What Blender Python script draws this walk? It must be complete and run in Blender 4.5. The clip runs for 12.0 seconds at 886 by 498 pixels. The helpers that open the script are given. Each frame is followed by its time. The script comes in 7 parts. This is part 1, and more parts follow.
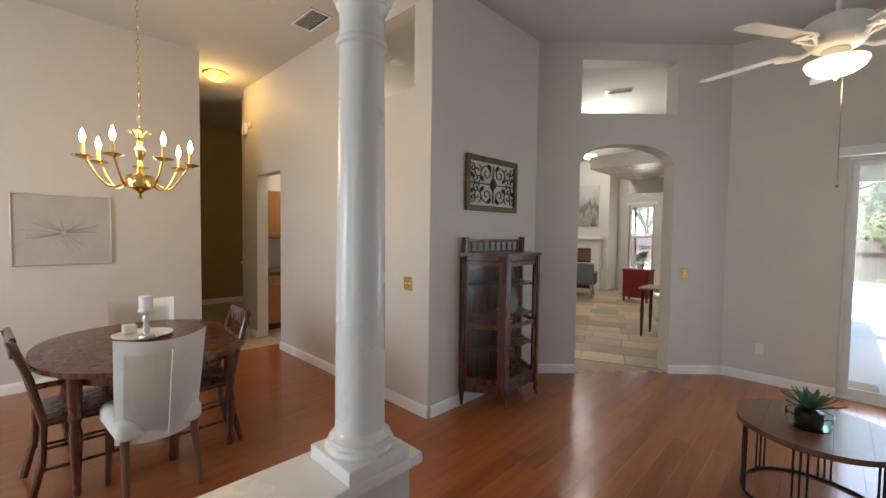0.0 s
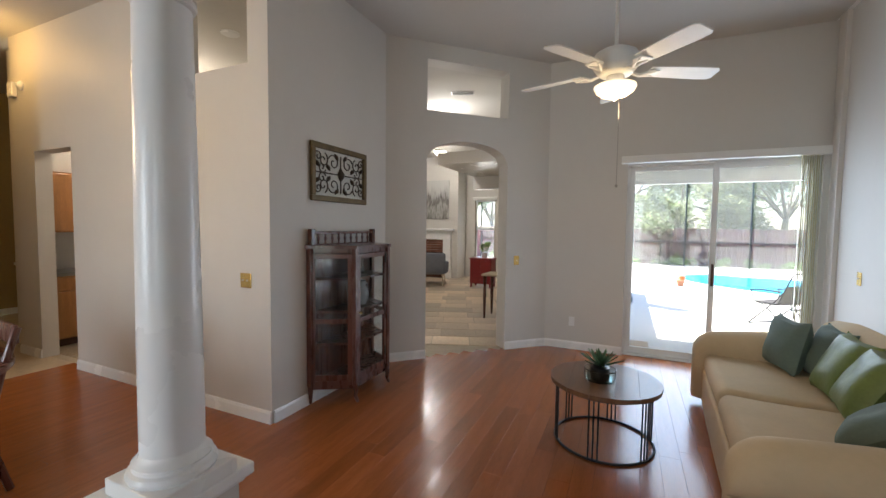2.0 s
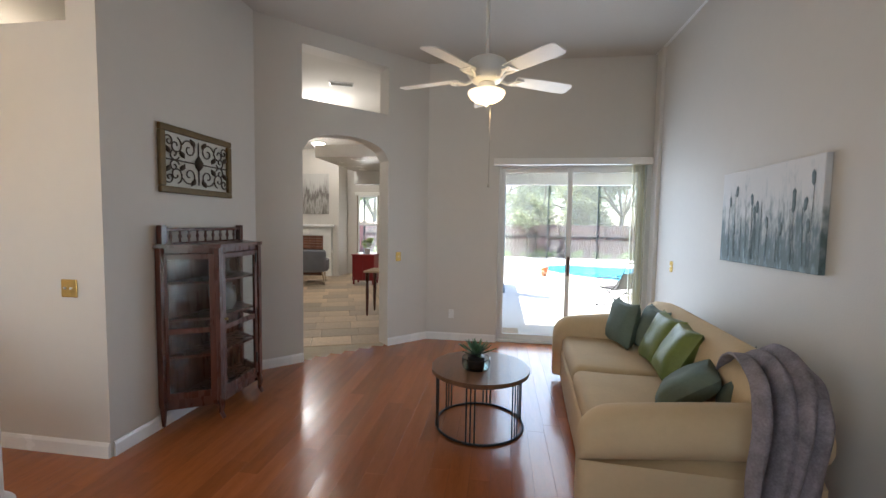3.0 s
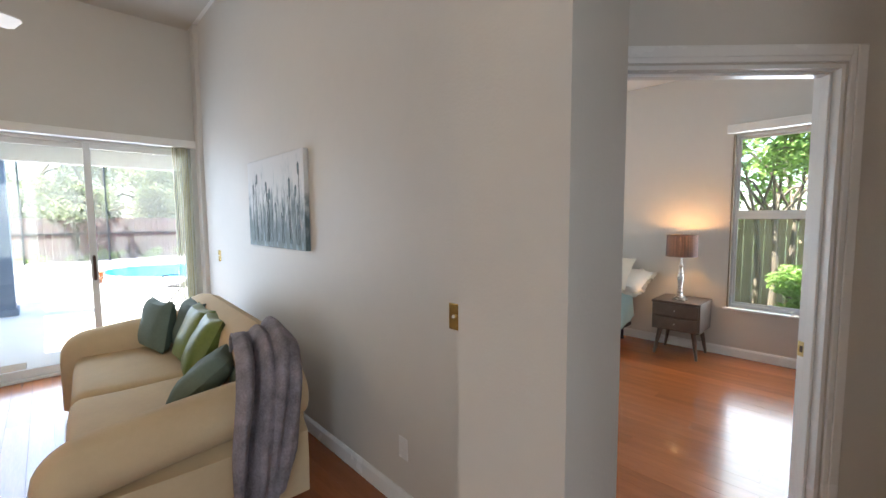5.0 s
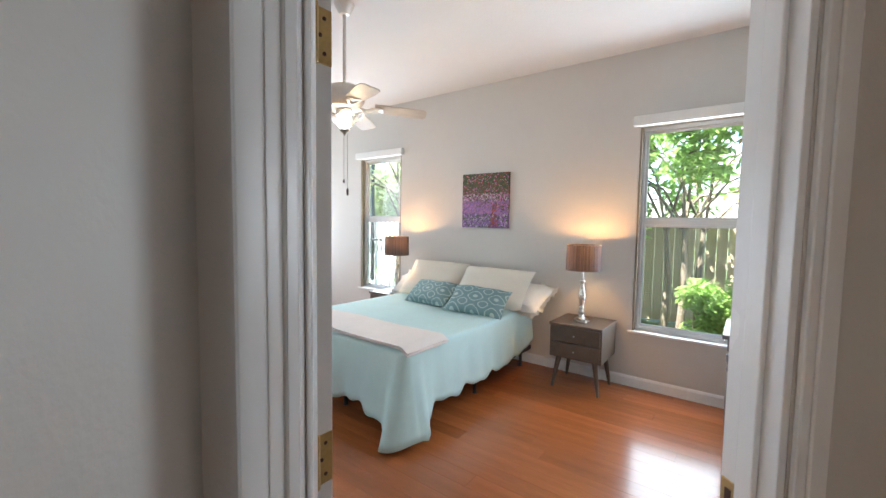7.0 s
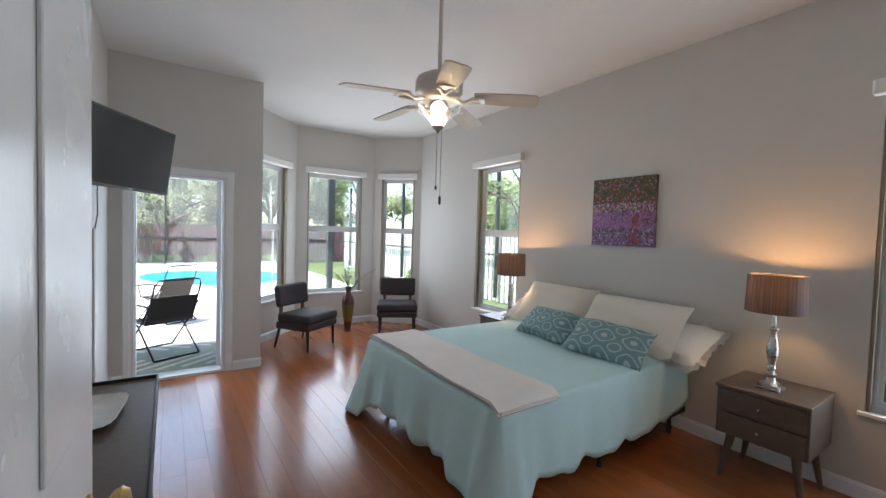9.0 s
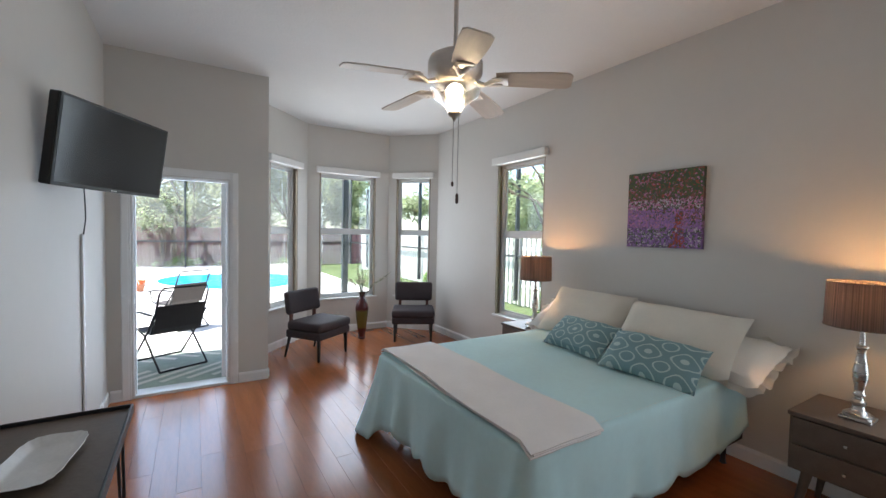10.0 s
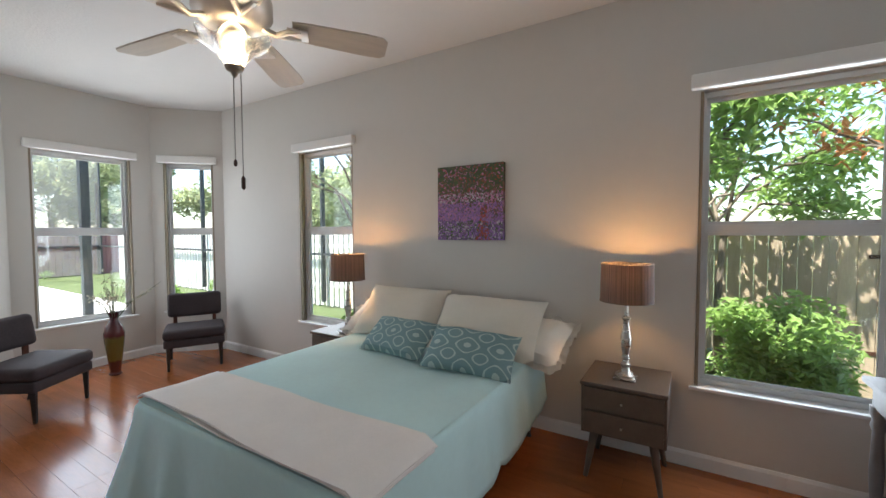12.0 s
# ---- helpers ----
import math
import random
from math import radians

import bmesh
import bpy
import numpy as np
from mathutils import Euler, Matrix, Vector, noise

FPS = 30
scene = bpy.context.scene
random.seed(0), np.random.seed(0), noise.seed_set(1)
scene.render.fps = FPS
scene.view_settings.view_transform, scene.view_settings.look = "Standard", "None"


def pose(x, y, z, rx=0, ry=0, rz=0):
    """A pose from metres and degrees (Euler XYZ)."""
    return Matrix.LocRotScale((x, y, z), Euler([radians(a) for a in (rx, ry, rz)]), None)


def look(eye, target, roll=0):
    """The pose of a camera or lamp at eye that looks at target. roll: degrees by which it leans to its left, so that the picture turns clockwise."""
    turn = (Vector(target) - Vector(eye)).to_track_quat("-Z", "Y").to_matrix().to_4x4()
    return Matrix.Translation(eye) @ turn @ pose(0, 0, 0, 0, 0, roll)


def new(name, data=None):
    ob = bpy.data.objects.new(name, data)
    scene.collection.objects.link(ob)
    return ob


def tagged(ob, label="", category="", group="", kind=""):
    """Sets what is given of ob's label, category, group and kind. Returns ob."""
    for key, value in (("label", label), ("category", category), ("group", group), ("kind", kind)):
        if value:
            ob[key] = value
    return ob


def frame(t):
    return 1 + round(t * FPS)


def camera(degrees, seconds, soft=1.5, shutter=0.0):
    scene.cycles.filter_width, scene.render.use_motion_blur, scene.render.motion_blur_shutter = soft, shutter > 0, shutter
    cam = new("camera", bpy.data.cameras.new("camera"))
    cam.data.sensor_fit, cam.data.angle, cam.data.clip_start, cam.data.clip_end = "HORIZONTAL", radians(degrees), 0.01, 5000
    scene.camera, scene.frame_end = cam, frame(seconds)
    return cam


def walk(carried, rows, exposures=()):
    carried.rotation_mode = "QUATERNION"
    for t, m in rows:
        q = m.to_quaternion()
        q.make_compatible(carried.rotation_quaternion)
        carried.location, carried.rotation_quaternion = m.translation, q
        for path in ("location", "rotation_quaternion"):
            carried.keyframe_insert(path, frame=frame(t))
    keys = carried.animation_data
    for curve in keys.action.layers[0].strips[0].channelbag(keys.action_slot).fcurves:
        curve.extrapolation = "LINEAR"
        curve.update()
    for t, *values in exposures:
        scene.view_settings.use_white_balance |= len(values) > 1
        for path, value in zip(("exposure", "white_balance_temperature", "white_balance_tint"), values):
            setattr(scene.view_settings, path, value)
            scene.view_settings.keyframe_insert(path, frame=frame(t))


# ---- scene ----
cam = camera(95.0, 12.0)
PATH = [
    (0, (0.629, 1.238, 1.54), (-0.761, 2.674, 1.457), 0.8),
    (0.5, (0.642, 1.249, 1.543), (-0.66, 2.764, 1.452), 0.8),
    (1, (0.666, 1.255, 1.541), (-0.511, 2.87, 1.444), 0.8),
    (1.5, (0.679, 1.269, 1.539), (-0.332, 2.992, 1.434), 0.9),
    (2, (0.701, 1.295, 1.532), (-0.124, 3.113, 1.422), 0.7),
    (2.5, (0.719, 1.312, 1.547), (0.13, 3.219, 1.421), 0.7),
    (2.7, (0.716, 1.319, 1.548), (0.24, 3.258, 1.422), 0.9),
    (4.3, (0.875, 1.323, 1.508), (1.705, 3.137, 1.363), -0.6),
    (4.5, (0.971, 1.312, 1.509), (1.978, 3.034, 1.362), -0.6),
    (5, (1.245, 1.285, 1.508), (2.638, 2.711, 1.353), -0.4),
    (5.5, (1.519, 1.307, 1.507), (3.166, 2.428, 1.335), -0.2),
    (6, (1.85, 1.387, 1.495), (3.581, 2.378, 1.342), 0.2),
    (6.3, (2.034, 1.386, 1.492), (3.746, 2.409, 1.341), 0.3),
    (6.5, (2.166, 1.384, 1.489), (3.856, 2.445, 1.342), 0.5),
    (6.7, (2.289, 1.383, 1.488), (3.941, 2.502, 1.35), 0.7),
    (7, (2.459, 1.412, 1.485), (4.05, 2.618, 1.353), 0.9),
    (7.2, (2.562, 1.44, 1.484), (4.101, 2.71, 1.354), 1.1),
    (7.5, (2.688, 1.492, 1.498), (4.149, 2.852, 1.372), 1.1),
    (9.3, (3.128, 1.792, 1.491), (4.192, 3.483, 1.412), 1.5),
    (9.5, (3.182, 1.863, 1.507), (4.222, 3.569, 1.424), 1.3),
    (10, (3.236, 1.983, 1.507), (4.283, 3.686, 1.432), 1.1),
    (10.5, (3.327, 2.106, 1.514), (4.428, 3.774, 1.44), 0.8),
    (11, (3.378, 2.214, 1.516), (4.611, 3.787, 1.436), 0.5),
    (11.5, (3.414, 2.28, 1.519), (4.857, 3.661, 1.433), 0.2),
    (12, (3.462, 2.276, 1.499), (5.166, 3.319, 1.414), -0.2),
]
walk(cam, [(t, look(eye, target, roll)) for t, eye, target, roll in PATH],
     [(0.0, 2.20, 6450, 10), (2.5, 2.15, 6350, 10), (4.5, 2.55, 6350, 10), (5.5, 2.64, 6400, 10), (6.5, 2.80, 6250, 10), (7.0, 2.82, 6200, 10), (7.5, 2.48, 6250, 10), (9.5, 1.76, 6120, 10), (12.0, 1.76, 6400, 10)])

# ---- world, sun, exposure ----
world = bpy.data.worlds.new("sky")
scene.world = world
world.use_nodes = True
wn = world.node_tree
sky = wn.nodes.new("ShaderNodeTexSky")
sky.sky_type, sky.sun_disc = "NISHITA", False
sky.sun_elevation, sky.sun_rotation = radians(66), radians(-60)
wn.links.new(sky.outputs[0], wn.nodes["Background"].inputs[0])
wn.nodes["Background"].inputs[1].default_value = 0.15
sun = new("sun", bpy.data.lights.new("sun", "SUN"))
sun.data.energy, sun.data.angle, sun.data.color = 5.0, radians(0.5), (1.0, 0.95, 0.87)
sun.matrix_world = look((0, 0, 0), (math.sin(radians(60)) * 0.407, -math.cos(radians(60)) * 0.407, -0.914))


def lamp(name, kind, place, watts, colour, size=0.05, target=None, size_y=None):
    ob = new(name, bpy.data.lights.new(name, kind))
    ob.data.energy, ob.data.color = watts * 0.42, colour
    if kind == "AREA":
        ob.data.shape, ob.data.size, ob.data.size_y = "RECTANGLE", size, size_y or size
        ob.matrix_world = look(place, target)
    else:
        ob.data.shadow_soft_size = size
        ob.location = place
    return ob


DAY = (0.86, 0.93, 1.0)
SKYLIGHT = (0.80, 0.90, 1.0)
BLUE_DAY = (0.66, 0.81, 1.0)
WARM = (1.0, 0.62, 0.28)
lamp("slider_daylight", "AREA", (1.57, 6.635, 1.15), 23, BLUE_DAY, 1.7, (1.57, 3.0, 1.15), 2.1)
lamp("patio_door_daylight", "AREA", (3.15, 6.52, 1.05), 6, BLUE_DAY, 0.7, (3.15, 3.0, 1.05), 1.85)
lamp("bay_daylight", "AREA", (5.225, 7.975, 1.44), 12, DAY, 0.78, (5.225, 4.0, 1.44), 1.75)
lamp("bay_daylight_west", "AREA", (4.230, 7.600, 1.44), 4, DAY, 0.54, (5.23, 6.60, 1.44), 1.75)
lamp("bay_daylight_east", "AREA", (6.177, 7.677, 1.44), 4, DAY, 0.50, (5.177, 6.677, 1.44), 1.75)
lamp("bed_window_daylight_north", "AREA", (6.465, 5.54, 1.44), 12, SKYLIGHT, 0.68, (3.0, 5.54, 1.44), 1.75)
lamp("bed_window_daylight_south", "AREA", (6.465, 1.80, 1.44), 16, SKYLIGHT, 0.80, (3.0, 1.80, 1.44), 1.75)
lamp("dining_window_daylight", "AREA", (-2.7, -1.815, 1.5), 42, DAY, 1.5, (-2.7, 3.0, 1.5), 1.7)
# fill light through an unseen window added in the south wall
lamp("front_window_fill", "AREA", (0.6, -1.815, 1.5), 8, DAY, 1.0, (0.6, 3.0, 1.5), 1.7)

# ---- materials ----


def material(name, base, rough=0.5, metal=0.0, vary=0.12, scale=6.0, bump=0.0, bump_scale=60.0, coat=0.0, spec=0.5, per_object=0.0, stretch=(1, 1, 1), grain=0.0):
    m = bpy.data.materials.new(name)
    m.use_nodes = True
    n, l = m.node_tree.nodes, m.node_tree.links
    b = n["Principled BSDF"]
    b.inputs["Roughness"].default_value, b.inputs["Metallic"].default_value = rough, metal
    b.inputs["Coat Weight"].default_value, b.inputs["Coat Roughness"].default_value = coat, 0.08
    b.inputs["Specular IOR Level"].default_value = spec
    tc, mp = n.new("ShaderNodeTexCoord"), n.new("ShaderNodeMapping")
    mp.inputs["Scale"].default_value = stretch
    l.new(tc.outputs["Object"], mp.inputs["Vector"])
    big, fine = n.new("ShaderNodeTexNoise"), n.new("ShaderNodeTexNoise")
    big.inputs["Scale"].default_value, big.inputs["Detail"].default_value = scale, 4.0
    fine.inputs["Scale"].default_value, fine.inputs["Detail"].default_value = scale * 9, 6.0
    l.new(mp.outputs[0], big.inputs["Vector"]), l.new(mp.outputs[0], fine.inputs["Vector"])
    mix = n.new("ShaderNodeMath")
    mix.operation = "MULTIPLY_ADD"
    l.new(fine.outputs[0], mix.inputs[0])
    mix.inputs[1].default_value = 0.5 + grain
    l.new(big.outputs[0], mix.inputs[2])
    ramp = n.new("ShaderNodeMapRange")
    ramp.inputs["From Min"].default_value, ramp.inputs["From Max"].default_value = 0.45, 1.05 + grain
    ramp.inputs["To Min"].default_value, ramp.inputs["To Max"].default_value = 1 - vary, 1 + vary
    l.new(mix.outputs[0], ramp.inputs["Value"])
    val = ramp.outputs[0]
    if per_object:
        info = n.new("ShaderNodeObjectInfo")
        r2 = n.new("ShaderNodeMapRange")
        r2.inputs["To Min"].default_value, r2.inputs["To Max"].default_value = 1 - per_object, 1 + per_object
        l.new(info.outputs["Random"], r2.inputs["Value"])
        mul = n.new("ShaderNodeMath")
        mul.operation = "MULTIPLY"
        l.new(val, mul.inputs[0]), l.new(r2.outputs[0], mul.inputs[1])
        val = mul.outputs[0]
    hsv = n.new("ShaderNodeHueSaturation")
    hsv.inputs["Color"].default_value = (*base, 1)
    l.new(val, hsv.inputs["Value"])
    l.new(hsv.outputs[0], b.inputs["Base Color"])
    rr = n.new("ShaderNodeMapRange")
    rr.inputs["To Min"].default_value, rr.inputs["To Max"].default_value = max(rough - 0.06, 0.02), min(rough + 0.06, 1)
    l.new(big.outputs[0], rr.inputs["Value"]), l.new(rr.outputs[0], b.inputs["Roughness"])
    if bump:
        bt = n.new("ShaderNodeTexNoise")
        bt.inputs["Scale"].default_value, bt.inputs["Detail"].default_value = bump_scale, 5.0
        l.new(mp.outputs[0], bt.inputs["Vector"])
        bp = n.new("ShaderNodeBump")
        bp.inputs["Strength"].default_value, bp.inputs["Distance"].default_value = bump, 0.01
        l.new(bt.outputs[0], bp.inputs["Height"]), l.new(bp.outputs[0], b.inputs["Normal"])
    return m


def glowing(name, colour, strength):
    m = bpy.data.materials.new(name)
    m.use_nodes = True
    b = m.node_tree.nodes["Principled BSDF"]
    b.inputs["Base Color"].default_value = (*colour, 1)
    b.inputs["Emission Color"].default_value, b.inputs["Emission Strength"].default_value = (*colour, 1), strength * 0.42
    return m


def glass(name, tint=(0.96, 0.99, 0.98), rough=0.0, ior=1.45):
    m = bpy.data.materials.new(name)
    m.use_nodes = True
    b = m.node_tree.nodes["Principled BSDF"]
    b.inputs["Base Color"].default_value = (*tint, 1)
    b.inputs["Transmission Weight"].default_value, b.inputs["Roughness"].default_value, b.inputs["IOR"].default_value = 1.0, rough, ior
    return m


PAINT = material("greige_wall_paint", (0.60, 0.575, 0.535), 0.55, vary=0.025, scale=1.5, bump=0.10, bump_scale=90)
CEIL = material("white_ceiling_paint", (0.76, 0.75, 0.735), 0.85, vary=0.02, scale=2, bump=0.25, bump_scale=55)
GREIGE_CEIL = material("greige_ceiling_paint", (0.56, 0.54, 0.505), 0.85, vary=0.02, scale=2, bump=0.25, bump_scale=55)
TRIM = material("white_gloss_trim", (0.80, 0.80, 0.79), 0.26, vary=0.03, scale=4, bump=0.04)
PLANK = material("reddish_wood_plank", (0.335, 0.104, 0.031), 0.23, vary=0.26, scale=2.2, coat=0.22, per_object=0.16, stretch=(9, 0.7, 1), bump=0.05, bump_scale=8, grain=0.25)
JOINT = material("dark_floor_joint", (0.06, 0.022, 0.010), 0.6)
OLIVE = material("olive_brown_wall_paint", (0.34, 0.25, 0.10), 0.6, vary=0.04, scale=2, bump=0.1)
STONE = material("travertine_tile", (0.50, 0.39, 0.27), 0.38, vary=0.30, scale=2.5, per_object=0.36, bump=0.1, bump_scale=14, grain=0.2)
GROUT = material("pale_grout", (0.42, 0.36, 0.28), 0.9)
CONCRETE = material("pale_pool_deck", (0.62, 0.60, 0.56), 0.8, vary=0.08, scale=3, bump=0.15)
GRASS_SOIL = material("lawn_soil", (0.075, 0.105, 0.035), 0.95, vary=0.4, scale=5, bump=0.5, bump_scale=30)
ALU = material("white_window_frame", (0.72, 0.73, 0.73), 0.4, vary=0.04)
BRONZE = material("tan_bronze_frame", (0.26, 0.21, 0.15), 0.4, vary=0.1, metal=0.3)
PANE = glass("window_glass")

# ---- builders ----


def part(name, bm, mat, parent=None, label="", smooth=False):
    me = bpy.data.meshes.new(name)
    bmesh.ops.recalc_face_normals(bm, faces=bm.faces[:])
    if smooth:
        for f in bm.faces:
            f.smooth = True
    bm.to_mesh(me)
    bm.free()
    for one in (mat if isinstance(mat, (list, tuple)) else [mat]):
        me.materials.append(one)
    ob = new(name, me)
    if parent is not None:
        ob.parent = parent
    if label:
        ob["label"] = label
    if smooth and hasattr(me, "set_sharp_from_angle"):
        me.set_sharp_from_angle(angle=radians(40))
    return ob


def thing(name, at, label, category, group="", rz=0.0):
    ob = new(name)
    ob.matrix_world = pose(*at, 0, 0, rz)
    return tagged(ob, label, category, group)


def box(bm, x0, x1, y0, y1, z0, z1, bevel=0.0, seg=2):
    r = bmesh.ops.create_cube(bm, size=1, matrix=Matrix.Translation(((x0 + x1) / 2, (y0 + y1) / 2, (z0 + z1) / 2)) @ Matrix.Diagonal((abs(x1 - x0), abs(y1 - y0), abs(z1 - z0), 1)))
    if bevel:
        es = list({e for v in r["verts"] for e in v.link_edges})
        bmesh.ops.bevel(bm, geom=es, offset=bevel, segments=seg, affect="EDGES", profile=0.5)
    return bm


def boxed(*args, bevel=0.0, seg=2):
    return box(bmesh.new(), *args, bevel=bevel, seg=seg)


def prism(bm, pts, z0, z1):
    lo = [bm.verts.new((x, y, z0)) for x, y in pts]
    hi = [bm.verts.new((x, y, z1)) for x, y in pts]
    n = len(pts)
    bm.faces.new(lo[::-1]), bm.faces.new(hi)
    for i in range(n):
        bm.faces.new((lo[i], lo[(i + 1) % n], hi[(i + 1) % n], hi[i]))
    return bm


def lathe(profile, seg=24, bm=None, at=(0, 0, 0)):
    """A turned solid from (radius, height) pairs."""
    bm = bm or bmesh.new()
    rings = []
    for r, z in profile:
        rings.append([bm.verts.new((at[0] + max(r, 1e-4) * math.cos(2 * math.pi * i / seg), at[1] + max(r, 1e-4) * math.sin(2 * math.pi * i / seg), at[2] + z)) for i in range(seg)])
    for a, b in zip(rings, rings[1:]):
        for i in range(seg):
            bm.faces.new((a[i], a[(i + 1) % seg], b[(i + 1) % seg], b[i]))
    bm.faces.new(rings[0][::-1]), bm.faces.new(rings[-1])
    return bm


def tube(points, radius, seg=8, bm=None, taper=None):
    """A round bar along points."""
    bm = bm or bmesh.new()
    pts = [Vector(p) for p in points]
    rings = []
    up = Vector((0.137, 0.271, 0.953))
    for i, p in enumerate(pts):
        d = (pts[min(i + 1, len(pts) - 1)] - pts[max(i - 1, 0)]).normalized()
        a = d.cross(up)
        a = a.normalized() if a.length > 1e-3 else d.cross(Vector((1, 0, 0))).normalized()
        b = d.cross(a)
        r = radius if taper is None else radius + (taper - radius) * i / (len(pts) - 1)
        rings.append([bm.verts.new(p + r * (math.cos(2 * math.pi * k / seg) * a + math.sin(2 * math.pi * k / seg) * b)) for k in range(seg)])
    for a, b in zip(rings, rings[1:]):
        for i in range(seg):
            bm.faces.new((a[i], a[(i + 1) % seg], b[(i + 1) % seg], b[i]))
    bm.faces.new(rings[0][::-1]), bm.faces.new(rings[-1])
    return bm


def wall(name, p0, p1, thick, height, holes=(), mat=None, z0=0.0, label="painted greige wall"):
    """A wall whose face runs from p0 to p1, its thickness to the left of that way; holes are (s0, s1, low, high)."""
    a, b = Vector((*p0, 0)), Vector((*p1, 0))
    long = (b - a).length
    bm = bmesh.new()
    cuts = sorted({0.0, long, *[v for h in holes for v in h[:2]]})
    for s0, s1 in zip(cuts, cuts[1:]):
        mid = (s0 + s1) / 2
        levels = [z0]
        for h in sorted((h for h in holes if h[0] < mid < h[1]), key=lambda h: h[2]):
            levels += [h[2], h[3]]
        levels.append(height)
        for lo, hi in zip(levels[::2], levels[1::2]):
            if hi - lo > 1e-4:
                box(bm, s0, s1, 0, thick, lo, hi)
    bmesh.ops.remove_doubles(bm, verts=bm.verts[:], dist=1e-5)
    ang = math.atan2(b.y - a.y, b.x - a.x)
    ob = part(name, bm, mat or PAINT)
    ob.matrix_world = pose(a.x, a.y, 0, 0, 0, math.degrees(ang))
    return tagged(ob, label, "wall", kind="structure")


def skirting(name, runs):
    """White baseboards along pieces of wall, each with a rounded top; runs are (p0, p1), the room to their right."""
    for p0, p1 in runs:
        a, b = Vector((*p0, 0)), Vector((*p1, 0))
        bm = bmesh.new()
        prof = [(0.002, 0), (0.002, 0.098), (-0.006, 0.098), (-0.010, 0.09), (-0.015, 0.078), (-0.017, 0.02), (-0.017, 0)]
        L = (b - a).length
        lo = [bm.verts.new((0, y, z)) for y, z in prof]
        hi = [bm.verts.new((L, y, z)) for y, z in prof]
        bm.faces.new(lo), bm.faces.new(hi[::-1])
        for i in range(len(prof)):
            k = (i + 1) % len(prof)
            bm.faces.new((lo[i], lo[k], hi[k], hi[i]))
        ob = part(name, bm, TRIM)
        ob.matrix_world = pose(a.x, a.y, 0, 0, 0, math.degrees(math.atan2(b.y - a.y, b.x - a.x)))
        tagged(ob, "white painted wooden baseboard along the wall", "baseboard", kind="structure")


# ---- large structure ----
H1, H2 = 3.60, 3.03          # ceilings of the living side and of the bedroom
DW = Vector((0.70711, -0.70711))  # along the bedroom's slanted door wall
DN = Vector((0.70711, 0.70711))


def dpt(u, n):
    p = DW * u + DN * n
    return (p.x, p.y)


DF = 3.31                  # the slanted wall's front plane
wall("wall_north_living", (2.60, 6.62), (-0.245, 6.62), -0.16, H1, [(0.13, 1.92, 0, 2.30)])
wall("wall_sofa", (2.485, 2.14), (2.545, 6.62), -0.028, H1)
ob = part("wall_pillar", prism(bmesh.new(), [(2.145, 1.772), (2.468, 1.772), dpt(0.492, DF), dpt(0.492, DF + 0.115), (2.60, 2.36), (2.485, 2.14), (2.145, 2.14)], 0, H1), PAINT)
tagged(ob, "greige painted wall end beside the bedroom door", "wall", kind="structure")
wall("wall_bedroom_door", dpt(0.492, DF), dpt(2.97, DF), 0.115, H1, [(0.113, 0.918, 0, 2.05)])
wall("wall_vestibule_return", dpt(1.790, DF), (3.0, 0.49), 0.1, H1)
wall("wall_vestibule_south", (3.0, 0.49), (1.6, 0.49), 0.1, H1)
wall("wall_entry_east", (1.6, 0.49), (1.6, -1.8), 0.1, H1)
wall("wall_south_living", (1.6, -1.8), (-4.75, -1.8), 0.12, H1, [(0.45, 1.55, 0.60, 2.40), (3.50, 5.10, 0.60, 2.40)])
wall("wall_west_dining", (-4.75, -1.8), (-4.75, 2.69), 0.14, H1)
wall("wall_cabinet", (-1.74, 5.125), (-1.74, 3.68), -0.15, H1)
wall("wall_kitchen", (-1.74, 3.53), (-5.72, 3.53), -0.15, H1, [(0.21, 0.98, 2.75, 3.42), (2.75, 3.50, 0, 2.30)])
wall("wall_foyer_west", (-8.6, 1.0), (-8.6, 7.0), 0.12, H1, mat=OLIVE, label="olive brown painted foyer wall")
wall("wall_foyer_south", (-4.75, 1.0), (-8.6, 1.0), 0.12, H1, mat=OLIVE, label="olive brown painted foyer wall")
wall("wall_kitchen_north", (-2.5, 6.4), (-8.6, 6.4), -0.12, H1)
wall("wall_west_bedroom", (2.60, 2.30), (2.60, 6.40), 0.022, H1)
wall("wall_patio_door", (2.502, 6.40), (3.88, 6.40), 0.15, H1, [(0.273, 1.030, 0, 1.98)])
wall("wall_bay_return", (3.88, 6.55), (3.88, 7.21), 0.15, H1)
LOW, HIGH = 0.52, 2.36       # sills and heads of the bedroom windows
wall("wall_bay_west", (3.88, 7.21), (4.62, 7.95), 0.15, H1, [(0.22, 0.82, LOW, HIGH)])
wall("wall_bay_north", (4.62, 7.95), (5.87, 7.95), 0.15, H1, [(0.17, 1.04, LOW, HIGH)])
wall("wall_bay_east", (5.87, 7.95), (6.44, 7.38), 0.15, H1, [(0.13, 0.69, LOW, HIGH)])
wall("wall_bed", (6.44, 7.52), (6.44, 0.10), 0.15, H1, [(1.58, 2.38, LOW, HIGH), (5.275, 6.17, LOW, HIGH)])
wall("wall_south_bedroom", (6.6, 0.10), (4.3, 0.10), 0.12, H1)

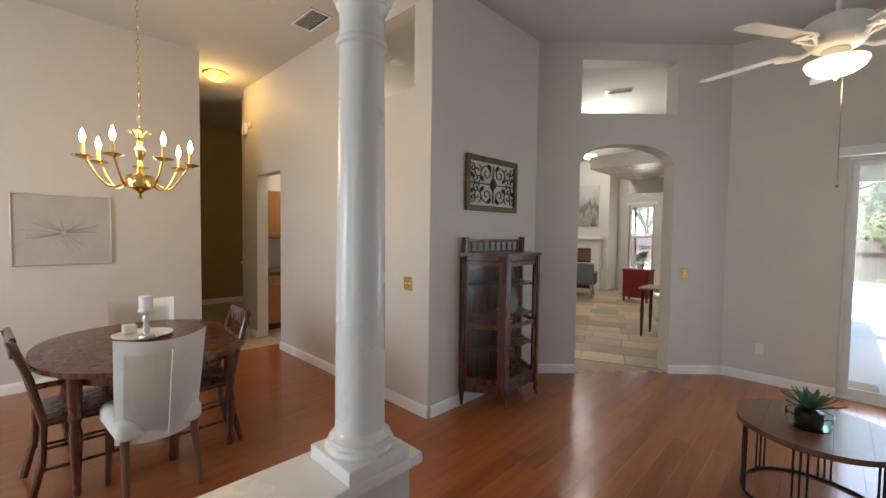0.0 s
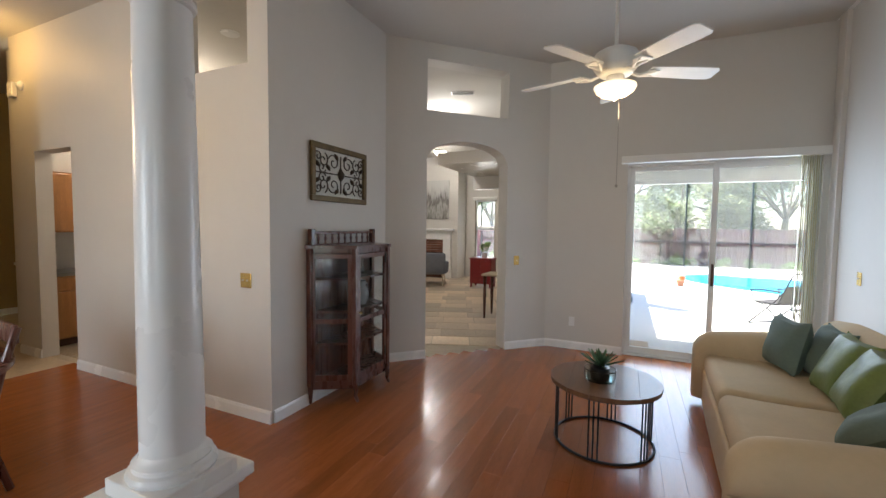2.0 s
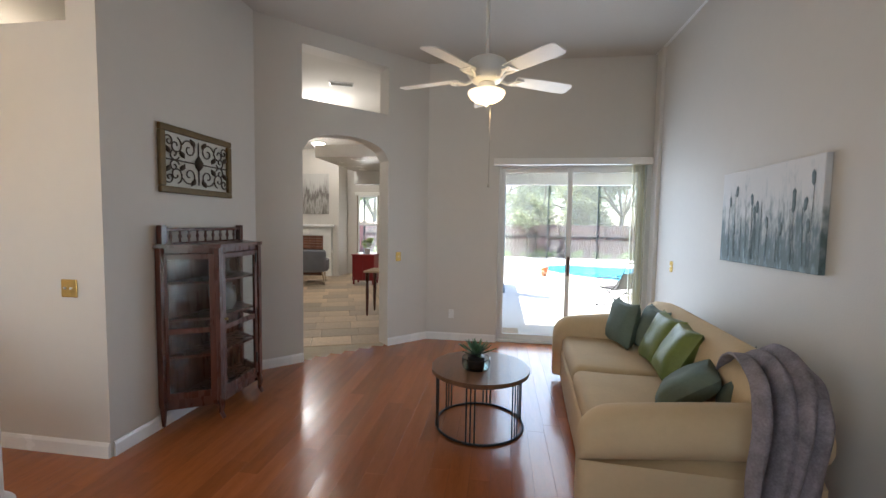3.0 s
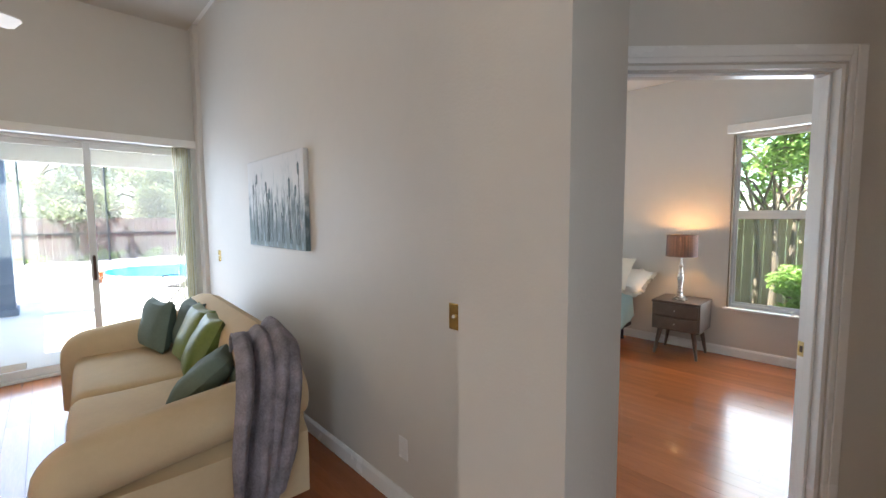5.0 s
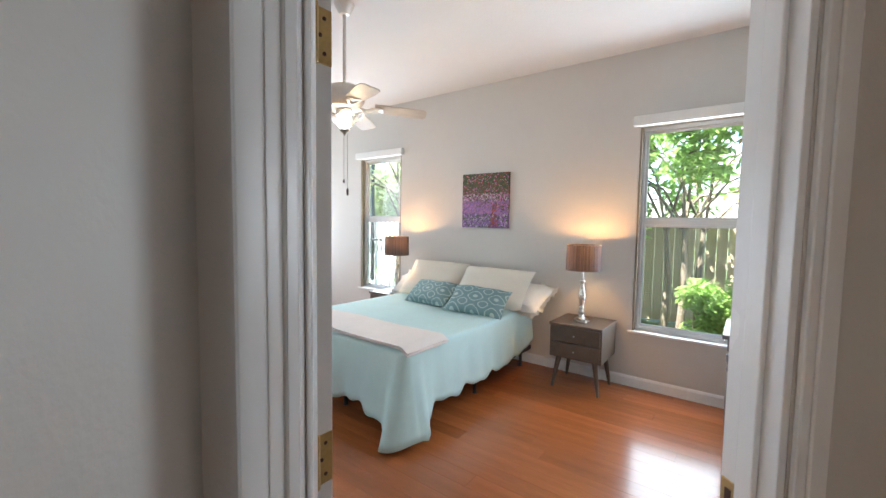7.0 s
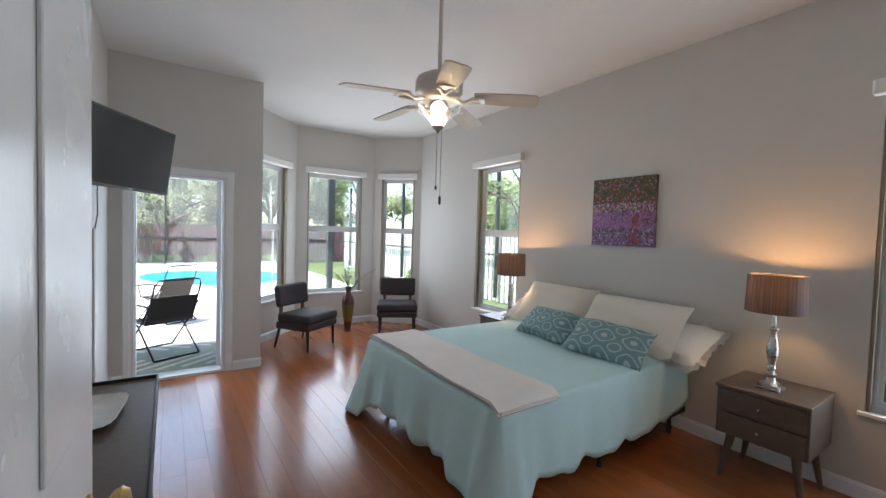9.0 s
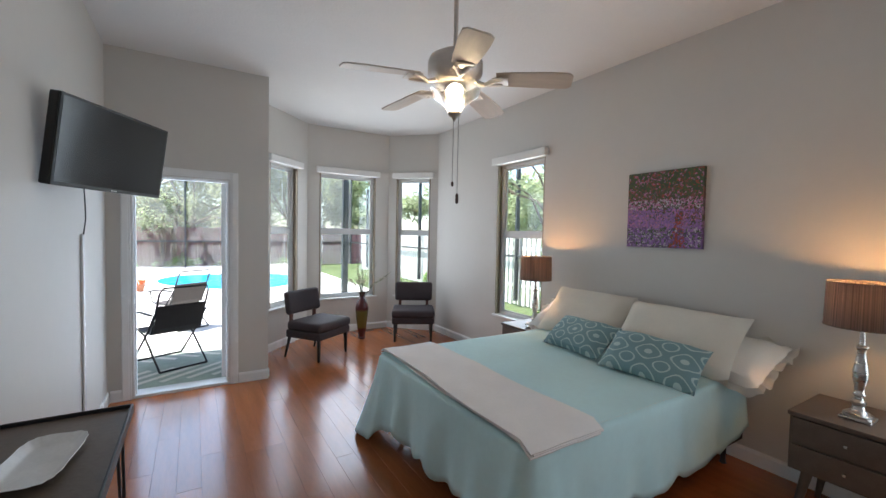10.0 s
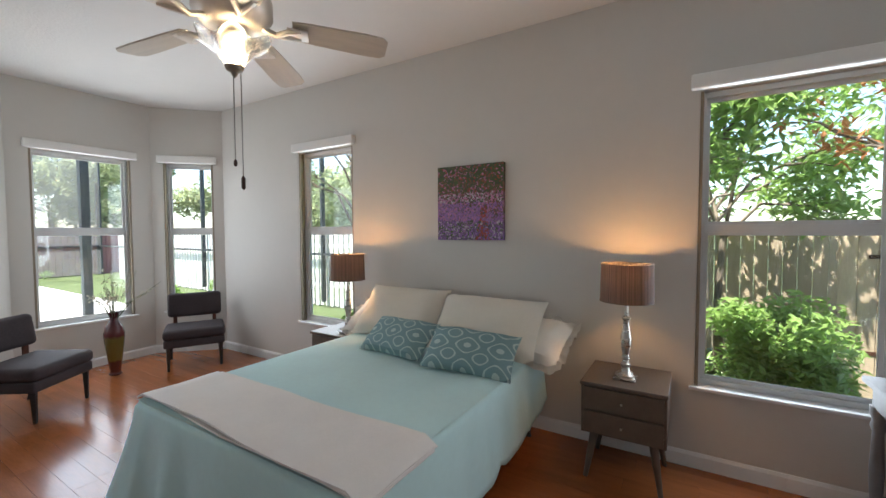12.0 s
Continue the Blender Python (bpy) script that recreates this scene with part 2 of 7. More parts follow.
# the slanted wall with the arch and the square opening over it
AW = Vector((0.70711, 0.70711))
ARCH0, ARCH1 = 0.475, 1.52
bm = bmesh.new()
LA = 2.114
box(bm, 0, ARCH0, 0, 0.22, 0, H1)
box(bm, ARCH1, LA, 0, 0.22, 0, H1)
box(bm, ARCH0, ARCH1, 0, 0.22, 3.415, H1)
mid, half = (ARCH0 + ARCH1) / 2, (ARCH1 - ARCH0) / 2
steps = 16
for i in range(steps):
    t0, t1 = -1 + 2 * i / steps, -1 + 2 * (i + 1) / steps
    za, zb = 2.30 + 0.23 * math.sqrt(max(0, 1 - t0 * t0)), 2.30 + 0.23 * math.sqrt(max(0, 1 - t1 * t1))
    quad = [(mid + t0 * half, za), (mid + t1 * half, zb), (mid + t1 * half, 2.85), (mid + t0 * half, 2.85)]
    lo = [bm.verts.new((x, 0, z)) for x, z in quad]
    hi = [bm.verts.new((x, 0.22, z)) for x, z in quad]
    bm.faces.new(lo), bm.faces.new(hi[::-1])
    for k in range(4):
        bm.faces.new((lo[k], lo[(k + 1) % 4], hi[(k + 1) % 4], hi[k]))
bmesh.ops.remove_doubles(bm, verts=bm.verts[:], dist=1e-5)
arch = part("wall_arch", bm, PAINT)
arch.matrix_world = pose(-1.74, 5.125, 0, 0, 0, 45)
tagged(arch, "greige wall with an arched opening and a high square one", "wall", kind="structure")

# family room beyond the arch
wall("wall_family_east", (-0.43, 6.78), (-0.43, 13.0), -0.12, H1)
wall("wall_family_north", (-0.3, 13.0), (-8.6, 13.0), -0.12, H1, [(2.6, 3.25, 0.5, 2.35)])
wall("wall_family_west", (-8.6, 6.4), (-8.6, 13.0), 0.12, H1)

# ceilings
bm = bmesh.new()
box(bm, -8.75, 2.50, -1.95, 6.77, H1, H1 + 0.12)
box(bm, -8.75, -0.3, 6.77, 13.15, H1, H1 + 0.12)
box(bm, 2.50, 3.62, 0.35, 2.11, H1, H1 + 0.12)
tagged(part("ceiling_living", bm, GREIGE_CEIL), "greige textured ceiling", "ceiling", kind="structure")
bm = bmesh.new()
prism(bm, [dpt(0.72, DF + 0.116), (2.601, 2.30), (2.601, 6.399), (3.881, 6.399), (3.881, 7.21), (4.62, 7.949), (5.87, 7.949), (6.439, 7.38), (6.439, 0.101), dpt(2.96, DF + 0.116)], H2, H2 + 0.1)
tagged(part("ceiling_bedroom", bm, CEIL), "white textured bedroom ceiling", "ceiling", kind="structure")
bm = bmesh.new()
box(bm, 2.5, 7.0, -0.2, 8.35, 3.601, 3.75)
tagged(part("roof_slab", bm, CEIL), "plain roof slab over the bedroom", "roof", kind="structure")

# ---- baseboards ----
skirting("baseboard", [
    ((-0.245, 6.62), (0.68, 6.62)), ((2.47, 6.62), (2.54, 6.62)), ((2.545, 6.60), (2.485, 2.14)), ((2.47, 2.14), (2.145, 2.14)), ((2.145, 2.14), (2.145, 1.772)), ((2.145, 1.772), (2.468, 1.772)),
    ((-1.74, 3.55), (-1.74, 5.125)), ((-4.49, 3.53), (-1.74, 3.53)), ((-5.72, 3.53), (-5.24, 3.53)),
    ((-1.74, 5.125), (-1.404, 5.461)), ((-0.665, 6.20), (-0.245, 6.62)), ((-4.75, -1.8), (-4.75, 2.69)),
    ((2.60, 2.8), (2.60, 6.40)), ((2.62, 6.40), (2.70, 6.40)), ((3.61, 6.40), (3.88, 6.40)), ((3.88, 6.43), (3.88, 7.21)), ((3.88, 7.21), (4.62, 7.95)),
    ((4.62, 7.95), (5.87, 7.95)), ((5.87, 7.95), (6.44, 7.38)), ((6.44, 7.38), (6.44, 0.12)), ((-8.58, 1.0), (-8.58, 6.4)),
])
for u0, u1 in ((0.494, 0.539), (1.477, 1.79)):
    skirting("baseboard", [(dpt(u0, DF), dpt(u1, DF))])

# ---- doors and windows ----
HINGE = material("aged_brass", (0.50, 0.36, 0.15), 0.32, metal=0.9, vary=0.2, scale=20)


def casing(name, width, height, parent_pose, jamb_depth, label, side=0.065):
    """Moulded casing and jamb of a door opening, built round x 0..width with the wall's face at y 0."""
    ob = new(name)
    ob.matrix_world = parent_pose
    tagged(ob, label, "door frame", kind="structure")
    for face, d in ((0.0, -1), (jamb_depth, 1)):
        for nm, rect in (("casing_side", (-side, -0.004, 0, height + side)), ("casing_side", (width + 0.004, width + side, 0, height + side)), ("casing_head", (-0.004, width + 0.004, height + 0.004, height + side))):
            bm = bmesh.new()
            x0, x1, z0, z1 = rect
            y0, y1 = sorted((face, face + d * 0.012))
            box(bm, x0, x1, y0, y1, z0, z1, 0.003)
            inset = 0.018
            y0, y1 = sorted((face + d * 0.012, face + d * 0.019))
            if nm == "casing_side":
                box(bm, x0 + 0.006, x1 - inset, y0, y1, z0, z1 - 0.006, 0.003) if x0 < 0 else box(bm, x0 + inset, x1 - 0.006, y0, y1, z0, z1 - 0.006, 0.003)
            else:
                box(bm, x0, x1, y0, y1, z0 + inset, z1 - 0.006, 0.003)
            part(nm, bm, TRIM, ob)
    for nm, rect in (("jamb", (0.0, 0.016, 0, height)), ("jamb", (width - 0.016, width, 0, height)), ("jamb_head", (0.016, width - 0.016, height - 0.016, height))):
        bm = bmesh.new()
        box(bm, rect[0], rect[1], 0.001, jamb_depth - 0.001, rect[2], rect[3], 0.002)
        part(nm, bm, TRIM, ob)
    for nm, rect in (("door_stop", (0.016, 0.028, 0, height - 0.016)), ("door_stop", (width - 0.028, width - 0.016, 0, height - 0.016)), ("door_stop", (0.028, width - 0.028, height - 0.028, height - 0.016))):
        bm = bmesh.new()
        box(bm, rect[0], rect[1], 0.035, 0.072, rect[2], rect[3], 0.003)
        part(nm, bm, TRIM, ob)
    return ob


wd = 0.805
frame_ob = casing("door_frame", wd, 2.05, pose(*dpt(0.605, DF), 0, 0, 0, -45), 0.115, "white moulded door frame with brass hinges", side=0.065)
for z in (0.27, 1.068, 1.786):
    bm = boxed(0.0158, 0.0185, 0.080, 0.116, z - 0.045, z + 0.045, bevel=0.001)
    part("hinge_leaf", bm, HINGE, frame_ob, "aged brass hinge leaf")
    part("hinge_knuckle", lathe([(0.005, -0.048), (0.006, -0.045), (0.006, 0.045), (0.005, 0.048)], 10, at=(0.018, 0.121, z)), HINGE, frame_ob)
    for dz in (-0.028, 0.0, 0.028):
        part("screw", lathe([(0.0035, 0), (0.0035, 0.0012)], 8, at=(0, 0, 0)), JOINT, frame_ob).matrix_local = pose(0.0186, 0.096 + (0.008 if dz == 0 else 0), z + dz, 0, 90, 0)
bm = boxed(wd - 0.0185, wd - 0.0158, 0.076, 0.110, 0.94, 1.00, bevel=0.001)
part("strike_plate", bm, HINGE, frame_ob, "brass strike plate")
# no hole is cut: a dark block paints the shade inside it
part("strike_hole_shade", boxed(wd - 0.0192, wd - 0.0184, 0.086, 0.100, 0.957, 0.983), JOINT, frame_ob)

# the bedroom door stands open into the room
leaf = thing("door_leaf", (2.868, 1.990, 0), "white panelled bedroom door standing wide open", "door", rz=88)
part("slab", boxed(0.0, 0.745, -0.035, 0.0, 0.012, 2.03, bevel=0.003), TRIM, leaf)
for x0, x1, z0, z1 in ((0.10, 0.33, 1.15, 1.90), (0.41, 0.64, 1.15, 1.90), (0.10, 0.33, 0.22, 0.95), (0.41, 0.64, 0.22, 0.95)):
    part("raised_panel", boxed(x0, x1, -0.041, -0.0345, z0, z1, bevel=0.005), TRIM, leaf)
for z in (0.27, 1.068, 1.786):
    hl = part("hinge_leaf", boxed(-0.0022, 0.0004, -0.033, -0.003, z - 0.045, z + 0.045, bevel=0.001), HINGE, leaf, "aged brass hinge leaf")
    for dz in (-0.028, 0.0, 0.028):
        part("screw", lathe([(0.0035, 0), (0.0035, 0.0012)], 8), JOINT, hl).matrix_local = pose(-0.0021, -0.018 + (0.008 if dz == 0 else 0), z + dz, 0, -90, 0)
for side in (-1, 1):
    k = part("knob", lathe([(0.026, 0), (0.026, 0.006), (0.010, 0.010), (0.009, 0.030), (0.022, 0.040), (0.027, 0.052), (0.020, 0.064), (0.004, 0.068)], 20), HINGE, leaf, "brass door knob", smooth=True)
    k.matrix_local = pose(0.685, -0.035 if side < 0 else 0.0, 0.96, 90 if side < 0 else -90, 0, 0)

SHADE_W = material("white_fabric_shade", (0.78, 0.77, 0.74), 0.7, vary=0.03, scale=8, bump=0.05)


def sash_window(name, width, low, high, m, label, valance=True, depth=0.15, screen=True):
    """Single-hung window in an opening x 0..width, the room's wall face at y 0, outdoors at +y."""
    ob = new(name)
    ob.matrix_world = m
    tagged(ob, label, "window", kind="structure")
    fw = 0.035
    y0, y1 = depth - 0.075, depth - 0.01
    for nm, r in (("frame_side", (0.001, fw, low + 0.001, high - 0.001)), ("frame_side", (width - fw, width - 0.001, low + 0.001, high - 0.001)), ("frame_head", (fw, width - fw, high - fw, high - 0.001)), ("frame_foot", (fw, width - fw, low + 0.001, low + fw))):
        part(nm, boxed(r[0], r[1], y0, y1, r[2], r[3], bevel=0.003), ALU, ob)
    mid = low + 0.54 * (high - low)
    part("meeting_rail", boxed(fw, width - fw, y0 + 0.012, y1 - 0.008, mid - 0.022, mid + 0.022, bevel=0.003), ALU, ob)
    for nm, a, b, yy in (("lower_sash", low + fw, mid - 0.022, y0 + 0.014), ("upper_sash", mid + 0.022, high - fw, y0 + 0.034)):
        s = 0.022
        bm = bmesh.new()
        for r in ((fw, fw + s, a, b), (width - fw - s, width - fw, a, b), (fw + s, width - fw - s, a, a + s), (fw + s, width - fw - s, b - s, b)):
            box(bm, r[0], r[1], yy, yy + 0.022, r[2], r[3], 0.002)
        sash = part(nm, bm, ALU, ob)
        g = part("pane", boxed(fw + s - 0.004, width - fw - s + 0.004, yy + 0.009, yy + 0.013, a + s - 0.004, b - s + 0.004), PANE, sash)
        g.visible_shadow = False
    latch = part("sash_lock", boxed(width / 2 - 0.03, width / 2 + 0.03, y0 - 0.002, y0 + 0.014, mid + 0.005, mid + 0.022, bevel=0.004), ALU, ob)
    sill = part("window_sill", boxed(-0.03, width + 0.03, -0.022, y0 + 0.002, low - 0.022, low + 0.002, bevel=0.006), TRIM, ob, "white marble window sill")
    if valance:
        part("shade_valance", boxed(-0.05, width + 0.05, -0.062, -0.004, high - 0.005, high + 0.085, bevel=0.012), SHADE_W, ob, "white roller shade headrail")
        part("shade_track", boxed(0.002, 0.020, 0.004, 0.060, low + 0.004, high - 0.01, bevel=0.002), BRONZE, ob, "tan side track of the shade")
        part("shade_track", boxed(width - 0.020, width - 0.002, 0.004, 0.060, low + 0.004, high - 0.01, bevel=0.002), BRONZE, ob, "tan side track of the shade")
    return ob


def on_wall(p0, p1, s, flip=False):
    a, b = Vector((*p0, 0)), Vector((*p1, 0))
    d = (b - a).normalized()
    q = a + d * s
    return pose(q.x, q.y, 0, 0, 0, math.degrees(math.atan2(d.y, d.x)))


WL = "white single-hung window with a tan-edged shade rail"
sash_window("window_1", 0.60, LOW, HIGH, on_wall((3.88, 7.21), (4.62, 7.95), 0.22), WL)
sash_window("window_2", 0.87, LOW, HIGH, on_wall((4.62, 7.95), (5.87, 7.95), 0.17), WL)
sash_window("window_3", 0.56, LOW, HIGH, on_wall((5.87, 7.95), (6.44, 7.38), 0.13), WL)
sash_window("window_4", 0.80, LOW, HIGH, on_wall((6.44, 7.52), (6.44, 0.10), 1.58), WL)
sash_window("window_5", 0.895, LOW, HIGH, on_wall((6.44, 7.52), (6.44, 0.10), 5.275), WL)
# window_7 is out of view, added to carry the front fill light
sash_window("window_7", 1.10, 0.60, 2.40, on_wall((1.6, -1.8), (-4.75, -1.8), 0.45), WL, depth=0.12)
sash_window("window_8", 1.60, 0.60, 2.40, on_wall((1.6, -1.8), (-4.75, -1.8), 3.50), WL, depth=0.12)
sash_window("window_6", 0.65, 0.5, 2.35, pose(-3.55, 13.0, 0), "white family room window with a valance", depth=0.12)

# sliding glass door
sl = new("sliding_door")
sl.matrix_world = pose(0.68, 6.62, 0)
tagged(sl, "white aluminium sliding glass door with a valance", "sliding door", kind="structure")
W, HH = 1.79, 2.30
for nm, r in (("frame_side", (0.001, 0.03, 0.0, HH - 0.001)), ("frame_side", (W - 0.03, W - 0.001, 0.0, HH - 0.001)), ("frame_head", (0.03, W - 0.03, HH - 0.03, HH - 0.001))):
    part(nm, boxed(r[0], r[1], 0.05, 0.15, r[2], r[3], bevel=0.003), ALU, sl)
part("track_sill", boxed(0.0, W, 0.04, 0.158, -0.01, 0.022, bevel=0.004), ALU, sl)
for nm, x0, x1, yy in (("fixed_panel", 0.03, 0.93, 0.105), ("sliding_panel", 0.87, W - 0.03, 0.060)):
    bm = bmesh.new()
    for r in ((x0, x0 + 0.055, 0.022, HH - 0.03), (x1 - 0.055, x1, 0.022, HH - 0.03), (x0 + 0.055, x1 - 0.055, 0.022, 0.095), (x0 + 0.055, x1 - 0.055, HH - 0.085, HH - 0.03)):
        box(bm, r[0], r[1], yy, yy + 0.035, r[2], r[3], 0.004)
    p = part(nm, bm, ALU, sl)
    g = part("pane", boxed(x0 + 0.05, x1 - 0.05, yy + 0.015, yy + 0.020, 0.09, HH - 0.08), PANE, p)
    g.visible_shadow = False
part("door_handle", boxed(0.885, 0.91, 0.030, 0.061, 0.90, 1.15, bevel=0.006), JOINT, sl, "black pull handle")
part("valance", boxed(-0.07, W + 0.055, -0.095, -0.003, 2.295, 2.377, bevel=0.006), SHADE_W, sl, "white blind valance")

BLIND = material("cream_vinyl_blind", (0.62, 0.58, 0.40), 0.5, vary=0.06, scale=6)
blinds = thing("vertical_blinds", (2.33, 6.56, 0), "cream vertical blinds drawn together beside the sliding door", "blinds")
for i in range(9):
    bm = bmesh.new()
    prism(bm, [(-0.042, -0.004), (0, 0.002), (0.042, -0.004), (0.042, -0.002), (0, 0.004), (-0.042, -0.002)], 0.03, 2.292)
    s = part("slat", bm, BLIND, blinds)
    s.matrix_local = pose(-0.05 + i * 0.017, 0.0, 0, 0, 0, 74 + 3 * math.sin(i * 2.1))

# patio door of the bedroom, swung outwards
pf = casing("patio_door_frame", 0.757, 1.98, pose(2.775, 6.40, 0), 0.15, "white moulded frame of the open patio door", side=0.075)
part("threshold", boxed(0.017, 0.740, 0.0, 0.17, -0.01, 0.025, bevel=0.004), ALU, pf)
pd = thing("patio_door", (3.512, 6.56, 0), "white patio door with a louvred panel, open outwards", "door", rz=84)
bm = bmesh.new()
for r in ((0, 0.11, 0.03, 2.0), (0.63, 0.74, 0.03, 2.0), (0.11, 0.63, 0.03, 0.25), (0.11, 0.63, 1.87, 2.0)):
    box(bm, r[0], r[1], 0.0, 0.042, r[2], r[3], 0.003)
part("leaf_frame", bm, TRIM, pd)
part("pane", boxed(0.105, 0.635, 0.014, 0.018, 0.245, 1.875), PANE, pd).visible_shadow = False
for i in range(46):
    s = part("louvre", boxed(-0.26, 0.26, -0.012, 0.012, -0.0012, 0.0012), TRIM, pd)
    s.matrix_local = pose(0.37, 0.027, 0.27 + i * 0.035, 35, 0, 0)
part("lever_handle", tube([(0.69, 0.04, 1.0), (0.69, 0.085, 1.0), (0.60, 0.09, 1.0)], 0.008), HINGE, pd, "brass lever handle")

# ---- outdoors ----
deck = part("pool_deck", boxed(-9, 7.4, 6.62, 22.2, -0.16, -0.06), CONCRETE)
tagged(deck, "pale sunlit concrete pool deck", "patio", kind="structure")
bm = bmesh.new()
bmesh.ops.create_grid(bm, x_segments=8, y_segments=8, size=600, matrix=Matrix.Translation((0, 0, -0.2)))
tagged(part("ground", bm, GRASS_SOIL), "grass lawn", "ground", kind="structure")
bm = bmesh.new()
box(bm, -1.9, 3.83, 6.79, 8.45, 2.45, 2.62)
box(bm, -1.9, 3.83, 8.33, 8.45, 2.22, 2.45)
box(bm, 2.62, 3.83, 6.555, 6.785, 2.45, 2.61)
# wedge added to the roof to keep sun out of window_1
prism(bm, [(3.835, 7.44), (4.42, 8.02), (4.42, 8.45), (3.835, 8.45)], 2.45, 2.61)
tagged(part("patio_roof", bm, TRIM), "white patio ceiling with an edge beam", "roof", kind="structure")
bm = bmesh.new()
box(bm, 3.84, 7.3, 8.12, 8.67, 2.62, 2.80)
box(bm, 6.62, 7.3, -0.5, 8.12, 2.62, 2.80)
tagged(part("eaves", bm, TRIM), "white boxed eaves of the house", "roof", kind="structure")

WATER = bpy.data.materials.new("pool_water")
WATER.use_nodes = True
b = WATER.node_tree.nodes["Principled BSDF"]
b.inputs["Base Color"].default_value, b.inputs["Roughness"].default_value = (0.03, 0.42, 0.72, 1), 0.08
nz, bp = WATER.node_tree.nodes.new("ShaderNodeTexNoise"), WATER.node_tree.nodes.new("ShaderNodeBump")
nz.inputs["Scale"].default_value, bp.inputs["Strength"].default_value = 3.5, 0.25
WATER.node_tree.links.new(nz.outputs[0], bp.inputs["Height"])
WATER.node_tree.links.new(bp.outputs[0], b.inputs["Normal"])


def pool_outline(grow):
    pts = []
    for i in range(48):
        a = 2 * math.pi * i / 48
        r = 1 + 0.18 * math.cos(2 * a + 0.5) + 0.08 * math.sin(3 * a)
        pts.append((4.3 + (1.65 * r + grow) * math.cos(a), 15.9 + (2.45 * r + grow) * math.sin(a)))
    return pts


pool = thing("swimming_pool", (0, 0, 0), "kidney-shaped swimming pool with bright blue water", "pool")
part("coping", prism(bmesh.new(), pool_outline(0.28), -0.075, -0.035), CONCRETE, pool, "pale rounded coping")
part("water", prism(bmesh.new(), pool_outline(0.0), -0.08, -0.031), WATER, pool, "bright blue water")

CAGE = material("dark_bronze_aluminium", (0.035, 0.042, 0.045), 0.5, vary=0.1)
cage = thing("screen_enclosure", (0, 0, 0), "dark bronze aluminium pool screen enclosure", "pool cage")
for i in range(-4, 4):
    x = 2.95 + i * 2.3
    part("post", boxed(x - 0.025, x + 0.025, 21.4, 21.5, -0.06, 5.4, bevel=0.004), CAGE, cage)
part("rail", boxed(-6.2, 9.9, 21.42, 21.48, 0.98, 1.03), CAGE, cage)
part("rail", boxed(-6.2, 9.9, 21.42, 21.48, 5.4, 5.48), CAGE, cage)
for i in range(6):
    y = 9.3 + i * 2.45
    part("post", boxed(9.75, 9.85, y - 0.03, y + 0.03, -0.06, 3.4, bevel=0.004), CAGE, cage)
part("rail", boxed(9.77, 9.83, 8.5, 21.4, 0.98, 1.03), CAGE, cage)
MESH = bpy.data.materials.new("insect_screen_mesh")
MESH.use_nodes = True
mn, ml = MESH.node_tree.nodes, MESH.node_tree.links
tl, clear, mm = mn.new("ShaderNodeBsdfTranslucent"), mn.new("ShaderNodeBsdfTransparent"), mn.new("ShaderNodeMixShader")
tl.inputs["Color"].default_value = (0.40, 0.42, 0.44, 1)
mm.inputs[0].default_value = 0.28
ml.new(clear.outputs[0], mm.inputs[1]), ml.new(tl.outputs[0], mm.inputs[2]), ml.new(mm.outputs[0], mn["Material Output"].inputs["Surface"])
for i in range(-4, 3):
    x = 2.95 + i * 2.3
    for z0, z1 in ((-0.05, 0.98), (1.03, 5.4)):
        part("screen", boxed(x + 0.025, x + 2.275, 21.448, 21.452, z0, z1), MESH, cage, "fine pale insect screen").visible_shadow = False
for x in (6.05, 6.75):
    part("corner_post", boxed(x - 0.06, x + 0.06, 10.6, 10.72, -0.06, 3.2, bevel=0.006), CAGE, cage)

REDWALL = material("red_brown_fence_board", (0.27, 0.125, 0.125), 0.8, vary=0.2, scale=3, per_object=0.12, bump=0.2)
fence = thing("back_fence", (0, 0, 0), "red-brown board fence behind the pool", "fence")
part("fence_rail", boxed(-16, 20, 23.3, 23.36, 0.35, 0.45), REDWALL, fence)
part("fence_rail", boxed(-16, 20, 23.3, 23.36, 1.25, 1.35), REDWALL, fence)
board_me = None
for i in range(180):
    if board_me is None:
        first = part("board", boxed(0, 0.188, 23.24, 23.29, -0.2, 1.58, bevel=0.004, seg=1), REDWALL, fence)
        board_me = first.data
        first.location.x = -16
    else:
        o = new("board", board_me)
        o.location.x, o.location.z, o.parent = -16 + i * 0.2, 0.02 * math.sin(i * 1.7), fence

WHITEWOOD = material("white_picket_paint", (0.74, 0.73, 0.70), 0.6, vary=0.06, scale=5, per_object=0.04)
TANWOOD = material("weathered_tan_board", (0.46, 0.36, 0.25), 0.8, vary=0.25, scale=3, per_object=0.15, stretch=(3, 3, 0.6), bump=0.3, grain=0.2)


def board_fence(name, x, y0, y1, step, width, height, mat, label):
    f = thing(name, (x, 0, -0.2), label, "fence")
    for z in (0.45, 1.35):
        part("fence_rail", boxed(0.022, 0.06, y0, y1, z, z + 0.09), mat, f)
    me = None
    y, i = y0, 0
    while y < y1:
        if me is None:
            bm = boxed(-0.01, 0.02, 0, width, 0.03, height - 0.03)
            prism(bm, [(-0.01, 0.02), (0.02, 0.02), (0.02, width - 0.02), (-0.01, width - 0.02)], height - 0.03, height)
            o = part("picket", bm, mat, f)
            me = o.data
        else:
            o = new("picket", me)
            o.parent = f
        o.location.y, o.location.z = y, 0.012 * math.sin(i * 2.3)
        y += step
        i += 1


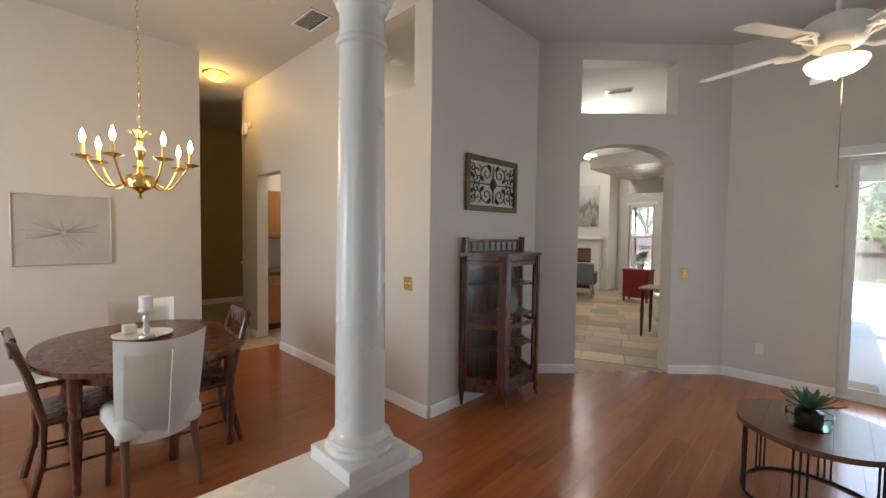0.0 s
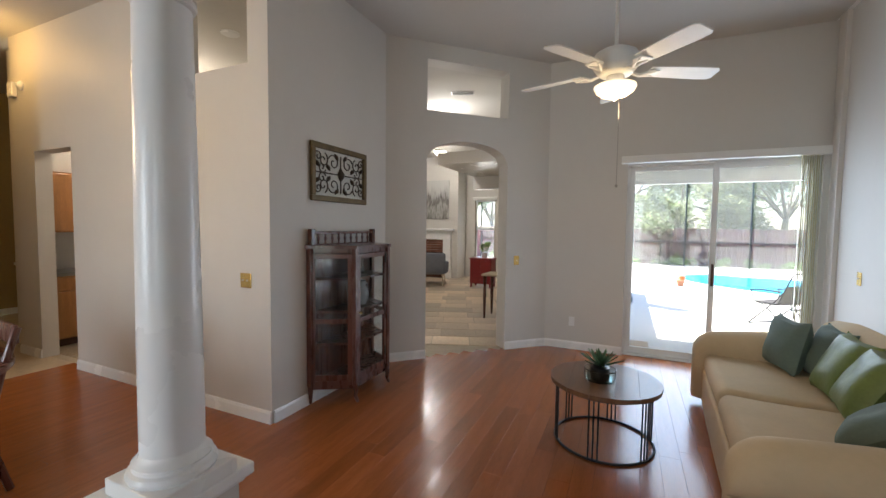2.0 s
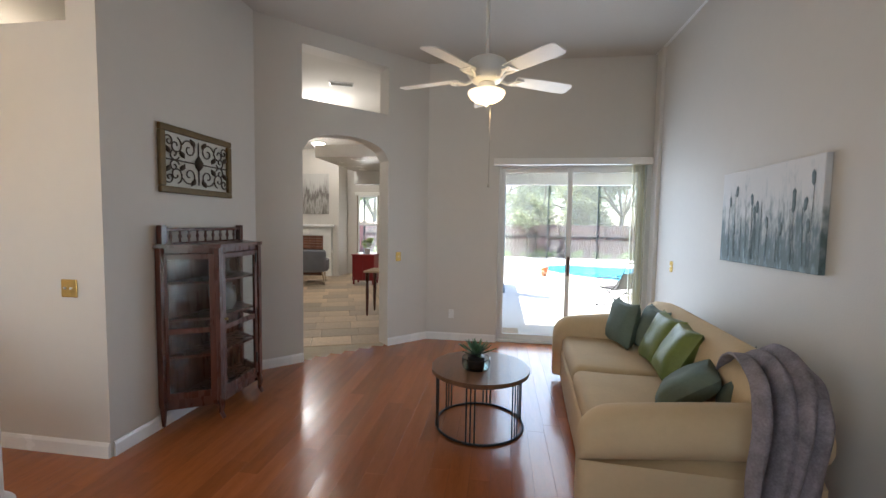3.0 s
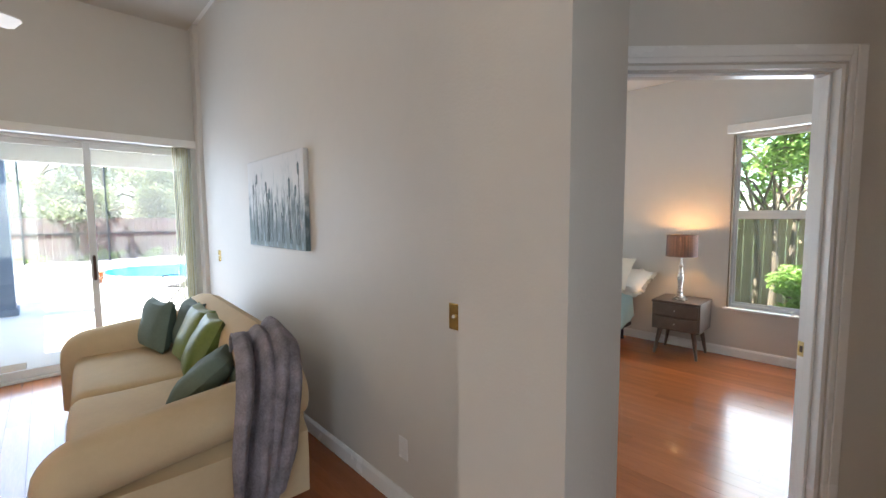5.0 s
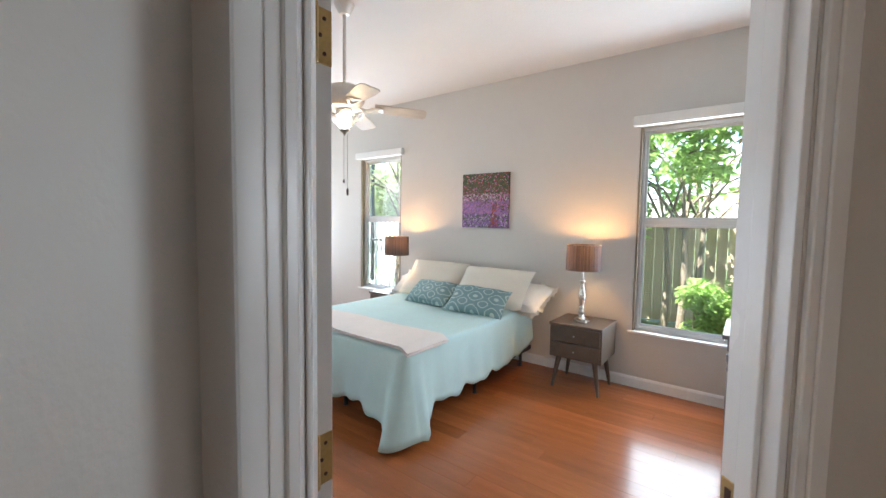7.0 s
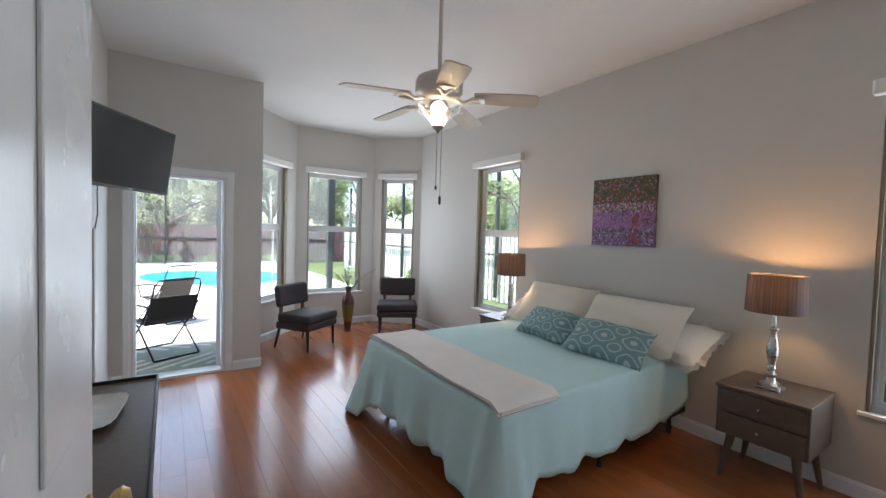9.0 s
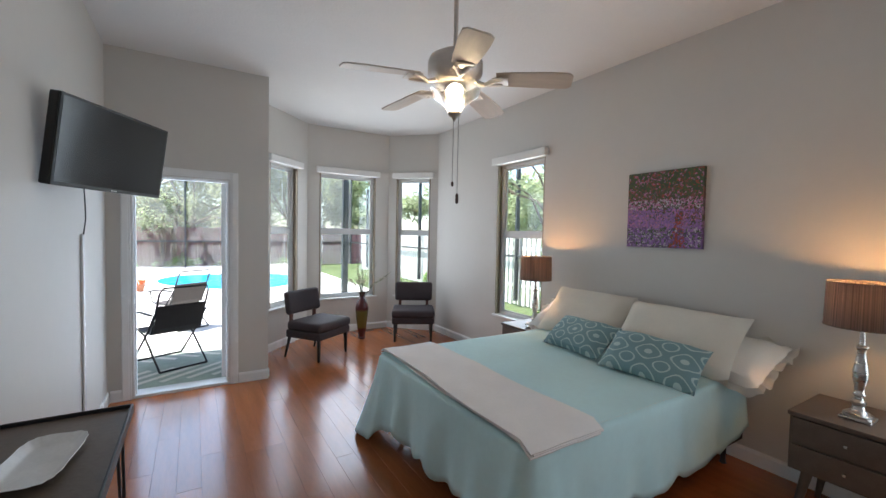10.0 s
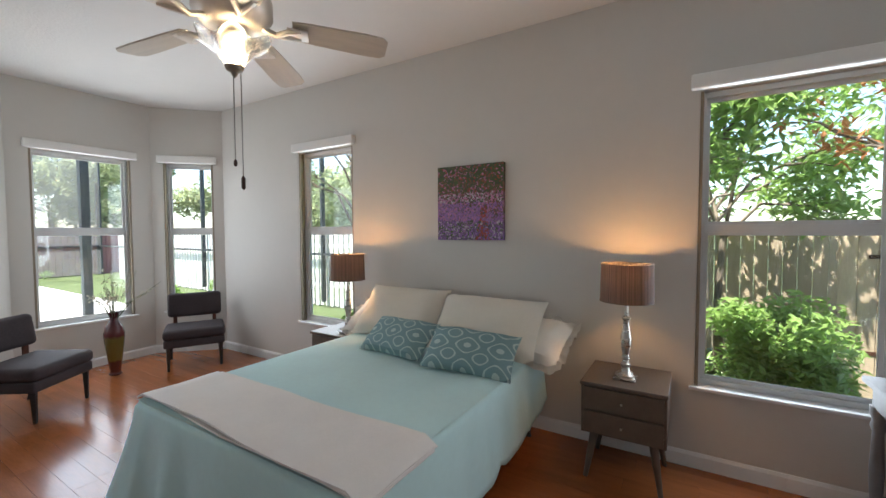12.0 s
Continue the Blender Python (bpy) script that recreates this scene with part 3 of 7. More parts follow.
board_fence("picket_fence", 9.9, 4.6, 20.0, 0.155, 0.095, 1.72, WHITEWOOD, "white wooden picket fence along the side yard")
board_fence("side_fence", 10.35, -4.0, 4.5, 0.15, 0.142, 1.70, TANWOOD, "weathered tan wooden board fence")
gate = thing("wooden_gate", (9.0, 0, -0.2), "weathered wooden side gate with black strap hinges", "gate")
for i in range(12):
    part("board", boxed(0, 0.022, 1.02 - (i + 1) * 0.145, 1.02 - i * 0.145 - 0.006, 0.03, 1.67, bevel=0.003), TANWOOD, gate)
for z in (0.45, 1.40):
    part("ledge", boxed(0.022, 0.06, -0.72, 1.02, z, z + 0.09), TANWOOD, gate)
    part("strap_hinge", boxed(-0.008, 0.0, 0.25, 0.80, z + 0.02, z + 0.06, bevel=0.002), JOINT, gate, "black strap hinge")



def leafy(m, share=0.55):
    """Lets light through the leaf as well as off it."""
    n, l = m.node_tree.nodes, m.node_tree.links
    tr, ms = n.new("ShaderNodeBsdfTranslucent"), n.new("ShaderNodeMixShader")
    l.new(n["Hue/Saturation/Value"].outputs[0], tr.inputs["Color"])
    ms.inputs[0].default_value = share
    l.new(n["Principled BSDF"].outputs[0], ms.inputs[1]), l.new(tr.outputs[0], ms.inputs[2])
    l.new(ms.outputs[0], n["Material Output"].inputs["Surface"])
    return m


LEAF = leafy(material("green_leaf", (0.32, 0.47, 0.14), 0.35, vary=0.45, scale=0.9, grain=0.2))
PALE_LEAF = leafy(material("pale_green_leaf", (0.40, 0.45, 0.27), 0.5, vary=0.4, scale=0.7))
RED_LEAF = leafy(material("coppery_new_leaf", (0.48, 0.20, 0.07), 0.5, vary=0.3, scale=2))
BARK = material("grey_bark", (0.20, 0.16, 0.12), 0.9, vary=0.3, scale=6, bump=0.6, bump_scale=20)


def leaves(clumps, count, size, seed, flat=0.5):
    """Folded leaves scattered in uneven clumps (x, y, z, radius)."""
    r = random.Random(seed)
    vs, fs = [], []
    for _ in range(count):
        cx, cy, cz, cr = r.choice(clumps)
        d = Vector((r.gauss(0, 1), r.gauss(0, 1), r.gauss(0, 1))).normalized() * cr * r.random() ** 0.45
        p = Vector((cx, cy, cz)) + Vector((d.x, d.y, d.z * 0.8))
        s = size * (0.6 + 0.8 * r.random())
        m = Euler((r.uniform(-0.9, 0.9), r.uniform(-0.9, 0.9), r.uniform(0, 6.28))).to_matrix()
        k = len(vs)
        for q in ((-s, 0, 0), (0, -0.36 * s, 0.12 * s), (s, 0, -0.1 * s), (0, 0.36 * s, 0.12 * s)):
            vs.append(p + m @ Vector(q))
        fs += [(k, k + 1, k + 2), (k, k + 2, k + 3)]
    me = bpy.data.meshes.new("crown")
    me.from_pydata(vs, [], fs)
    return me


def tree(at, height, spread, seed, label, mat=LEAF, stems=1, count=5000, size=0.09, fork=0.4, name="tree", category="tree", low=0.45):
    r = random.Random(seed)
    t = thing(name, at, label, category)
    bm = bmesh.new()
    clumps = []
    for s in range(stems):
        a0 = 6.28 * s / stems + r.random()
        lean = 0.0 if stems == 1 else 0.16 * spread
        base = Vector((0.06 * stems * math.cos(a0) * (stems > 1), 0.06 * stems * math.sin(a0) * (stems > 1), 0))
        top = Vector((lean * math.cos(a0), lean * math.sin(a0), height * fork))
        mid_p = (base + top) / 2 + Vector((r.uniform(-0.05, 0.05), r.uniform(-0.05, 0.05), 0)) * height * 0.3
        tube([base, mid_p, top], 0.028 * height / stems ** 0.5, 8, bm, taper=0.016 * height / stems ** 0.5)
        for j in range(6 if stems == 1 else 4):
            a = a0 + j * 6.28 / (6 if stems == 1 else 4) + r.uniform(-0.4, 0.4)
            out, up = spread * r.uniform(0.35, 0.75), height * r.uniform(low, 0.92)
            tip = Vector((out * math.cos(a), out * math.sin(a), up))
            knee = top.lerp(tip, 0.45) + Vector((0, 0, 0.05 * height))
            tube([top - Vector((0, 0, 0.02 * height)), knee, tip], 0.012 * height / stems ** 0.5, 6, bm, taper=0.003 * height)
            for q in range(3):
                a2, side = a + r.uniform(-0.9, 0.9), tip.lerp(knee, r.random() * 0.7)
                tw = side + Vector((math.cos(a2), math.sin(a2), r.uniform(-0.2, 0.6))) * spread * 0.28
                tube([side, (side + tw) / 2 + Vector((0, 0, 0.04)), tw], 0.005 * height, 5, bm, taper=0.0015 * height)
                clumps.append((*tw, spread * r.uniform(0.16, 0.30)))
            clumps.append((*tip, spread * r.uniform(0.20, 0.34)))
    part("trunk", bm, BARK, t, "grey branching trunk")
    me = leaves(clumps, count, size, seed + 1)
    me.materials.append(mat)
    c = new("crown", me)
    c.parent = t
    return t


for i, (x, y, h, sp, sd) in enumerate(((-7.5, 27, 7.5, 4.2, 1), (-2.2, 28.5, 8.5, 4.6, 2), (3.2, 26.5, 7.0, 4.0, 3), (8.2, 28, 8.2, 4.5, 4), (13.5, 26, 7.5, 4.2, 5), (0.4, 33, 10, 5.5, 11), (18.5, 22, 7.5, 4.2, 6), (5.8, 32, 10, 5.5, 12), (-5.0, 33, 10, 5.5, 13), (11.5, 33, 10, 5.5, 14), (14.5, 14, 7.0, 3.8, 15))):
    tree((x, y, -0.2), h, sp, sd, "spreading broad-leaved tree behind the fence", PALE_LEAF, count=8500, size=0.17, fork=0.3, low=0.22)
tree((2.3, 22.6, -0.2), 3.6, 1.5, 21, "small multi-stemmed flowering tree by the fence", PALE_LEAF, stems=4, count=1500, size=0.08)
tree((9.3, 2.2, -0.2), 4.0, 1.6, 31, "glossy green garden tree outside the window", LEAF, stems=4, count=6500, size=0.075, fork=0.42, low=0.47)
tree((9.6, 3.9, -0.2), 3.8, 1.5, 32, "glossy green garden tree by the fence", LEAF, stems=3, count=4200, size=0.085, low=0.45)
tree((8.7, 0.2, -0.2), 4.2, 1.2, 33, "garden tree with coppery new leaves", RED_LEAF, stems=2, count=700, size=0.065, low=0.6)
tree((9.4, 7.6, -0.2), 4.6, 1.6, 34, "small multi-stemmed tree by the picket fence", PALE_LEAF, stems=4, count=2200, size=0.08)
for i, (x, y, s) in enumerate(((8.73, 1.5, 0.80), (9.3, 3.4, 0.7), (8.9, -0.2, 0.7), (7.9, 6.4, 0.36), (8.6, 9.6, 0.5), (8.9, 11.2, 0.6), (7.6, 11.5, 0.45))):
    r = random.Random(60 + i)
    sh = thing("shrub", (x, y, -0.2), "leafy bright green garden shrub", "shrub", "shrubs of the side yard")
    cl = [(r.uniform(-0.45, 0.45) * s * 1.3, r.uniform(-0.45, 0.45) * s * 1.3, r.uniform(0.35, 1.1) * s, s * r.uniform(0.3, 0.5)) for _ in range(9)]
    bm = bmesh.new()
    for c in cl:
        tube([(0.02, 0, 0), (c[0] * 0.5, c[1] * 0.5, c[2] * 0.6), c[:3]], 0.012, 5, bm, taper=0.004)
    part("stems", bm, BARK, sh)
    me = leaves(cl, int(2400 + 2600 * s), 0.055, 80 + i)
    me.materials.append(LEAF)
    new("crown", me).parent = sh
r = random.Random(9)
cl = [(r.uniform(-6, 9), r.uniform(22.3, 22.9), r.uniform(-0.1, 0.2), r.uniform(0.15, 0.35)) for _ in range(70)]
me = leaves(cl, 5000, 0.07, 5)
me.materials.append(LEAF)
tagged(new("flower_bed", me), "low green planting along the back fence", "plants", kind="stuff")

SLING = material("dark_mesh_sling", (0.05, 0.042, 0.04), 0.8, vary=0.15, scale=30, bump=0.2, bump_scale=200)
BLACKM = material("black_powder_coat", (0.012, 0.012, 0.013), 0.4, vary=0.2)


def sling_chair(at, rz):
    c = thing("folding_chair", at, "black folding patio chair with a dark mesh sling", "chair", "patio chairs", rz)
    for s in (-0.26, 0.26):
        part("leg", tube([(s, -0.32, 0.012), (s, 0.10, 0.42), (s, 0.26, 0.62)], 0.011), BLACKM, c)
        part("leg", tube([(s * 0.94, 0.34, 0.012), (s * 0.94, -0.05, 0.36), (s * 0.94, -0.24, 0.40)], 0.011), BLACKM, c)
        part("armrest", tube([(s * 1.08, -0.30, 0.58), (s * 1.08, -0.05, 0.62), (s * 1.08, 0.24, 0.62)], 0.014), BLACKM, c)
        part("arm_post", tube([(s, -0.24, 0.40), (s * 1.08, -0.27, 0.58)], 0.009), BLACKM, c)
    part("foot_bar", tube([(-0.26, -0.32, 0.012), (0.26, -0.32, 0.012)], 0.011), BLACKM, c)
    part("foot_bar", tube([(-0.245, 0.34, 0.012), (0.245, 0.34, 0.012)], 0.011), BLACKM, c)
    part("back_frame", tube([(-0.25, 0.16, 0.40), (-0.25, 0.36, 0.86), (-0.22, 0.39, 0.92), (0.22, 0.39, 0.92), (0.25, 0.36, 0.86), (0.25, 0.16, 0.40)], 0.011), BLACKM, c)
    part("seat_frame", tube([(-0.25, 0.16, 0.40), (-0.25, -0.24, 0.40), (0.25, -0.24, 0.40), (0.25, 0.16, 0.40)], 0.011), BLACKM, c)
    bm = bmesh.new()
    prof = [(-0.24, 0.402), (-0.05, 0.385), (0.12, 0.385), (0.19, 0.45), (0.25, 0.60), (0.30, 0.72)]
    for i in range(len(prof) - 1):
        (ya, za), (yb, zb) = prof[i], prof[i + 1]
        bm.faces.new([bm.verts.new(p) for p in ((-0.24, ya, za), (0.24, ya, za), (0.24, yb, zb), (-0.24, yb, zb))])
    bmesh.ops.remove_doubles(bm, verts=bm.verts[:], dist=1e-5)
    bmesh.ops.solidify(bm, geom=bm.faces[:], thickness=0.006)
    part("sling", bm, SLING, c, "dark mesh sling")
    return c


sling_chair((3.0, 7.62, -0.05), 205)
sling_chair((3.04, 9.67, -0.06), 215)
# shade of the house wing's corner, put into the base colour as dark blue
WALL_SHADE = material("painted_wall_shade", (0.10, 0.14, 0.20), 0.6, vary=0.1, scale=4)
RUG = material("sage_patterned_outdoor_rug", (0.30, 0.36, 0.30), 0.9, vary=0.15, scale=9, bump=0.2)
RUGL = material("pale_rug_stripe", (0.62, 0.62, 0.55), 0.9, vary=0.1, scale=12)
rug = thing("outdoor_rug", (2.95, 7.55, -0.055), "sage green outdoor rug with pale leaf stripes", "rug")
part("rug_body", boxed(-1.35, 0.80, -0.80, 0.80, -0.005, 0.005, bevel=0.003), RUG, rug)
for i in range(9):
    for s in (-1, 1):
        st = part("stripe", boxed(-0.03, 0.03, -0.36, 0.36, 0.0045, 0.0065), RUGL, rug)
        st.matrix_local = pose(-1.10 + i * 0.23, s * 0.40, 0, 0, 0, s * 52)
# column shape stands in for the wing's wall corner; its shade is coloured in
pillar = thing("shaded_wing_corner", (0.65, 11.1, -0.06), "square column standing in for the house wing's corner, shade painted dark blue", "column")
part("shaft", boxed(-0.17, 0.17, -0.17, 0.17, 0.12, 2.55, bevel=0.008), WALL_SHADE, pillar)
part("plinth", boxed(-0.20, 0.20, -0.20, 0.20, 0.0, 0.12, bevel=0.01), WALL_SHADE, pillar)
part("capital", boxed(-0.20, 0.20, -0.20, 0.20, 2.55, 2.66, bevel=0.01), WALL_SHADE, pillar)
mat_ob = thing("door_mat", (0.84, 7.2, -0.06), "small brown coir door mat on the patio", "mat")
part("mat_body", boxed(-0.17, 0.17, -0.40, 0.40, 0, 0.016, bevel=0.004), TANWOOD, mat_ob)
ORANGE = material("orange_blossom", (0.75, 0.22, 0.06), 0.6, vary=0.3, scale=20)
POT = material("terracotta_pot", (0.42, 0.17, 0.09), 0.8, vary=0.12, scale=8)
fp = thing("flower_pot", (2.1, 14.4, -0.06), "terracotta pot of orange flowers by the pool", "potted plant")
part("pot", lathe([(0.13, 0), (0.19, 0.24), (0.21, 0.25), (0.21, 0.29), (0.18, 0.29)], 20), POT, fp)
me = leaves([(0, 0, 0.38, 0.22), (0.1, 0.05, 0.42, 0.15)], 320, 0.05, 3)
me.materials.append(ORANGE)
new("blossom", me).parent = fp
fp.scale = (0.55, 0.55, 0.55)

# ---- living and dining side ----
WHITE = material("white_column_paint", (0.78, 0.78, 0.77), 0.28, vary=0.02, scale=3, bump=0.02)
half = thing("half_wall", (0, 0, 0), "low greige dividing wall with a white wooden cap", "half wall")
half["kind"] = "structure"
part("body", boxed(-0.86, -0.61, -1.8, 2.335, 0, 0.585), PAINT, half)
part("cap", boxed(-0.90, -0.568, -1.8, 2.372, 0.585, 0.63, bevel=0.006), TRIM, half, "white cap board")
part("cap_moulding", boxed(-0.88, -0.592, -1.8, 2.352, 0.56, 0.586, bevel=0.008), TRIM, half)
beam = part("header_beam", boxed(-0.86, -0.565, -1.8, 2.31, 2.65, H1), PAINT)
tagged(beam, "greige header beam carried by the column", "beam", kind="structure")
col = thing("column", (-0.712, 2.16, 0.63), "white round column on the half wall", "column")
part("plinth", boxed(-0.140, 0.140, -0.140, 0.140, 0.0, 0.055, bevel=0.004), WHITE, col)
part("base_ring", lathe([(0.132, 0.055), (0.137, 0.068), (0.132, 0.082), (0.120, 0.088), (0.117, 0.098), (0.121, 0.106), (0.113, 0.114), (0.104, 0.122), (0.099, 0.135)], 40), WHITE, col, smooth=True)
part("shaft", lathe([(0.098, 0.13)] + [(0.0975 - 0.013 * (i / 12) ** 1.6, 0.14 + 1.47 * i / 12) for i in range(13)], 44), WHITE, col, smooth=True)
part("neck_ring", lathe([(0.085, 1.605), (0.096, 1.612), (0.099, 1.622), (0.096, 1.632), (0.085, 1.640), (0.086, 1.74), (0.093, 1.75), (0.099, 1.758), (0.094, 1.766)], 40), WHITE, col, smooth=True)
part("capital", lathe([(0.100, 1.765), (0.112, 1.79), (0.135, 1.83), (0.150, 1.86), (0.150, 1.875)], 40), WHITE, col, smooth=True)
for i in range(4):
    a = radians(45 + 90 * i)
    pts = [(0.13 + 0.05 * math.cos(q) * (1 - q / 9), 1.845 + 0.05 * math.sin(q) * (1 - q / 9)) for q in [k * 0.5 for k in range(13)]]
    part("volute", tube([(p[0] * math.cos(a), p[0] * math.sin(a), p[1]) for p in pts], 0.016, 8), WHITE, col, smooth=True)
part("abacus", boxed(-0.17, 0.17, -0.17, 0.17, 1.90, 2.02, bevel=0.008), WHITE, col)

DARKW = material("dark_mahogany", (0.085, 0.024, 0.013), 0.28, vary=0.35, scale=4, coat=0.3, stretch=(6, 6, 0.8), bump=0.05, grain=0.2)
CGLASS = glass("cabinet_glass", (0.93, 0.95, 0.94), 0.0, 1.3)
cab = thing("display_cabinet", (-1.735, 4.37, 0), "dark mahogany display cabinet with glazed door", "cabinet")
FP = [(0.0, -0.45), (0.335, -0.25), (0.335, 0.25), (0.0, 0.45)]


def ring(grow):
    return [(0.0, -0.45 - grow), (0.335 + grow, -0.25 - grow * 0.5), (0.335 + grow, 0.25 + grow * 0.5), (0.0, 0.45 + grow)]


part("top", prism(bmesh.new(), ring(0.035), 1.335, 1.362), DARKW, cab)
for z in (0.155, 1.295):
    part("rail_board", prism(bmesh.new(), ring(-0.002), z, z + 0.04), DARKW, cab)
for z in (0.50, 0.78, 1.06):
    part("shelf", prism(bmesh.new(), ring(-0.03), z, z + 0.018), DARKW, cab)
part("back_panel", boxed(0.001, 0.010, -0.44, 0.44, 0.19, 1.30), DARKW, cab)
for (x, y) in FP:
    x = max(x, 0.022) if x < 0.1 else x
    part("corner_post", boxed(x - 0.022, x + 0.022, y - 0.022, y + 0.022, 0.16, 1.335, bevel=0.003), DARKW, cab)
    foot = bmesh.new()
    sg = 1 if x > 0.1 else 0
    tube([(x, y, 0.165), (x + 0.012 * sg, y, 0.11), (x + 0.004 * sg, y, 0.06), (x + 0.03 * sg, y, 0.012)], 0.026, 8, foot, taper=0.012)
    part("foot", foot, DARKW, cab, smooth=True)
for a, b in ((FP[0], FP[1]), (FP[1], FP[2]), (FP[2], FP[3])):
    va, vb = Vector((*a, 0)), Vector((*b, 0))
    L, ang = (vb - va).length, math.degrees(math.atan2(b[1] - a[1], b[0] - a[0]))
    is_door = a == FP[1]
    bm = bmesh.new()
    for r in ((0.024, 0.062, 0.2, 1.29), (L - 0.062, L - 0.024, 0.2, 1.29), (0.062, L - 0.062, 0.2, 0.25), (0.062, L - 0.062, 1.25, 1.29), (0.062, L - 0.062, 0.695, 0.735)):
        box(bm, r[0], r[1], -0.012, 0.012, r[2], r[3], 0.002)
    fr = part("door" if is_door else "side_frame", bm, DARKW, cab)
    fr.matrix_local = pose(*a, 0, 0, 0, ang)
    for z0, z1 in ((0.25, 0.695), (0.735, 1.25)):
        part("glass", boxed(0.060, L - 0.060, -0.002, 0.002, z0 - 0.002, z1 + 0.002), CGLASS, fr)
    if is_door:
        for z in (0.30, 1.18):
            part("hinge", boxed(L - 0.055, L - 0.045, -0.022, -0.011, z, z + 0.09, bevel=0.002), BLACKM, fr, "black strap hinge")
        part("knob", lathe([(0.005, 0), (0.006, 0.012), (0.012, 0.018), (0.010, 0.026), (0.002, 0.029)], 14), HINGE, fr).matrix_local = pose(0.043, -0.012, 0.78, 90, 0, 0)
part("apron", prism(bmesh.new(), ring(-0.01), 0.12, 0.156), DARKW, cab)
# the little gallery on top
for y in (-0.44, 0.44):
    part("gallery_post", boxed(0.012, 0.055, y - 0.024, y + 0.024, 1.362, 1.50, bevel=0.004), DARKW, cab)
part("gallery_rail", boxed(0.020, 0.046, -0.416, 0.416, 1.455, 1.478, bevel=0.003), DARKW, cab)
part("gallery_rail", boxed(0.020, 0.046, -0.416, 0.416, 1.362, 1.372, bevel=0.002), DARKW, cab)
for i in range(9):
    part("spindle", lathe([(0.010, 0), (0.007, 0.02), (0.014, 0.045), (0.007, 0.068), (0.010, 0.083)], 12, at=(0.033, -0.36 + 0.09 * i, 1.372)), DARKW, cab, smooth=True)
CERAM = material("grey_blue_ceramic", (0.30, 0.33, 0.36), 0.3, vary=0.2, scale=12)
j = thing("ceramic_jug", (-1.56, 4.42, 0.80), "grey-blue ceramic jug on a cabinet shelf", "jug")
part("jug_body", lathe([(0.045, 0), (0.07, 0.05), (0.075, 0.11), (0.045, 0.17), (0.04, 0.20), (0.05, 0.22), (0.046, 0.22), (0.036, 0.2)], 24), CERAM, j, smooth=True)
part("jug_handle", tube([(0.0, 0.045, 0.19), (0, 0.10, 0.18), (0, 0.11, 0.12), (0, 0.07, 0.07)], 0.009), CERAM, j, smooth=True)
j = thing("glass_vase", (-1.56, 4.40, 1.08), "small clear glass vase on the top shelf", "vase")
part("vase_body", lathe([(0.03, 0), (0.05, 0.04), (0.03, 0.11), (0.045, 0.16), (0.042, 0.16), (0.027, 0.11), (0.045, 0.04), (0.02, 0.01)], 20), CGLASS, j, smooth=True)
j = thing("small_pitcher", (-1.55, 4.28, 0.80), "small white porcelain pitcher on a cabinet shelf", "pitcher")
part("pitcher_body", lathe([(0.03, 0), (0.042, 0.04), (0.028, 0.10), (0.034, 0.13), (0.030, 0.13), (0.02, 0.1)], 20), WHITE, j, smooth=True)

# picture of wrought scrollwork
GOLDF = material("antique_gold_frame", (0.13, 0.085, 0.03), 0.45, metal=0.3, vary=0.35, scale=18, bump=0.2)
LINEN = material("pale_linen_backing", (0.62, 0.62, 0.58), 0.8, vary=0.05, scale=30)
IRON = material("aged_iron_scroll", (0.07, 0.055, 0.04), 0.5, metal=0.5, vary=0.3, scale=20)


def frame_bars(ob, w, h, bar, depth, mat, name="frame_bar"):
    for r in ((-w / 2, w / 2, h / 2 - bar, h / 2), (-w / 2, w / 2, -h / 2, -h / 2 + bar), (-w / 2, -w / 2 + bar, -h / 2 + bar, h / 2 - bar), (w / 2 - bar, w / 2, -h / 2 + bar, h / 2 - bar)):
        part(name, boxed(r[0], r[1], -depth, 0, r[2], r[3], bevel=min(bar, depth) * 0.25), mat, ob)


pic = new("scroll_picture")
pic.matrix_world = pose(-1.738, 4.336, 1.99, 0, 0, 90)
tagged(pic, "gold-framed wrought scrollwork on pale backing", "wall art")
frame_bars(pic, 0.78, 0.50, 0.05, 0.032, GOLDF)
part("backing", boxed(-0.342, 0.342, -0.006, -0.001, -0.202, 0.202), LINEN, pic)
for sx in (-1, 1):
    for sz in (-1, 1):
        for k, (cx, cz, r0, turn) in enumerate(((0.10, 0.10, 0.075, 0.4), (0.235, 0.11, 0.065, 1.9), (0.25, 0.045, 0.05, 3.5), (0.30, 0.135, 0.045, 0.0))):
            pts = []
            for q in range(22):
                a, rr = turn + q * 0.36, r0 * (1 - q / 26)
                pts.append((sx * (cx + rr * math.cos(a)), -0.016, sz * (cz + rr * math.sin(a))))
            part("scroll", tube(pts, 0.0055, 6), IRON, pic)
        for cx, cz in ((0.06, 0.155), (0.17, 0.05), (0.31, 0.07)):
            leafm = lathe([(0.002, -0.035), (0.016, -0.01), (0.018, 0.008), (0.002, 0.04)], 8)
            part("iron_leaf", leafm, IRON, pic, smooth=True).matrix_local = pose(sx * cx, -0.016, sz * cz, 0, 40 * sx * sz, 0)
part("stem", tube([(0, -0.016, -0.17), (0, -0.016, 0.17)], 0.006), IRON, pic)
part("stem", tube([(-0.33, -0.016, 0), (0.33, -0.016, 0)], 0.006), IRON, pic)
part("boss", lathe([(0.002, -0.06), (0.032, -0.02), (0.036, 0.012), (0.002, 0.07)], 10), IRON, pic, smooth=True).matrix_local = pose(0, -0.016, 0)

BRASS = material("polished_brass", (0.72, 0.50, 0.18), 0.22, metal=1.0, vary=0.12, scale=10)


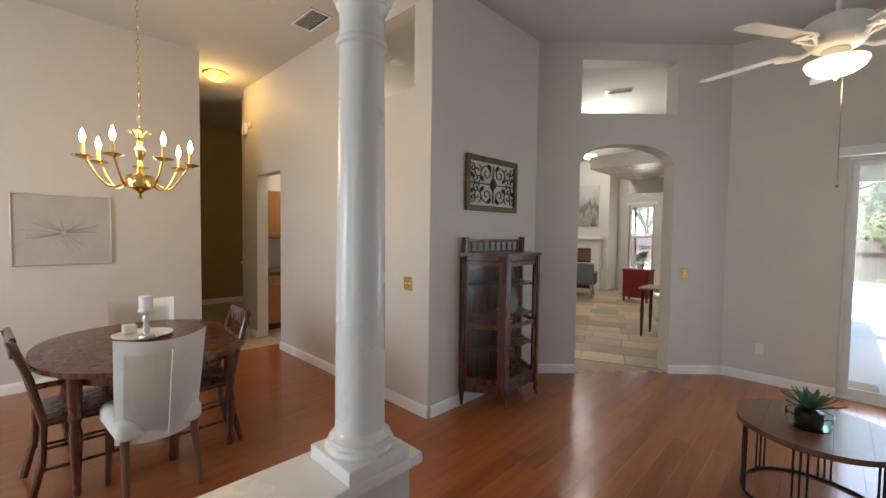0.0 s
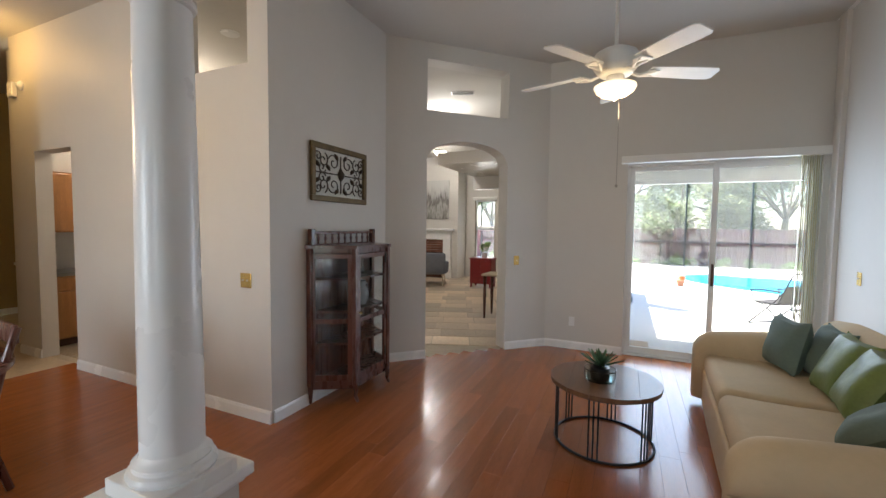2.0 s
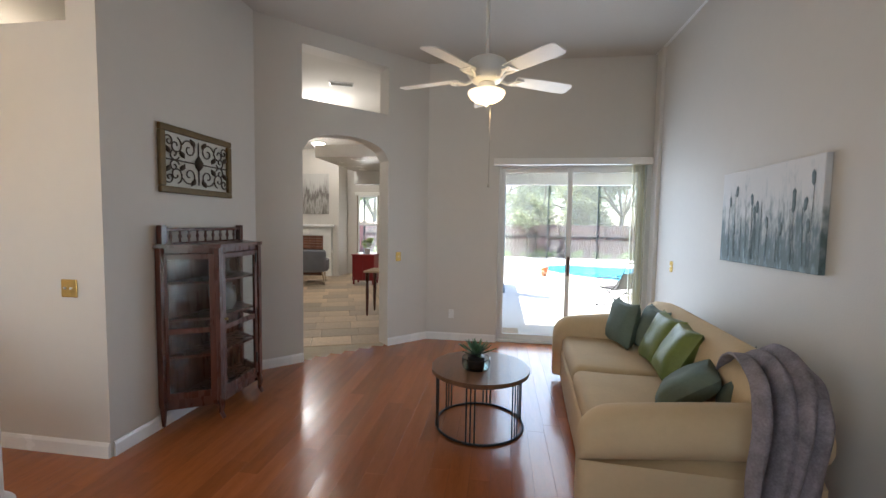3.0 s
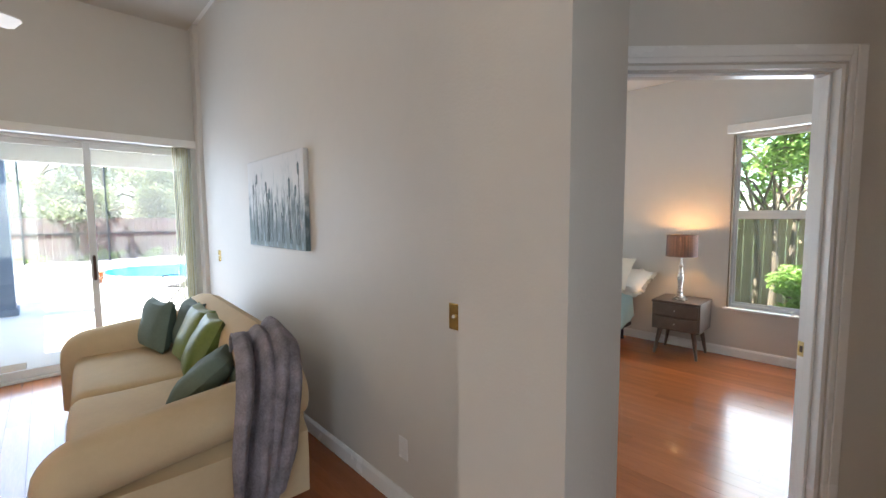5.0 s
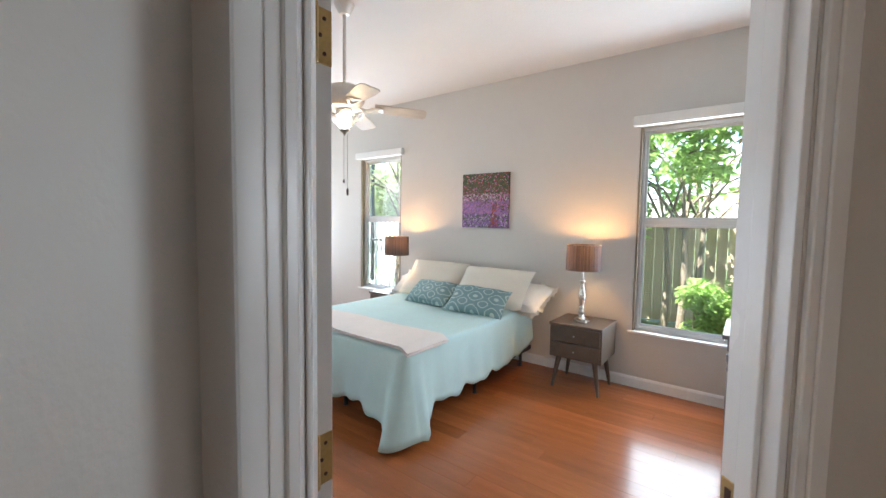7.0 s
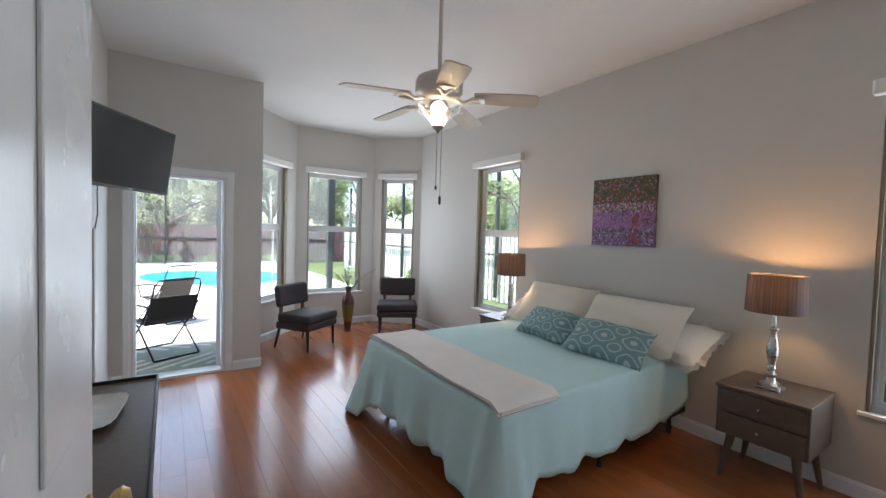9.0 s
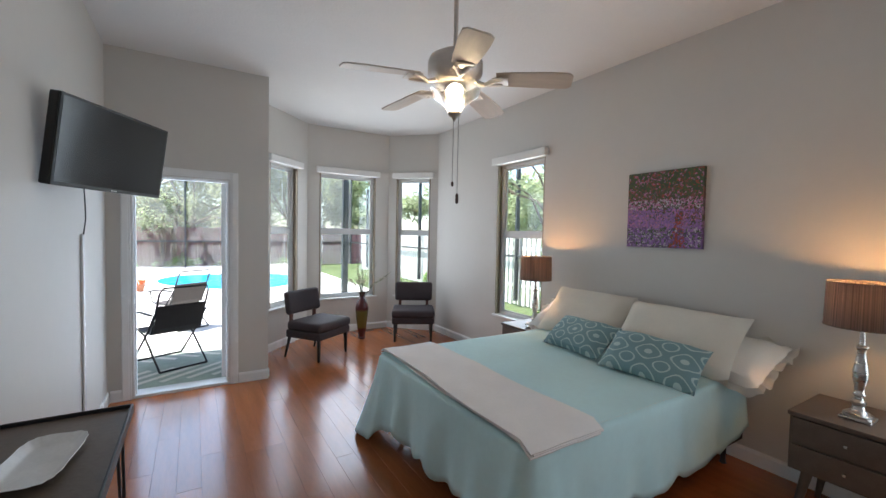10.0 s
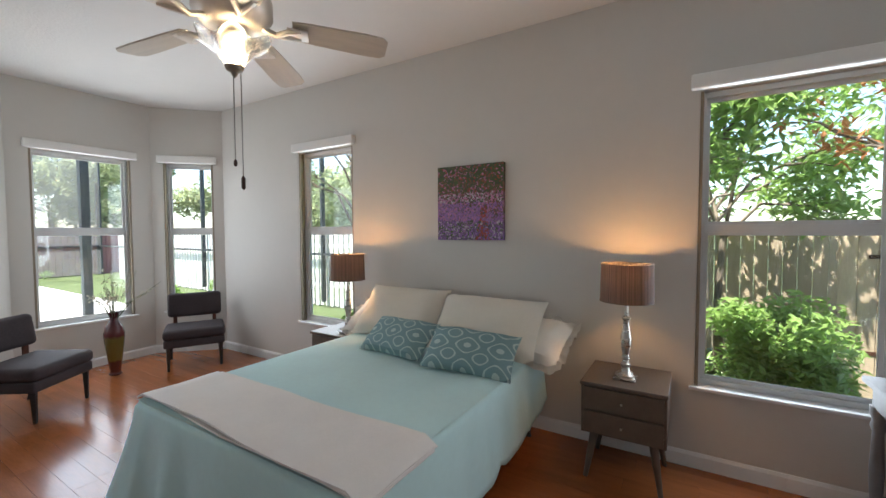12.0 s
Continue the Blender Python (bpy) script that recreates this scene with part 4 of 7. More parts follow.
def switch_plate(name, m, gangs, label, mat=BRASS, outlet=False):
    s = new(name)
    s.matrix_world = m
    tagged(s, label, "socket" if outlet else "switch")
    w = 0.07 + 0.046 * (gangs - 1)
    part("plate", boxed(-w / 2, w / 2, -0.007, 0.0, -0.0575, 0.0575, bevel=0.003), mat, s)
    for g in range(gangs):
        x = (g - (gangs - 1) / 2) * 0.046
        if outlet:
            for z in (-0.02, 0.02):
                part("receptacle", boxed(x - 0.014, x + 0.014, -0.009, -0.006, z - 0.012, z + 0.012, bevel=0.003), TRIM, s)
        else:
            part("toggle", boxed(x - 0.004, x + 0.004, -0.020, -0.006, -0.004, 0.010, bevel=0.002), TRIM, s)
    return s


switch_plate("light_switch", pose(-1.995, 3.529, 1.094, 0, 0, 0), 2, "polished brass double light switch")
switch_plate("light_switch", pose(-0.560, 6.304, 1.12, 0, 0, 45), 1, "brass light switch beside the arch")
switch_plate("light_switch", pose(2.488, 2.46, 1.08, 0, 0, -90.8), 2, "polished brass double light switch")
switch_plate("light_switch", pose(2.535, 5.95, 1.125, 0, 0, -90.8), 1, "brass light switch by the sliding door")
switch_plate("wall_socket", pose(0.09, 6.619, 0.352, 0, 0, 0), 1, "white plastic wall socket plate", TRIM, True)
switch_plate("wall_socket", pose(2.493, 2.86, 0.33, 0, 0, -90.8), 1, "white plastic wall socket plate", TRIM, True)


def canvas_material(name, low, mid_c, high, scale, seed, stretch=(1, 1, 1), streak=(0, 0, 0)):
    """Mottled brushwork: two noises through colour ramps, over a vertical blend of grounds."""
    m = bpy.data.materials.new(name)
    m.use_nodes = True
    n, l = m.node_tree.nodes, m.node_tree.links
    tc, mp = n.new("ShaderNodeTexCoord"), n.new("ShaderNodeMapping")
    mp.inputs["Scale"].default_value, mp.inputs["Location"].default_value = stretch, (seed, seed * 1.7, seed * 0.3)
    l.new(tc.outputs["Object"], mp.inputs["Vector"])
    n1, n2 = n.new("ShaderNodeTexNoise"), n.new("ShaderNodeTexNoise")
    n1.inputs["Scale"].default_value, n1.inputs["Detail"].default_value = scale, 8
    n2.inputs["Scale"].default_value, n2.inputs["Detail"].default_value = scale * 4, 5
    l.new(mp.outputs[0], n1.inputs["Vector"]), l.new(mp.outputs[0], n2.inputs["Vector"])
    sep = n.new("ShaderNodeSeparateXYZ")
    l.new(tc.outputs["Generated"], sep.inputs[0])
    add = n.new("ShaderNodeMath")
    add.operation = "MULTIPLY_ADD"
    l.new(n1.outputs[0], add.inputs[0])
    add.inputs[1].default_value = 1.1
    l.new(sep.outputs["Z"], add.inputs[2])
    ad2 = n.new("ShaderNodeMath")
    ad2.operation = "MULTIPLY_ADD"
    l.new(n2.outputs[0], ad2.inputs[0])
    ad2.inputs[1].default_value = 0.7
    l.new(add.outputs[0], ad2.inputs[2])
    mr = n.new("ShaderNodeMapRange")
    mr.inputs["From Min"].default_value, mr.inputs["From Max"].default_value = 0.55, 1.75
    l.new(ad2.outputs[0], mr.inputs["Value"])
    cr = n.new("ShaderNodeValToRGB")
    e = cr.color_ramp.elements
    stops = low + mid_c + high
    e[0].color, e[1].color = (*stops[0], 1), (*stops[-1], 1)
    for k, c in enumerate(stops[1:-1]):
        el = e.new((k + 1) / (len(stops) - 1))
        el.color = (*c, 1)
    l.new(mr.outputs[0], cr.inputs[0])
    l.new(cr.outputs[0], n["Principled BSDF"].inputs["Base Color"])
    n["Principled BSDF"].inputs["Roughness"].default_value = 0.6
    return m


REEDS = canvas_material("grey_green_canvas", [(0.30, 0.40, 0.42), (0.20, 0.29, 0.31)], [(0.085, 0.13, 0.14), (0.12, 0.17, 0.18), (0.30, 0.34, 0.35)], [(0.56, 0.58, 0.59), (0.64, 0.64, 0.64)], 5.0, 2.0, (2.6, 1, 0.7))
REED_D = material("dark_reed_paint", (0.13, 0.175, 0.185), 0.7, vary=0.4, scale=30)
art = new("reed_painting")
art.matrix_world = pose(2.513, 4.37, 1.63, 0, 0, -90.8)
tagged(art, "grey-green canvas painting of bulrushes above the sofa", "painting")
part("canvas", boxed(-0.53, 0.53, -0.035, 0, -0.34, 0.34, bevel=0.004), REEDS, art)
r = random.Random(12)
for i in range(20):
    x, top = r.uniform(-0.48, 0.48), r.uniform(-0.12, 0.20)
    part("painted_stem", tube([(x, -0.0365, -0.30), (x + r.uniform(-0.03, 0.03), -0.0365, top)], 0.0011, 4), REED_D, art)
    if i % 3:
        part("painted_head", lathe([(0.002, -0.045), (0.015, -0.03), (0.017, 0.025), (0.002, 0.045)], 8), REED_D, art).matrix_local = pose(x, -0.036, top + 0.02, 0, r.uniform(-8, 8), 0) @ Matrix.Diagonal((1, 0.15, 1, 1))

# ---- ceiling fan ----
FANW = material("white_fan_enamel", (0.78, 0.77, 0.74), 0.35, vary=0.04)
FROST = glowing("lit_frosted_glass", (1.0, 0.78, 0.46), 1.0)
CHAIN = material("chain_metal", (0.35, 0.33, 0.30), 0.4, metal=0.8)


def ceiling_fan(at, ceiling, turn, label, blade_mat, blade_len, glass_kind, body_mat, droop=0.0):
    f = thing("ceiling_fan", at, label, "ceiling fan")
    up = ceiling - at[2]
    part("canopy", lathe([(0.012, up - 0.075), (0.035, up - 0.07), (0.06, up - 0.03), (0.072, up - 0.004), (0.072, up)], 28), body_mat, f, smooth=True)
    part("downrod", lathe([(0.0125, 0.10), (0.0125, up - 0.07)], 14), body_mat, f, smooth=True)
    part("motor_housing", lathe([(0.02, 0.135), (0.09, 0.13), (0.135, 0.105), (0.145, 0.08), (0.145, 0.02), (0.13, 0.0), (0.115, -0.02), (0.10, -0.035), (0.05, -0.04)], 36), body_mat, f, smooth=True)
    part("switch_housing", lathe([(0.05, -0.04), (0.058, -0.048), (0.058, -0.085), (0.045, -0.095), (0.03, -0.10)], 28), body_mat, f, smooth=True)
    for i in range(5):
        a = turn + 72 * i
        arm = bmesh.new()
        tube([(0.10, 0, -0.012), (0.16, 0, -0.03), (0.20, 0.02, -0.02), (0.25, 0.035, -0.012)], 0.012, 8, arm)
        tube([(0.16, 0, -0.03), (0.20, -0.02, -0.02), (0.25, -0.035, -0.012)], 0.012, 8, arm)
        box(arm, 0.20, 0.28, -0.045, 0.045, -0.016, -0.008, 0.003)
        part("blade_arm", arm, body_mat, f, smooth=True).matrix_local = pose(0, 0, 0, 0, droop, a)
        bm = bmesh.new()
        L = blade_len
        out = [(0.22, -0.055), (0.30, -0.062), (L - 0.10, -0.070), (L - 0.02, -0.066), (L, -0.045), (L, 0.045), (L - 0.02, 0.066), (L - 0.10, 0.070), (0.30, 0.062), (0.22, 0.055)]
        prism(bm, out, -0.003, 0.004)
        part("blade", bm, blade_mat, f).matrix_local = pose(0, 0, 0, 0, droop, a) @ pose(0, 0, 0, -11, 0, 0)
    if glass_kind == "bowl":
        part("light_bowl", lathe([(0.132, -0.105), (0.135, -0.115), (0.120, -0.145), (0.088, -0.168), (0.04, -0.182), (0.01, -0.185)], 36), FROST, f, "lit frosted glass bowl", smooth=True)
        part("finial", lathe([(0.012, -0.184), (0.014, -0.193), (0.005, -0.206)], 14), body_mat, f, smooth=True)
    else:
        bm = bmesh.new()
        seg, rows = 48, 7
        rings = []
        for q in range(rows):
            t = q / (rows - 1)
            rings.append([])
            for s in range(seg):
                a = 2 * math.pi * s / seg
                rad = 0.032 + 0.10 * t ** 1.2 + 0.014 * t * t * math.cos(6 * a)
                z = -0.185 + 0.10 * t ** 0.8 + 0.016 * t * t * math.cos(6 * a + 0.4)
                rings[-1].append(bm.verts.new((rad * math.cos(a), rad * math.sin(a), z)))
        for ra, rb in zip(rings, rings[1:]):
            for s in range(seg):
                bm.faces.new((ra[s], ra[(s + 1) % seg], rb[(s + 1) % seg], rb[s]))
        bmesh.ops.solidify(bm, geom=bm.faces[:], thickness=0.004)
        part("tulip_shade", bm, glass("rippled_lamp_glass", (1.0, 0.93, 0.82), 0.25), f, "clear rippled tulip glass shade", smooth=True)
        part("bulb", lathe([(0.014, -0.08), (0.02, -0.10), (0.034, -0.125), (0.034, -0.145), (0.02, -0.167), (0.004, -0.174)], 20), glowing("hot_bulb", (1.0, 0.86, 0.60), 14.0), f, "lit bulb", smooth=True)
        part("finial", lathe([(0.036, -0.182), (0.030, -0.196), (0.014, -0.204), (0.010, -0.214), (0.003, -0.224)], 18), BRONZE, f, smooth=True)
    return f


fan1 = ceiling_fan((0.59, 4.32, 2.60), H1, 24, "white five-blade ceiling fan with a lit bowl", FANW, 0.67, "bowl", FANW, 1.5)
part("pull_chain", tube([(0.03, -0.02, -0.12), (0.03, -0.02, -0.76)], 0.0022, 5), CHAIN, fan1)
part("chain_knob", lathe([(0.002, 0), (0.009, 0.008), (0.009, 0.018), (0.002, 0.028)], 10, at=(0.03, -0.02, -0.79)), CHAIN, fan1)
lamp("fan_light", "POINT", (0.59, 4.32, 2.34), 5, (1.0, 0.74, 0.45), 0.10)

# ---- sofa ----
SLIP = material("cream_stretch_slipcover", (0.55, 0.42, 0.26), 0.85, vary=0.06, scale=4, bump=0.12, bump_scale=150)


def soft_box(x0, x1, y0, y1, z0, z1, bevel, seg=5, wobble=0.008, cuts=3):
    bm = boxed(x0, x1, y0, y1, z0, z1, bevel=bevel, seg=seg)
    bmesh.ops.subdivide_edges(bm, edges=[e for e in bm.edges if e.calc_length() > 0.25], cuts=cuts, use_grid_fill=True)
    for v in bm.verts:
        n = noise.noise_vector(v.co * 3.1)
        v.co += n * wobble
    return bm


sofa = thing("sofa", (1.84, 4.42, 0), "cream slipcovered sofa with rolled arms", "sofa", rz=-3.6)
part("base", soft_box(-0.50, 0.40, -1.00, 1.00, 0.06, 0.32, 0.05), SLIP, sofa, smooth=True)
for a, b in ((-0.98, 0.0), (0.0, 0.98)):
    part("seat_cushion", soft_box(-0.56, 0.20, a + 0.002, b - 0.002, 0.30, 0.47, 0.07), SLIP, sofa, smooth=True)
bm = bmesh.new()
prof = [(0.12, 0.28), (0.16, 0.60), (0.19, 0.78), (0.24, 0.86), (0.31, 0.89), (0.38, 0.86), (0.42, 0.78), (0.43, 0.60), (0.42, 0.10), (0.30, 0.08)]
rows = []
for i in range(17):
    t = i / 16
    y = -1.02 + 2.04 * t
    hump = 1.0 - 0.13 * max(0.0, abs(2 * t - 1) - 0.62) / 0.38
    rows.append([bm.verts.new((x, y, z if z < 0.5 else 0.5 + (z - 0.5) * hump)) for x, z in prof])
for ra, rb in zip(rows, rows[1:]):
    for k in range(len(prof)):
        bm.faces.new((ra[k], ra[(k + 1) % len(prof)], rb[(k + 1) % len(prof)], rb[k]))
bm.faces.new(rows[0]), bm.faces.new(rows[-1][::-1])
part("backrest", bm, SLIP, sofa, smooth=True)
for s in (-1, 1):
    bm = bmesh.new()
    prof = [(s * 0.90, 0.07), (s * 0.905, 0.30), (s * 0.905, 0.48)]
    for k in range(13):
        a = radians(190 - 22.5 * k)
        prof.append((s * (1.035 + 0.135 * math.cos(a)), 0.54 + 0.13 * math.sin(a)))
    prof += [(s * 1.142, 0.40), (s * 1.145, 0.25), (s * 1.14, 0.07)]
    rows = []
    for k in range(25):
        x = -0.64 + 1.04 * (k / 24) ** 1.5
        d = min(1.0, (x + 0.64) / 0.16)
        fat = 0.50 + 0.50 * math.sqrt(max(0.0, 1 - (1 - d) ** 2))
        t = (x + 0.64) / 1.04
        lift = 0.06 * t - 0.05 * (1 - t) ** 2
        rows.append([bm.verts.new((x, s * 1.02 + (y - s * 1.02) * fat, z if z < 0.1 else 0.34 + (z + (lift if z > 0.4 else 0) - 0.34) * fat)) for y, z in prof])
    for ra, rb in zip(rows, rows[1:]):
        for k in range(len(prof)):
            bm.faces.new((ra[k], ra[(k + 1) % len(prof)], rb[(k + 1) % len(prof)], rb[k]))
    bm.faces.new(rows[0]), bm.faces.new(rows[-1][::-1])
    bmesh.ops.recalc_face_normals(bm, faces=bm.faces[:])
    part("armrest", bm, SLIP, sofa, smooth=True)
part("skirt", soft_box(-0.57, -0.51, -0.93, 0.93, 0.03, 0.33, 0.02), SLIP, sofa, smooth=True)
for x in (-0.48, 0.36):
    for y in (-1.0, 1.0):
        part("foot", lathe([(0.022, 0), (0.03, 0.08)], 12, at=(x, y, 0)), DARKW, sofa)


def cushion(name, at, rot, w, h, d, mat, label, category="cushion", group="", ruffle=0.0, pipe=None, seed=0):
    """A stuffed square cushion standing on its local x, thick along y; centre at its middle."""
    bm = bmesh.new()
    n = 12
    grid = {}
    for side in (-1, 1):
        for i in range(n + 1):
            for j in range(n + 1):
                u, v = 2 * i / n - 1, 2 * j / n - 1
                edge = i in (0, n) or j in (0, n)
                if edge and side == 1:
                    grid[(side, i, j)] = grid[(-1, i, j)]
                    continue
                fat = ((1 - u ** 4) * (1 - v ** 4)) ** 0.55
                pinch = 1 - 0.07 * (1 - abs(u)) * (abs(v) > 0.9) - 0.05 * (1 - u * u)
                pinch2 = 1 - 0.05 * (1 - v * v)
                wob = noise.noise(Vector((u * 1.4 + seed, v * 1.4, side)))
                grid[(side, i, j)] = bm.verts.new((w / 2 * u * pinch2, side * d / 2 * fat * (1 + 0.18 * wob), h / 2 * v * pinch + 0.008 * wob))
    for side in (-1, 1):
        for i in range(n):
            for j in range(n):
                bm.faces.new([grid[(side, i, j)], grid[(side, i + 1, j)], grid[(side, i + 1, j + 1)], grid[(side, i, j + 1)]])
    c = new(name)
    c.matrix_world = pose(*at, *rot)
    tagged(c, label, category, group)
    part("cover", bm, mat, c, smooth=True)
    return c


SAGE = material("sage_green_velvet", (0.115, 0.155, 0.125), 0.8, vary=0.15, scale=6, bump=0.1, bump_scale=80)
MOSS = material("moss_green_silk", (0.13, 0.17, 0.035), 0.45, vary=0.25, scale=5, bump=0.35, bump_scale=14)
for y, x, mat_c, lab, tz, w, rx in ((4.72, 1.62, SAGE, "sage green velvet cushion", -80, 0.42, -12), (4.50, 1.80, SAGE, "sage green velvet cushion leaning on the sofa back", -88, 0.41, -18),
                                   (4.18, 1.76, MOSS, "crumpled moss green silk cushion", -90, 0.44, -24), (3.86, 1.74, MOSS, "crumpled moss green silk cushion", -100, 0.44, -28),
                                   (3.42, 1.64, SAGE, "sage green velvet cushion beside the arm", -118, 0.41, -50), (3.30, 1.86, SAGE, "sage green velvet cushion beside the arm", -112, 0.41, -24)):
    cushion("throw_cushion", (x + 0.22, y + 0.47, 0.665 if rx > -40 else 0.60), (rx, 0, tz), w, w, 0.17, mat_c, lab, "cushion", "cushions on the sofa", seed=y)

PLUSH = material("grey_mauve_plush", (0.21, 0.185, 0.205), 0.9, vary=0.5, scale=11, bump=0.9, bump_scale=26)
throw = thing("throw_blanket", (0.07, 0.46, 0.02), "grey-mauve plush throw draped over the sofa arm", "blanket")
bm = bmesh.new()
path_t = [(2.00, 3.46, 0.60), (1.98, 3.30, 0.82), (1.96, 3.12, 0.90), (1.94, 2.96, 0.90), (1.92, 2.80, 0.84), (1.89, 2.70, 0.68), (1.86, 2.67, 0.46), (1.84, 2.66, 0.26), (1.81, 2.65, 0.08)]
rows = []
for i, p in enumerate(path_t):
    t = i / (len(path_t) - 1)
    row = []
    for k in range(19):
        u = k / 18 - 0.5
        wid = 0.15 + 0.17 * math.sin(2.2 * t)
        fold = 0.115 * noise.noise(Vector((u * 5.5 + 0.8 * t, t * 1.6, 3.1))) * (0.5 + t) + 0.075 * noise.noise(Vector((u * 6 + 3 * t, t * 3.2, 7.7)))
        row.append(bm.verts.new((p[0] + u * wid + 0.0 * t, p[1] - fold * (0.3 + 0.7 * t) * (1 if t > 0.4 else 0.4), p[2] + fold * (1 - t) + max(0.0, u) * 0.30 * t ** 3 + (0.02 * math.sin(k * 1.9) if i == len(path_t) - 1 else 0))))
    rows.append(row)
for ra, rb in zip(rows, rows[1:]):
    for k in range(18):
        bm.faces.new((ra[k], ra[k + 1], rb[k + 1], rb[k]))
bmesh.ops.subdivide_edges(bm, edges=bm.edges[:], cuts=1, use_grid_fill=True)
cloth = part("cloth", bm, PLUSH, throw, smooth=True)
sol = cloth.modifiers.new("thickness", "SOLIDIFY")
sol.thickness, sol.offset = 0.016, 0
cloth.modifiers.new("soft", "SUBSURF").render_levels = 1

# ---- coffee table ----
RUSTIC = material("rustic_brown_tabletop", (0.16, 0.075, 0.035), 0.4, vary=0.4, scale=3, stretch=(6, 0.8, 1), coat=0.2, bump=0.08, grain=0.2)
ct = thing("coffee_table", (0.585, 4.40, 0), "round coffee table with a brown wooden top and black wire base", "coffee table")
for k in range(5):
    bm = bmesh.new()
    R, x0, x1 = 0.375, -0.375 + 0.15 * k, -0.375 + 0.15 * (k + 1) - 0.0012
    pts = []
    for q in range(9):
        x = x0 + (x1 - x0) * q / 8
        pts.append((x, math.sqrt(max(0, R * R - x * x))))
    pts += [(x, -y) for x, y in reversed(pts) if y > 1e-6]
    pts = [p for i, p in enumerate(pts) if i == 0 or (abs(p[0] - pts[i - 1][0]) + abs(p[1] - pts[i - 1][1])) > 1e-5]
    prism(bm, pts, 0.425, 0.455)
    part("plank", bm, RUSTIC, ct)
circle = [(0.335 * math.cos(2 * math.pi * i / 48), 0.335 * math.sin(2 * math.pi * i / 48)) for i in range(49)]
part("base_ring", tube([(x, y, 0.009) for x, y in circle], 0.009, 8), BLACKM, ct, smooth=True)
part("upper_ring", tube([(x, y, 0.415) for x, y in circle], 0.009, 8), BLACKM, ct, smooth=True)
for i in range(6):
    for d in (-3.2, 0.0, 3.2):
        a = radians(60 * i + 22 + d * 1.6)
        part("rod", lathe([(0.0055, 0.009), (0.0055, 0.415)], 8, at=(0.335 * math.cos(a), 0.335 * math.sin(a), 0)), BLACKM, ct, smooth=True)
sp = thing("succulent", (0.555, 4.36, 0.456), "green succulent in a clear glass bowl of dark soil", "potted plant")
GB = glass("green_tinted_glass", (0.80, 0.90, 0.86), 0.03)
part("bowl", lathe([(0.098, 0), (0.108, 0.03), (0.108, 0.075), (0.103, 0.08), (0.102, 0.075), (0.100, 0.03), (0.092, 0.006)], 32), GB, sp, "clear glass bowl", smooth=True)
part("soil", lathe([(0.06, 0.006), (0.068, 0.03), (0.064, 0.088), (0.02, 0.105)], 24), BLACKM, sp, "dark soil", smooth=True)
SUCC = material("blue_green_succulent", (0.14, 0.25, 0.15), 0.5, vary=0.25, scale=14)
r = random.Random(3)
for i in range(24):
    a, tilt = i * 2.4, 25 + 2.3 * i
    L = 0.12 + 0.05 * (i / 24)
    bm = bmesh.new()
    n = 7
    rows = []
    for q in range(n):
        t = q / (n - 1)
        wd_ = 0.017 * math.sin(math.pi * (0.15 + 0.85 * t) ** 0.8) + 0.0015
        z = 0.02 * t * t
        rows.append([bm.verts.new((L * t, s * wd_, -abs(s) * 0 + z + (0.006 if s else 0.0))) for s in (-1, 0, 1)])
    for ra, rb in zip(rows, rows[1:]):
        for k in range(2):
            bm.faces.new((ra[k], ra[k + 1], rb[k + 1], rb[k]))
    bmesh.ops.solidify(bm, geom=bm.faces[:], thickness=0.004)
    part("leaf", bm, SUCC, sp, smooth=True).matrix_local = pose(0, 0, 0.095, 0, 0, math.degrees(a)) @ pose(0, 0, 0, 0, tilt - 85, 0)

# ---- dining ----
tb = thing("dining_table", (-2.84, 1.83, 0), "oval dark mahogany dining table with turned legs", "dining table")
bm = bmesh.new()
oval = [(0.72 * math.copysign(abs(math.cos(a)) ** 0.9, math.cos(a)), 0.60 * math.copysign(abs(math.sin(a)) ** 0.9, math.sin(a))) for a in [2 * math.pi * i / 64 for i in range(64)]]
prism(bm, oval, 0.72, 0.75)
bmesh.ops.bevel(bm, geom=[e for e in bm.edges if abs(e.verts[0].co.z - e.verts[1].co.z) < 1e-5], offset=0.008, segments=3, affect="EDGES")
part("tabletop", bm, DARKW, tb, smooth=True)
part("apron", prism(bmesh.new(), [(x * 0.80, y * 0.80) for x, y in oval], 0.63, 0.72), DARKW, tb)
for x in (-0.40, 0.40):
    for y in (-0.41, 0.41):
        part("leg", lathe([(0.016, 0), (0.022, 0.03), (0.018, 0.06), (0.026, 0.18), (0.034, 0.36), (0.024, 0.42), (0.036, 0.45), (0.036, 0.47), (0.028, 0.49), (0.036, 0.52), (0.036, 0.70)], 18, at=(x, y, 0)), DARKW, tb, smooth=True)


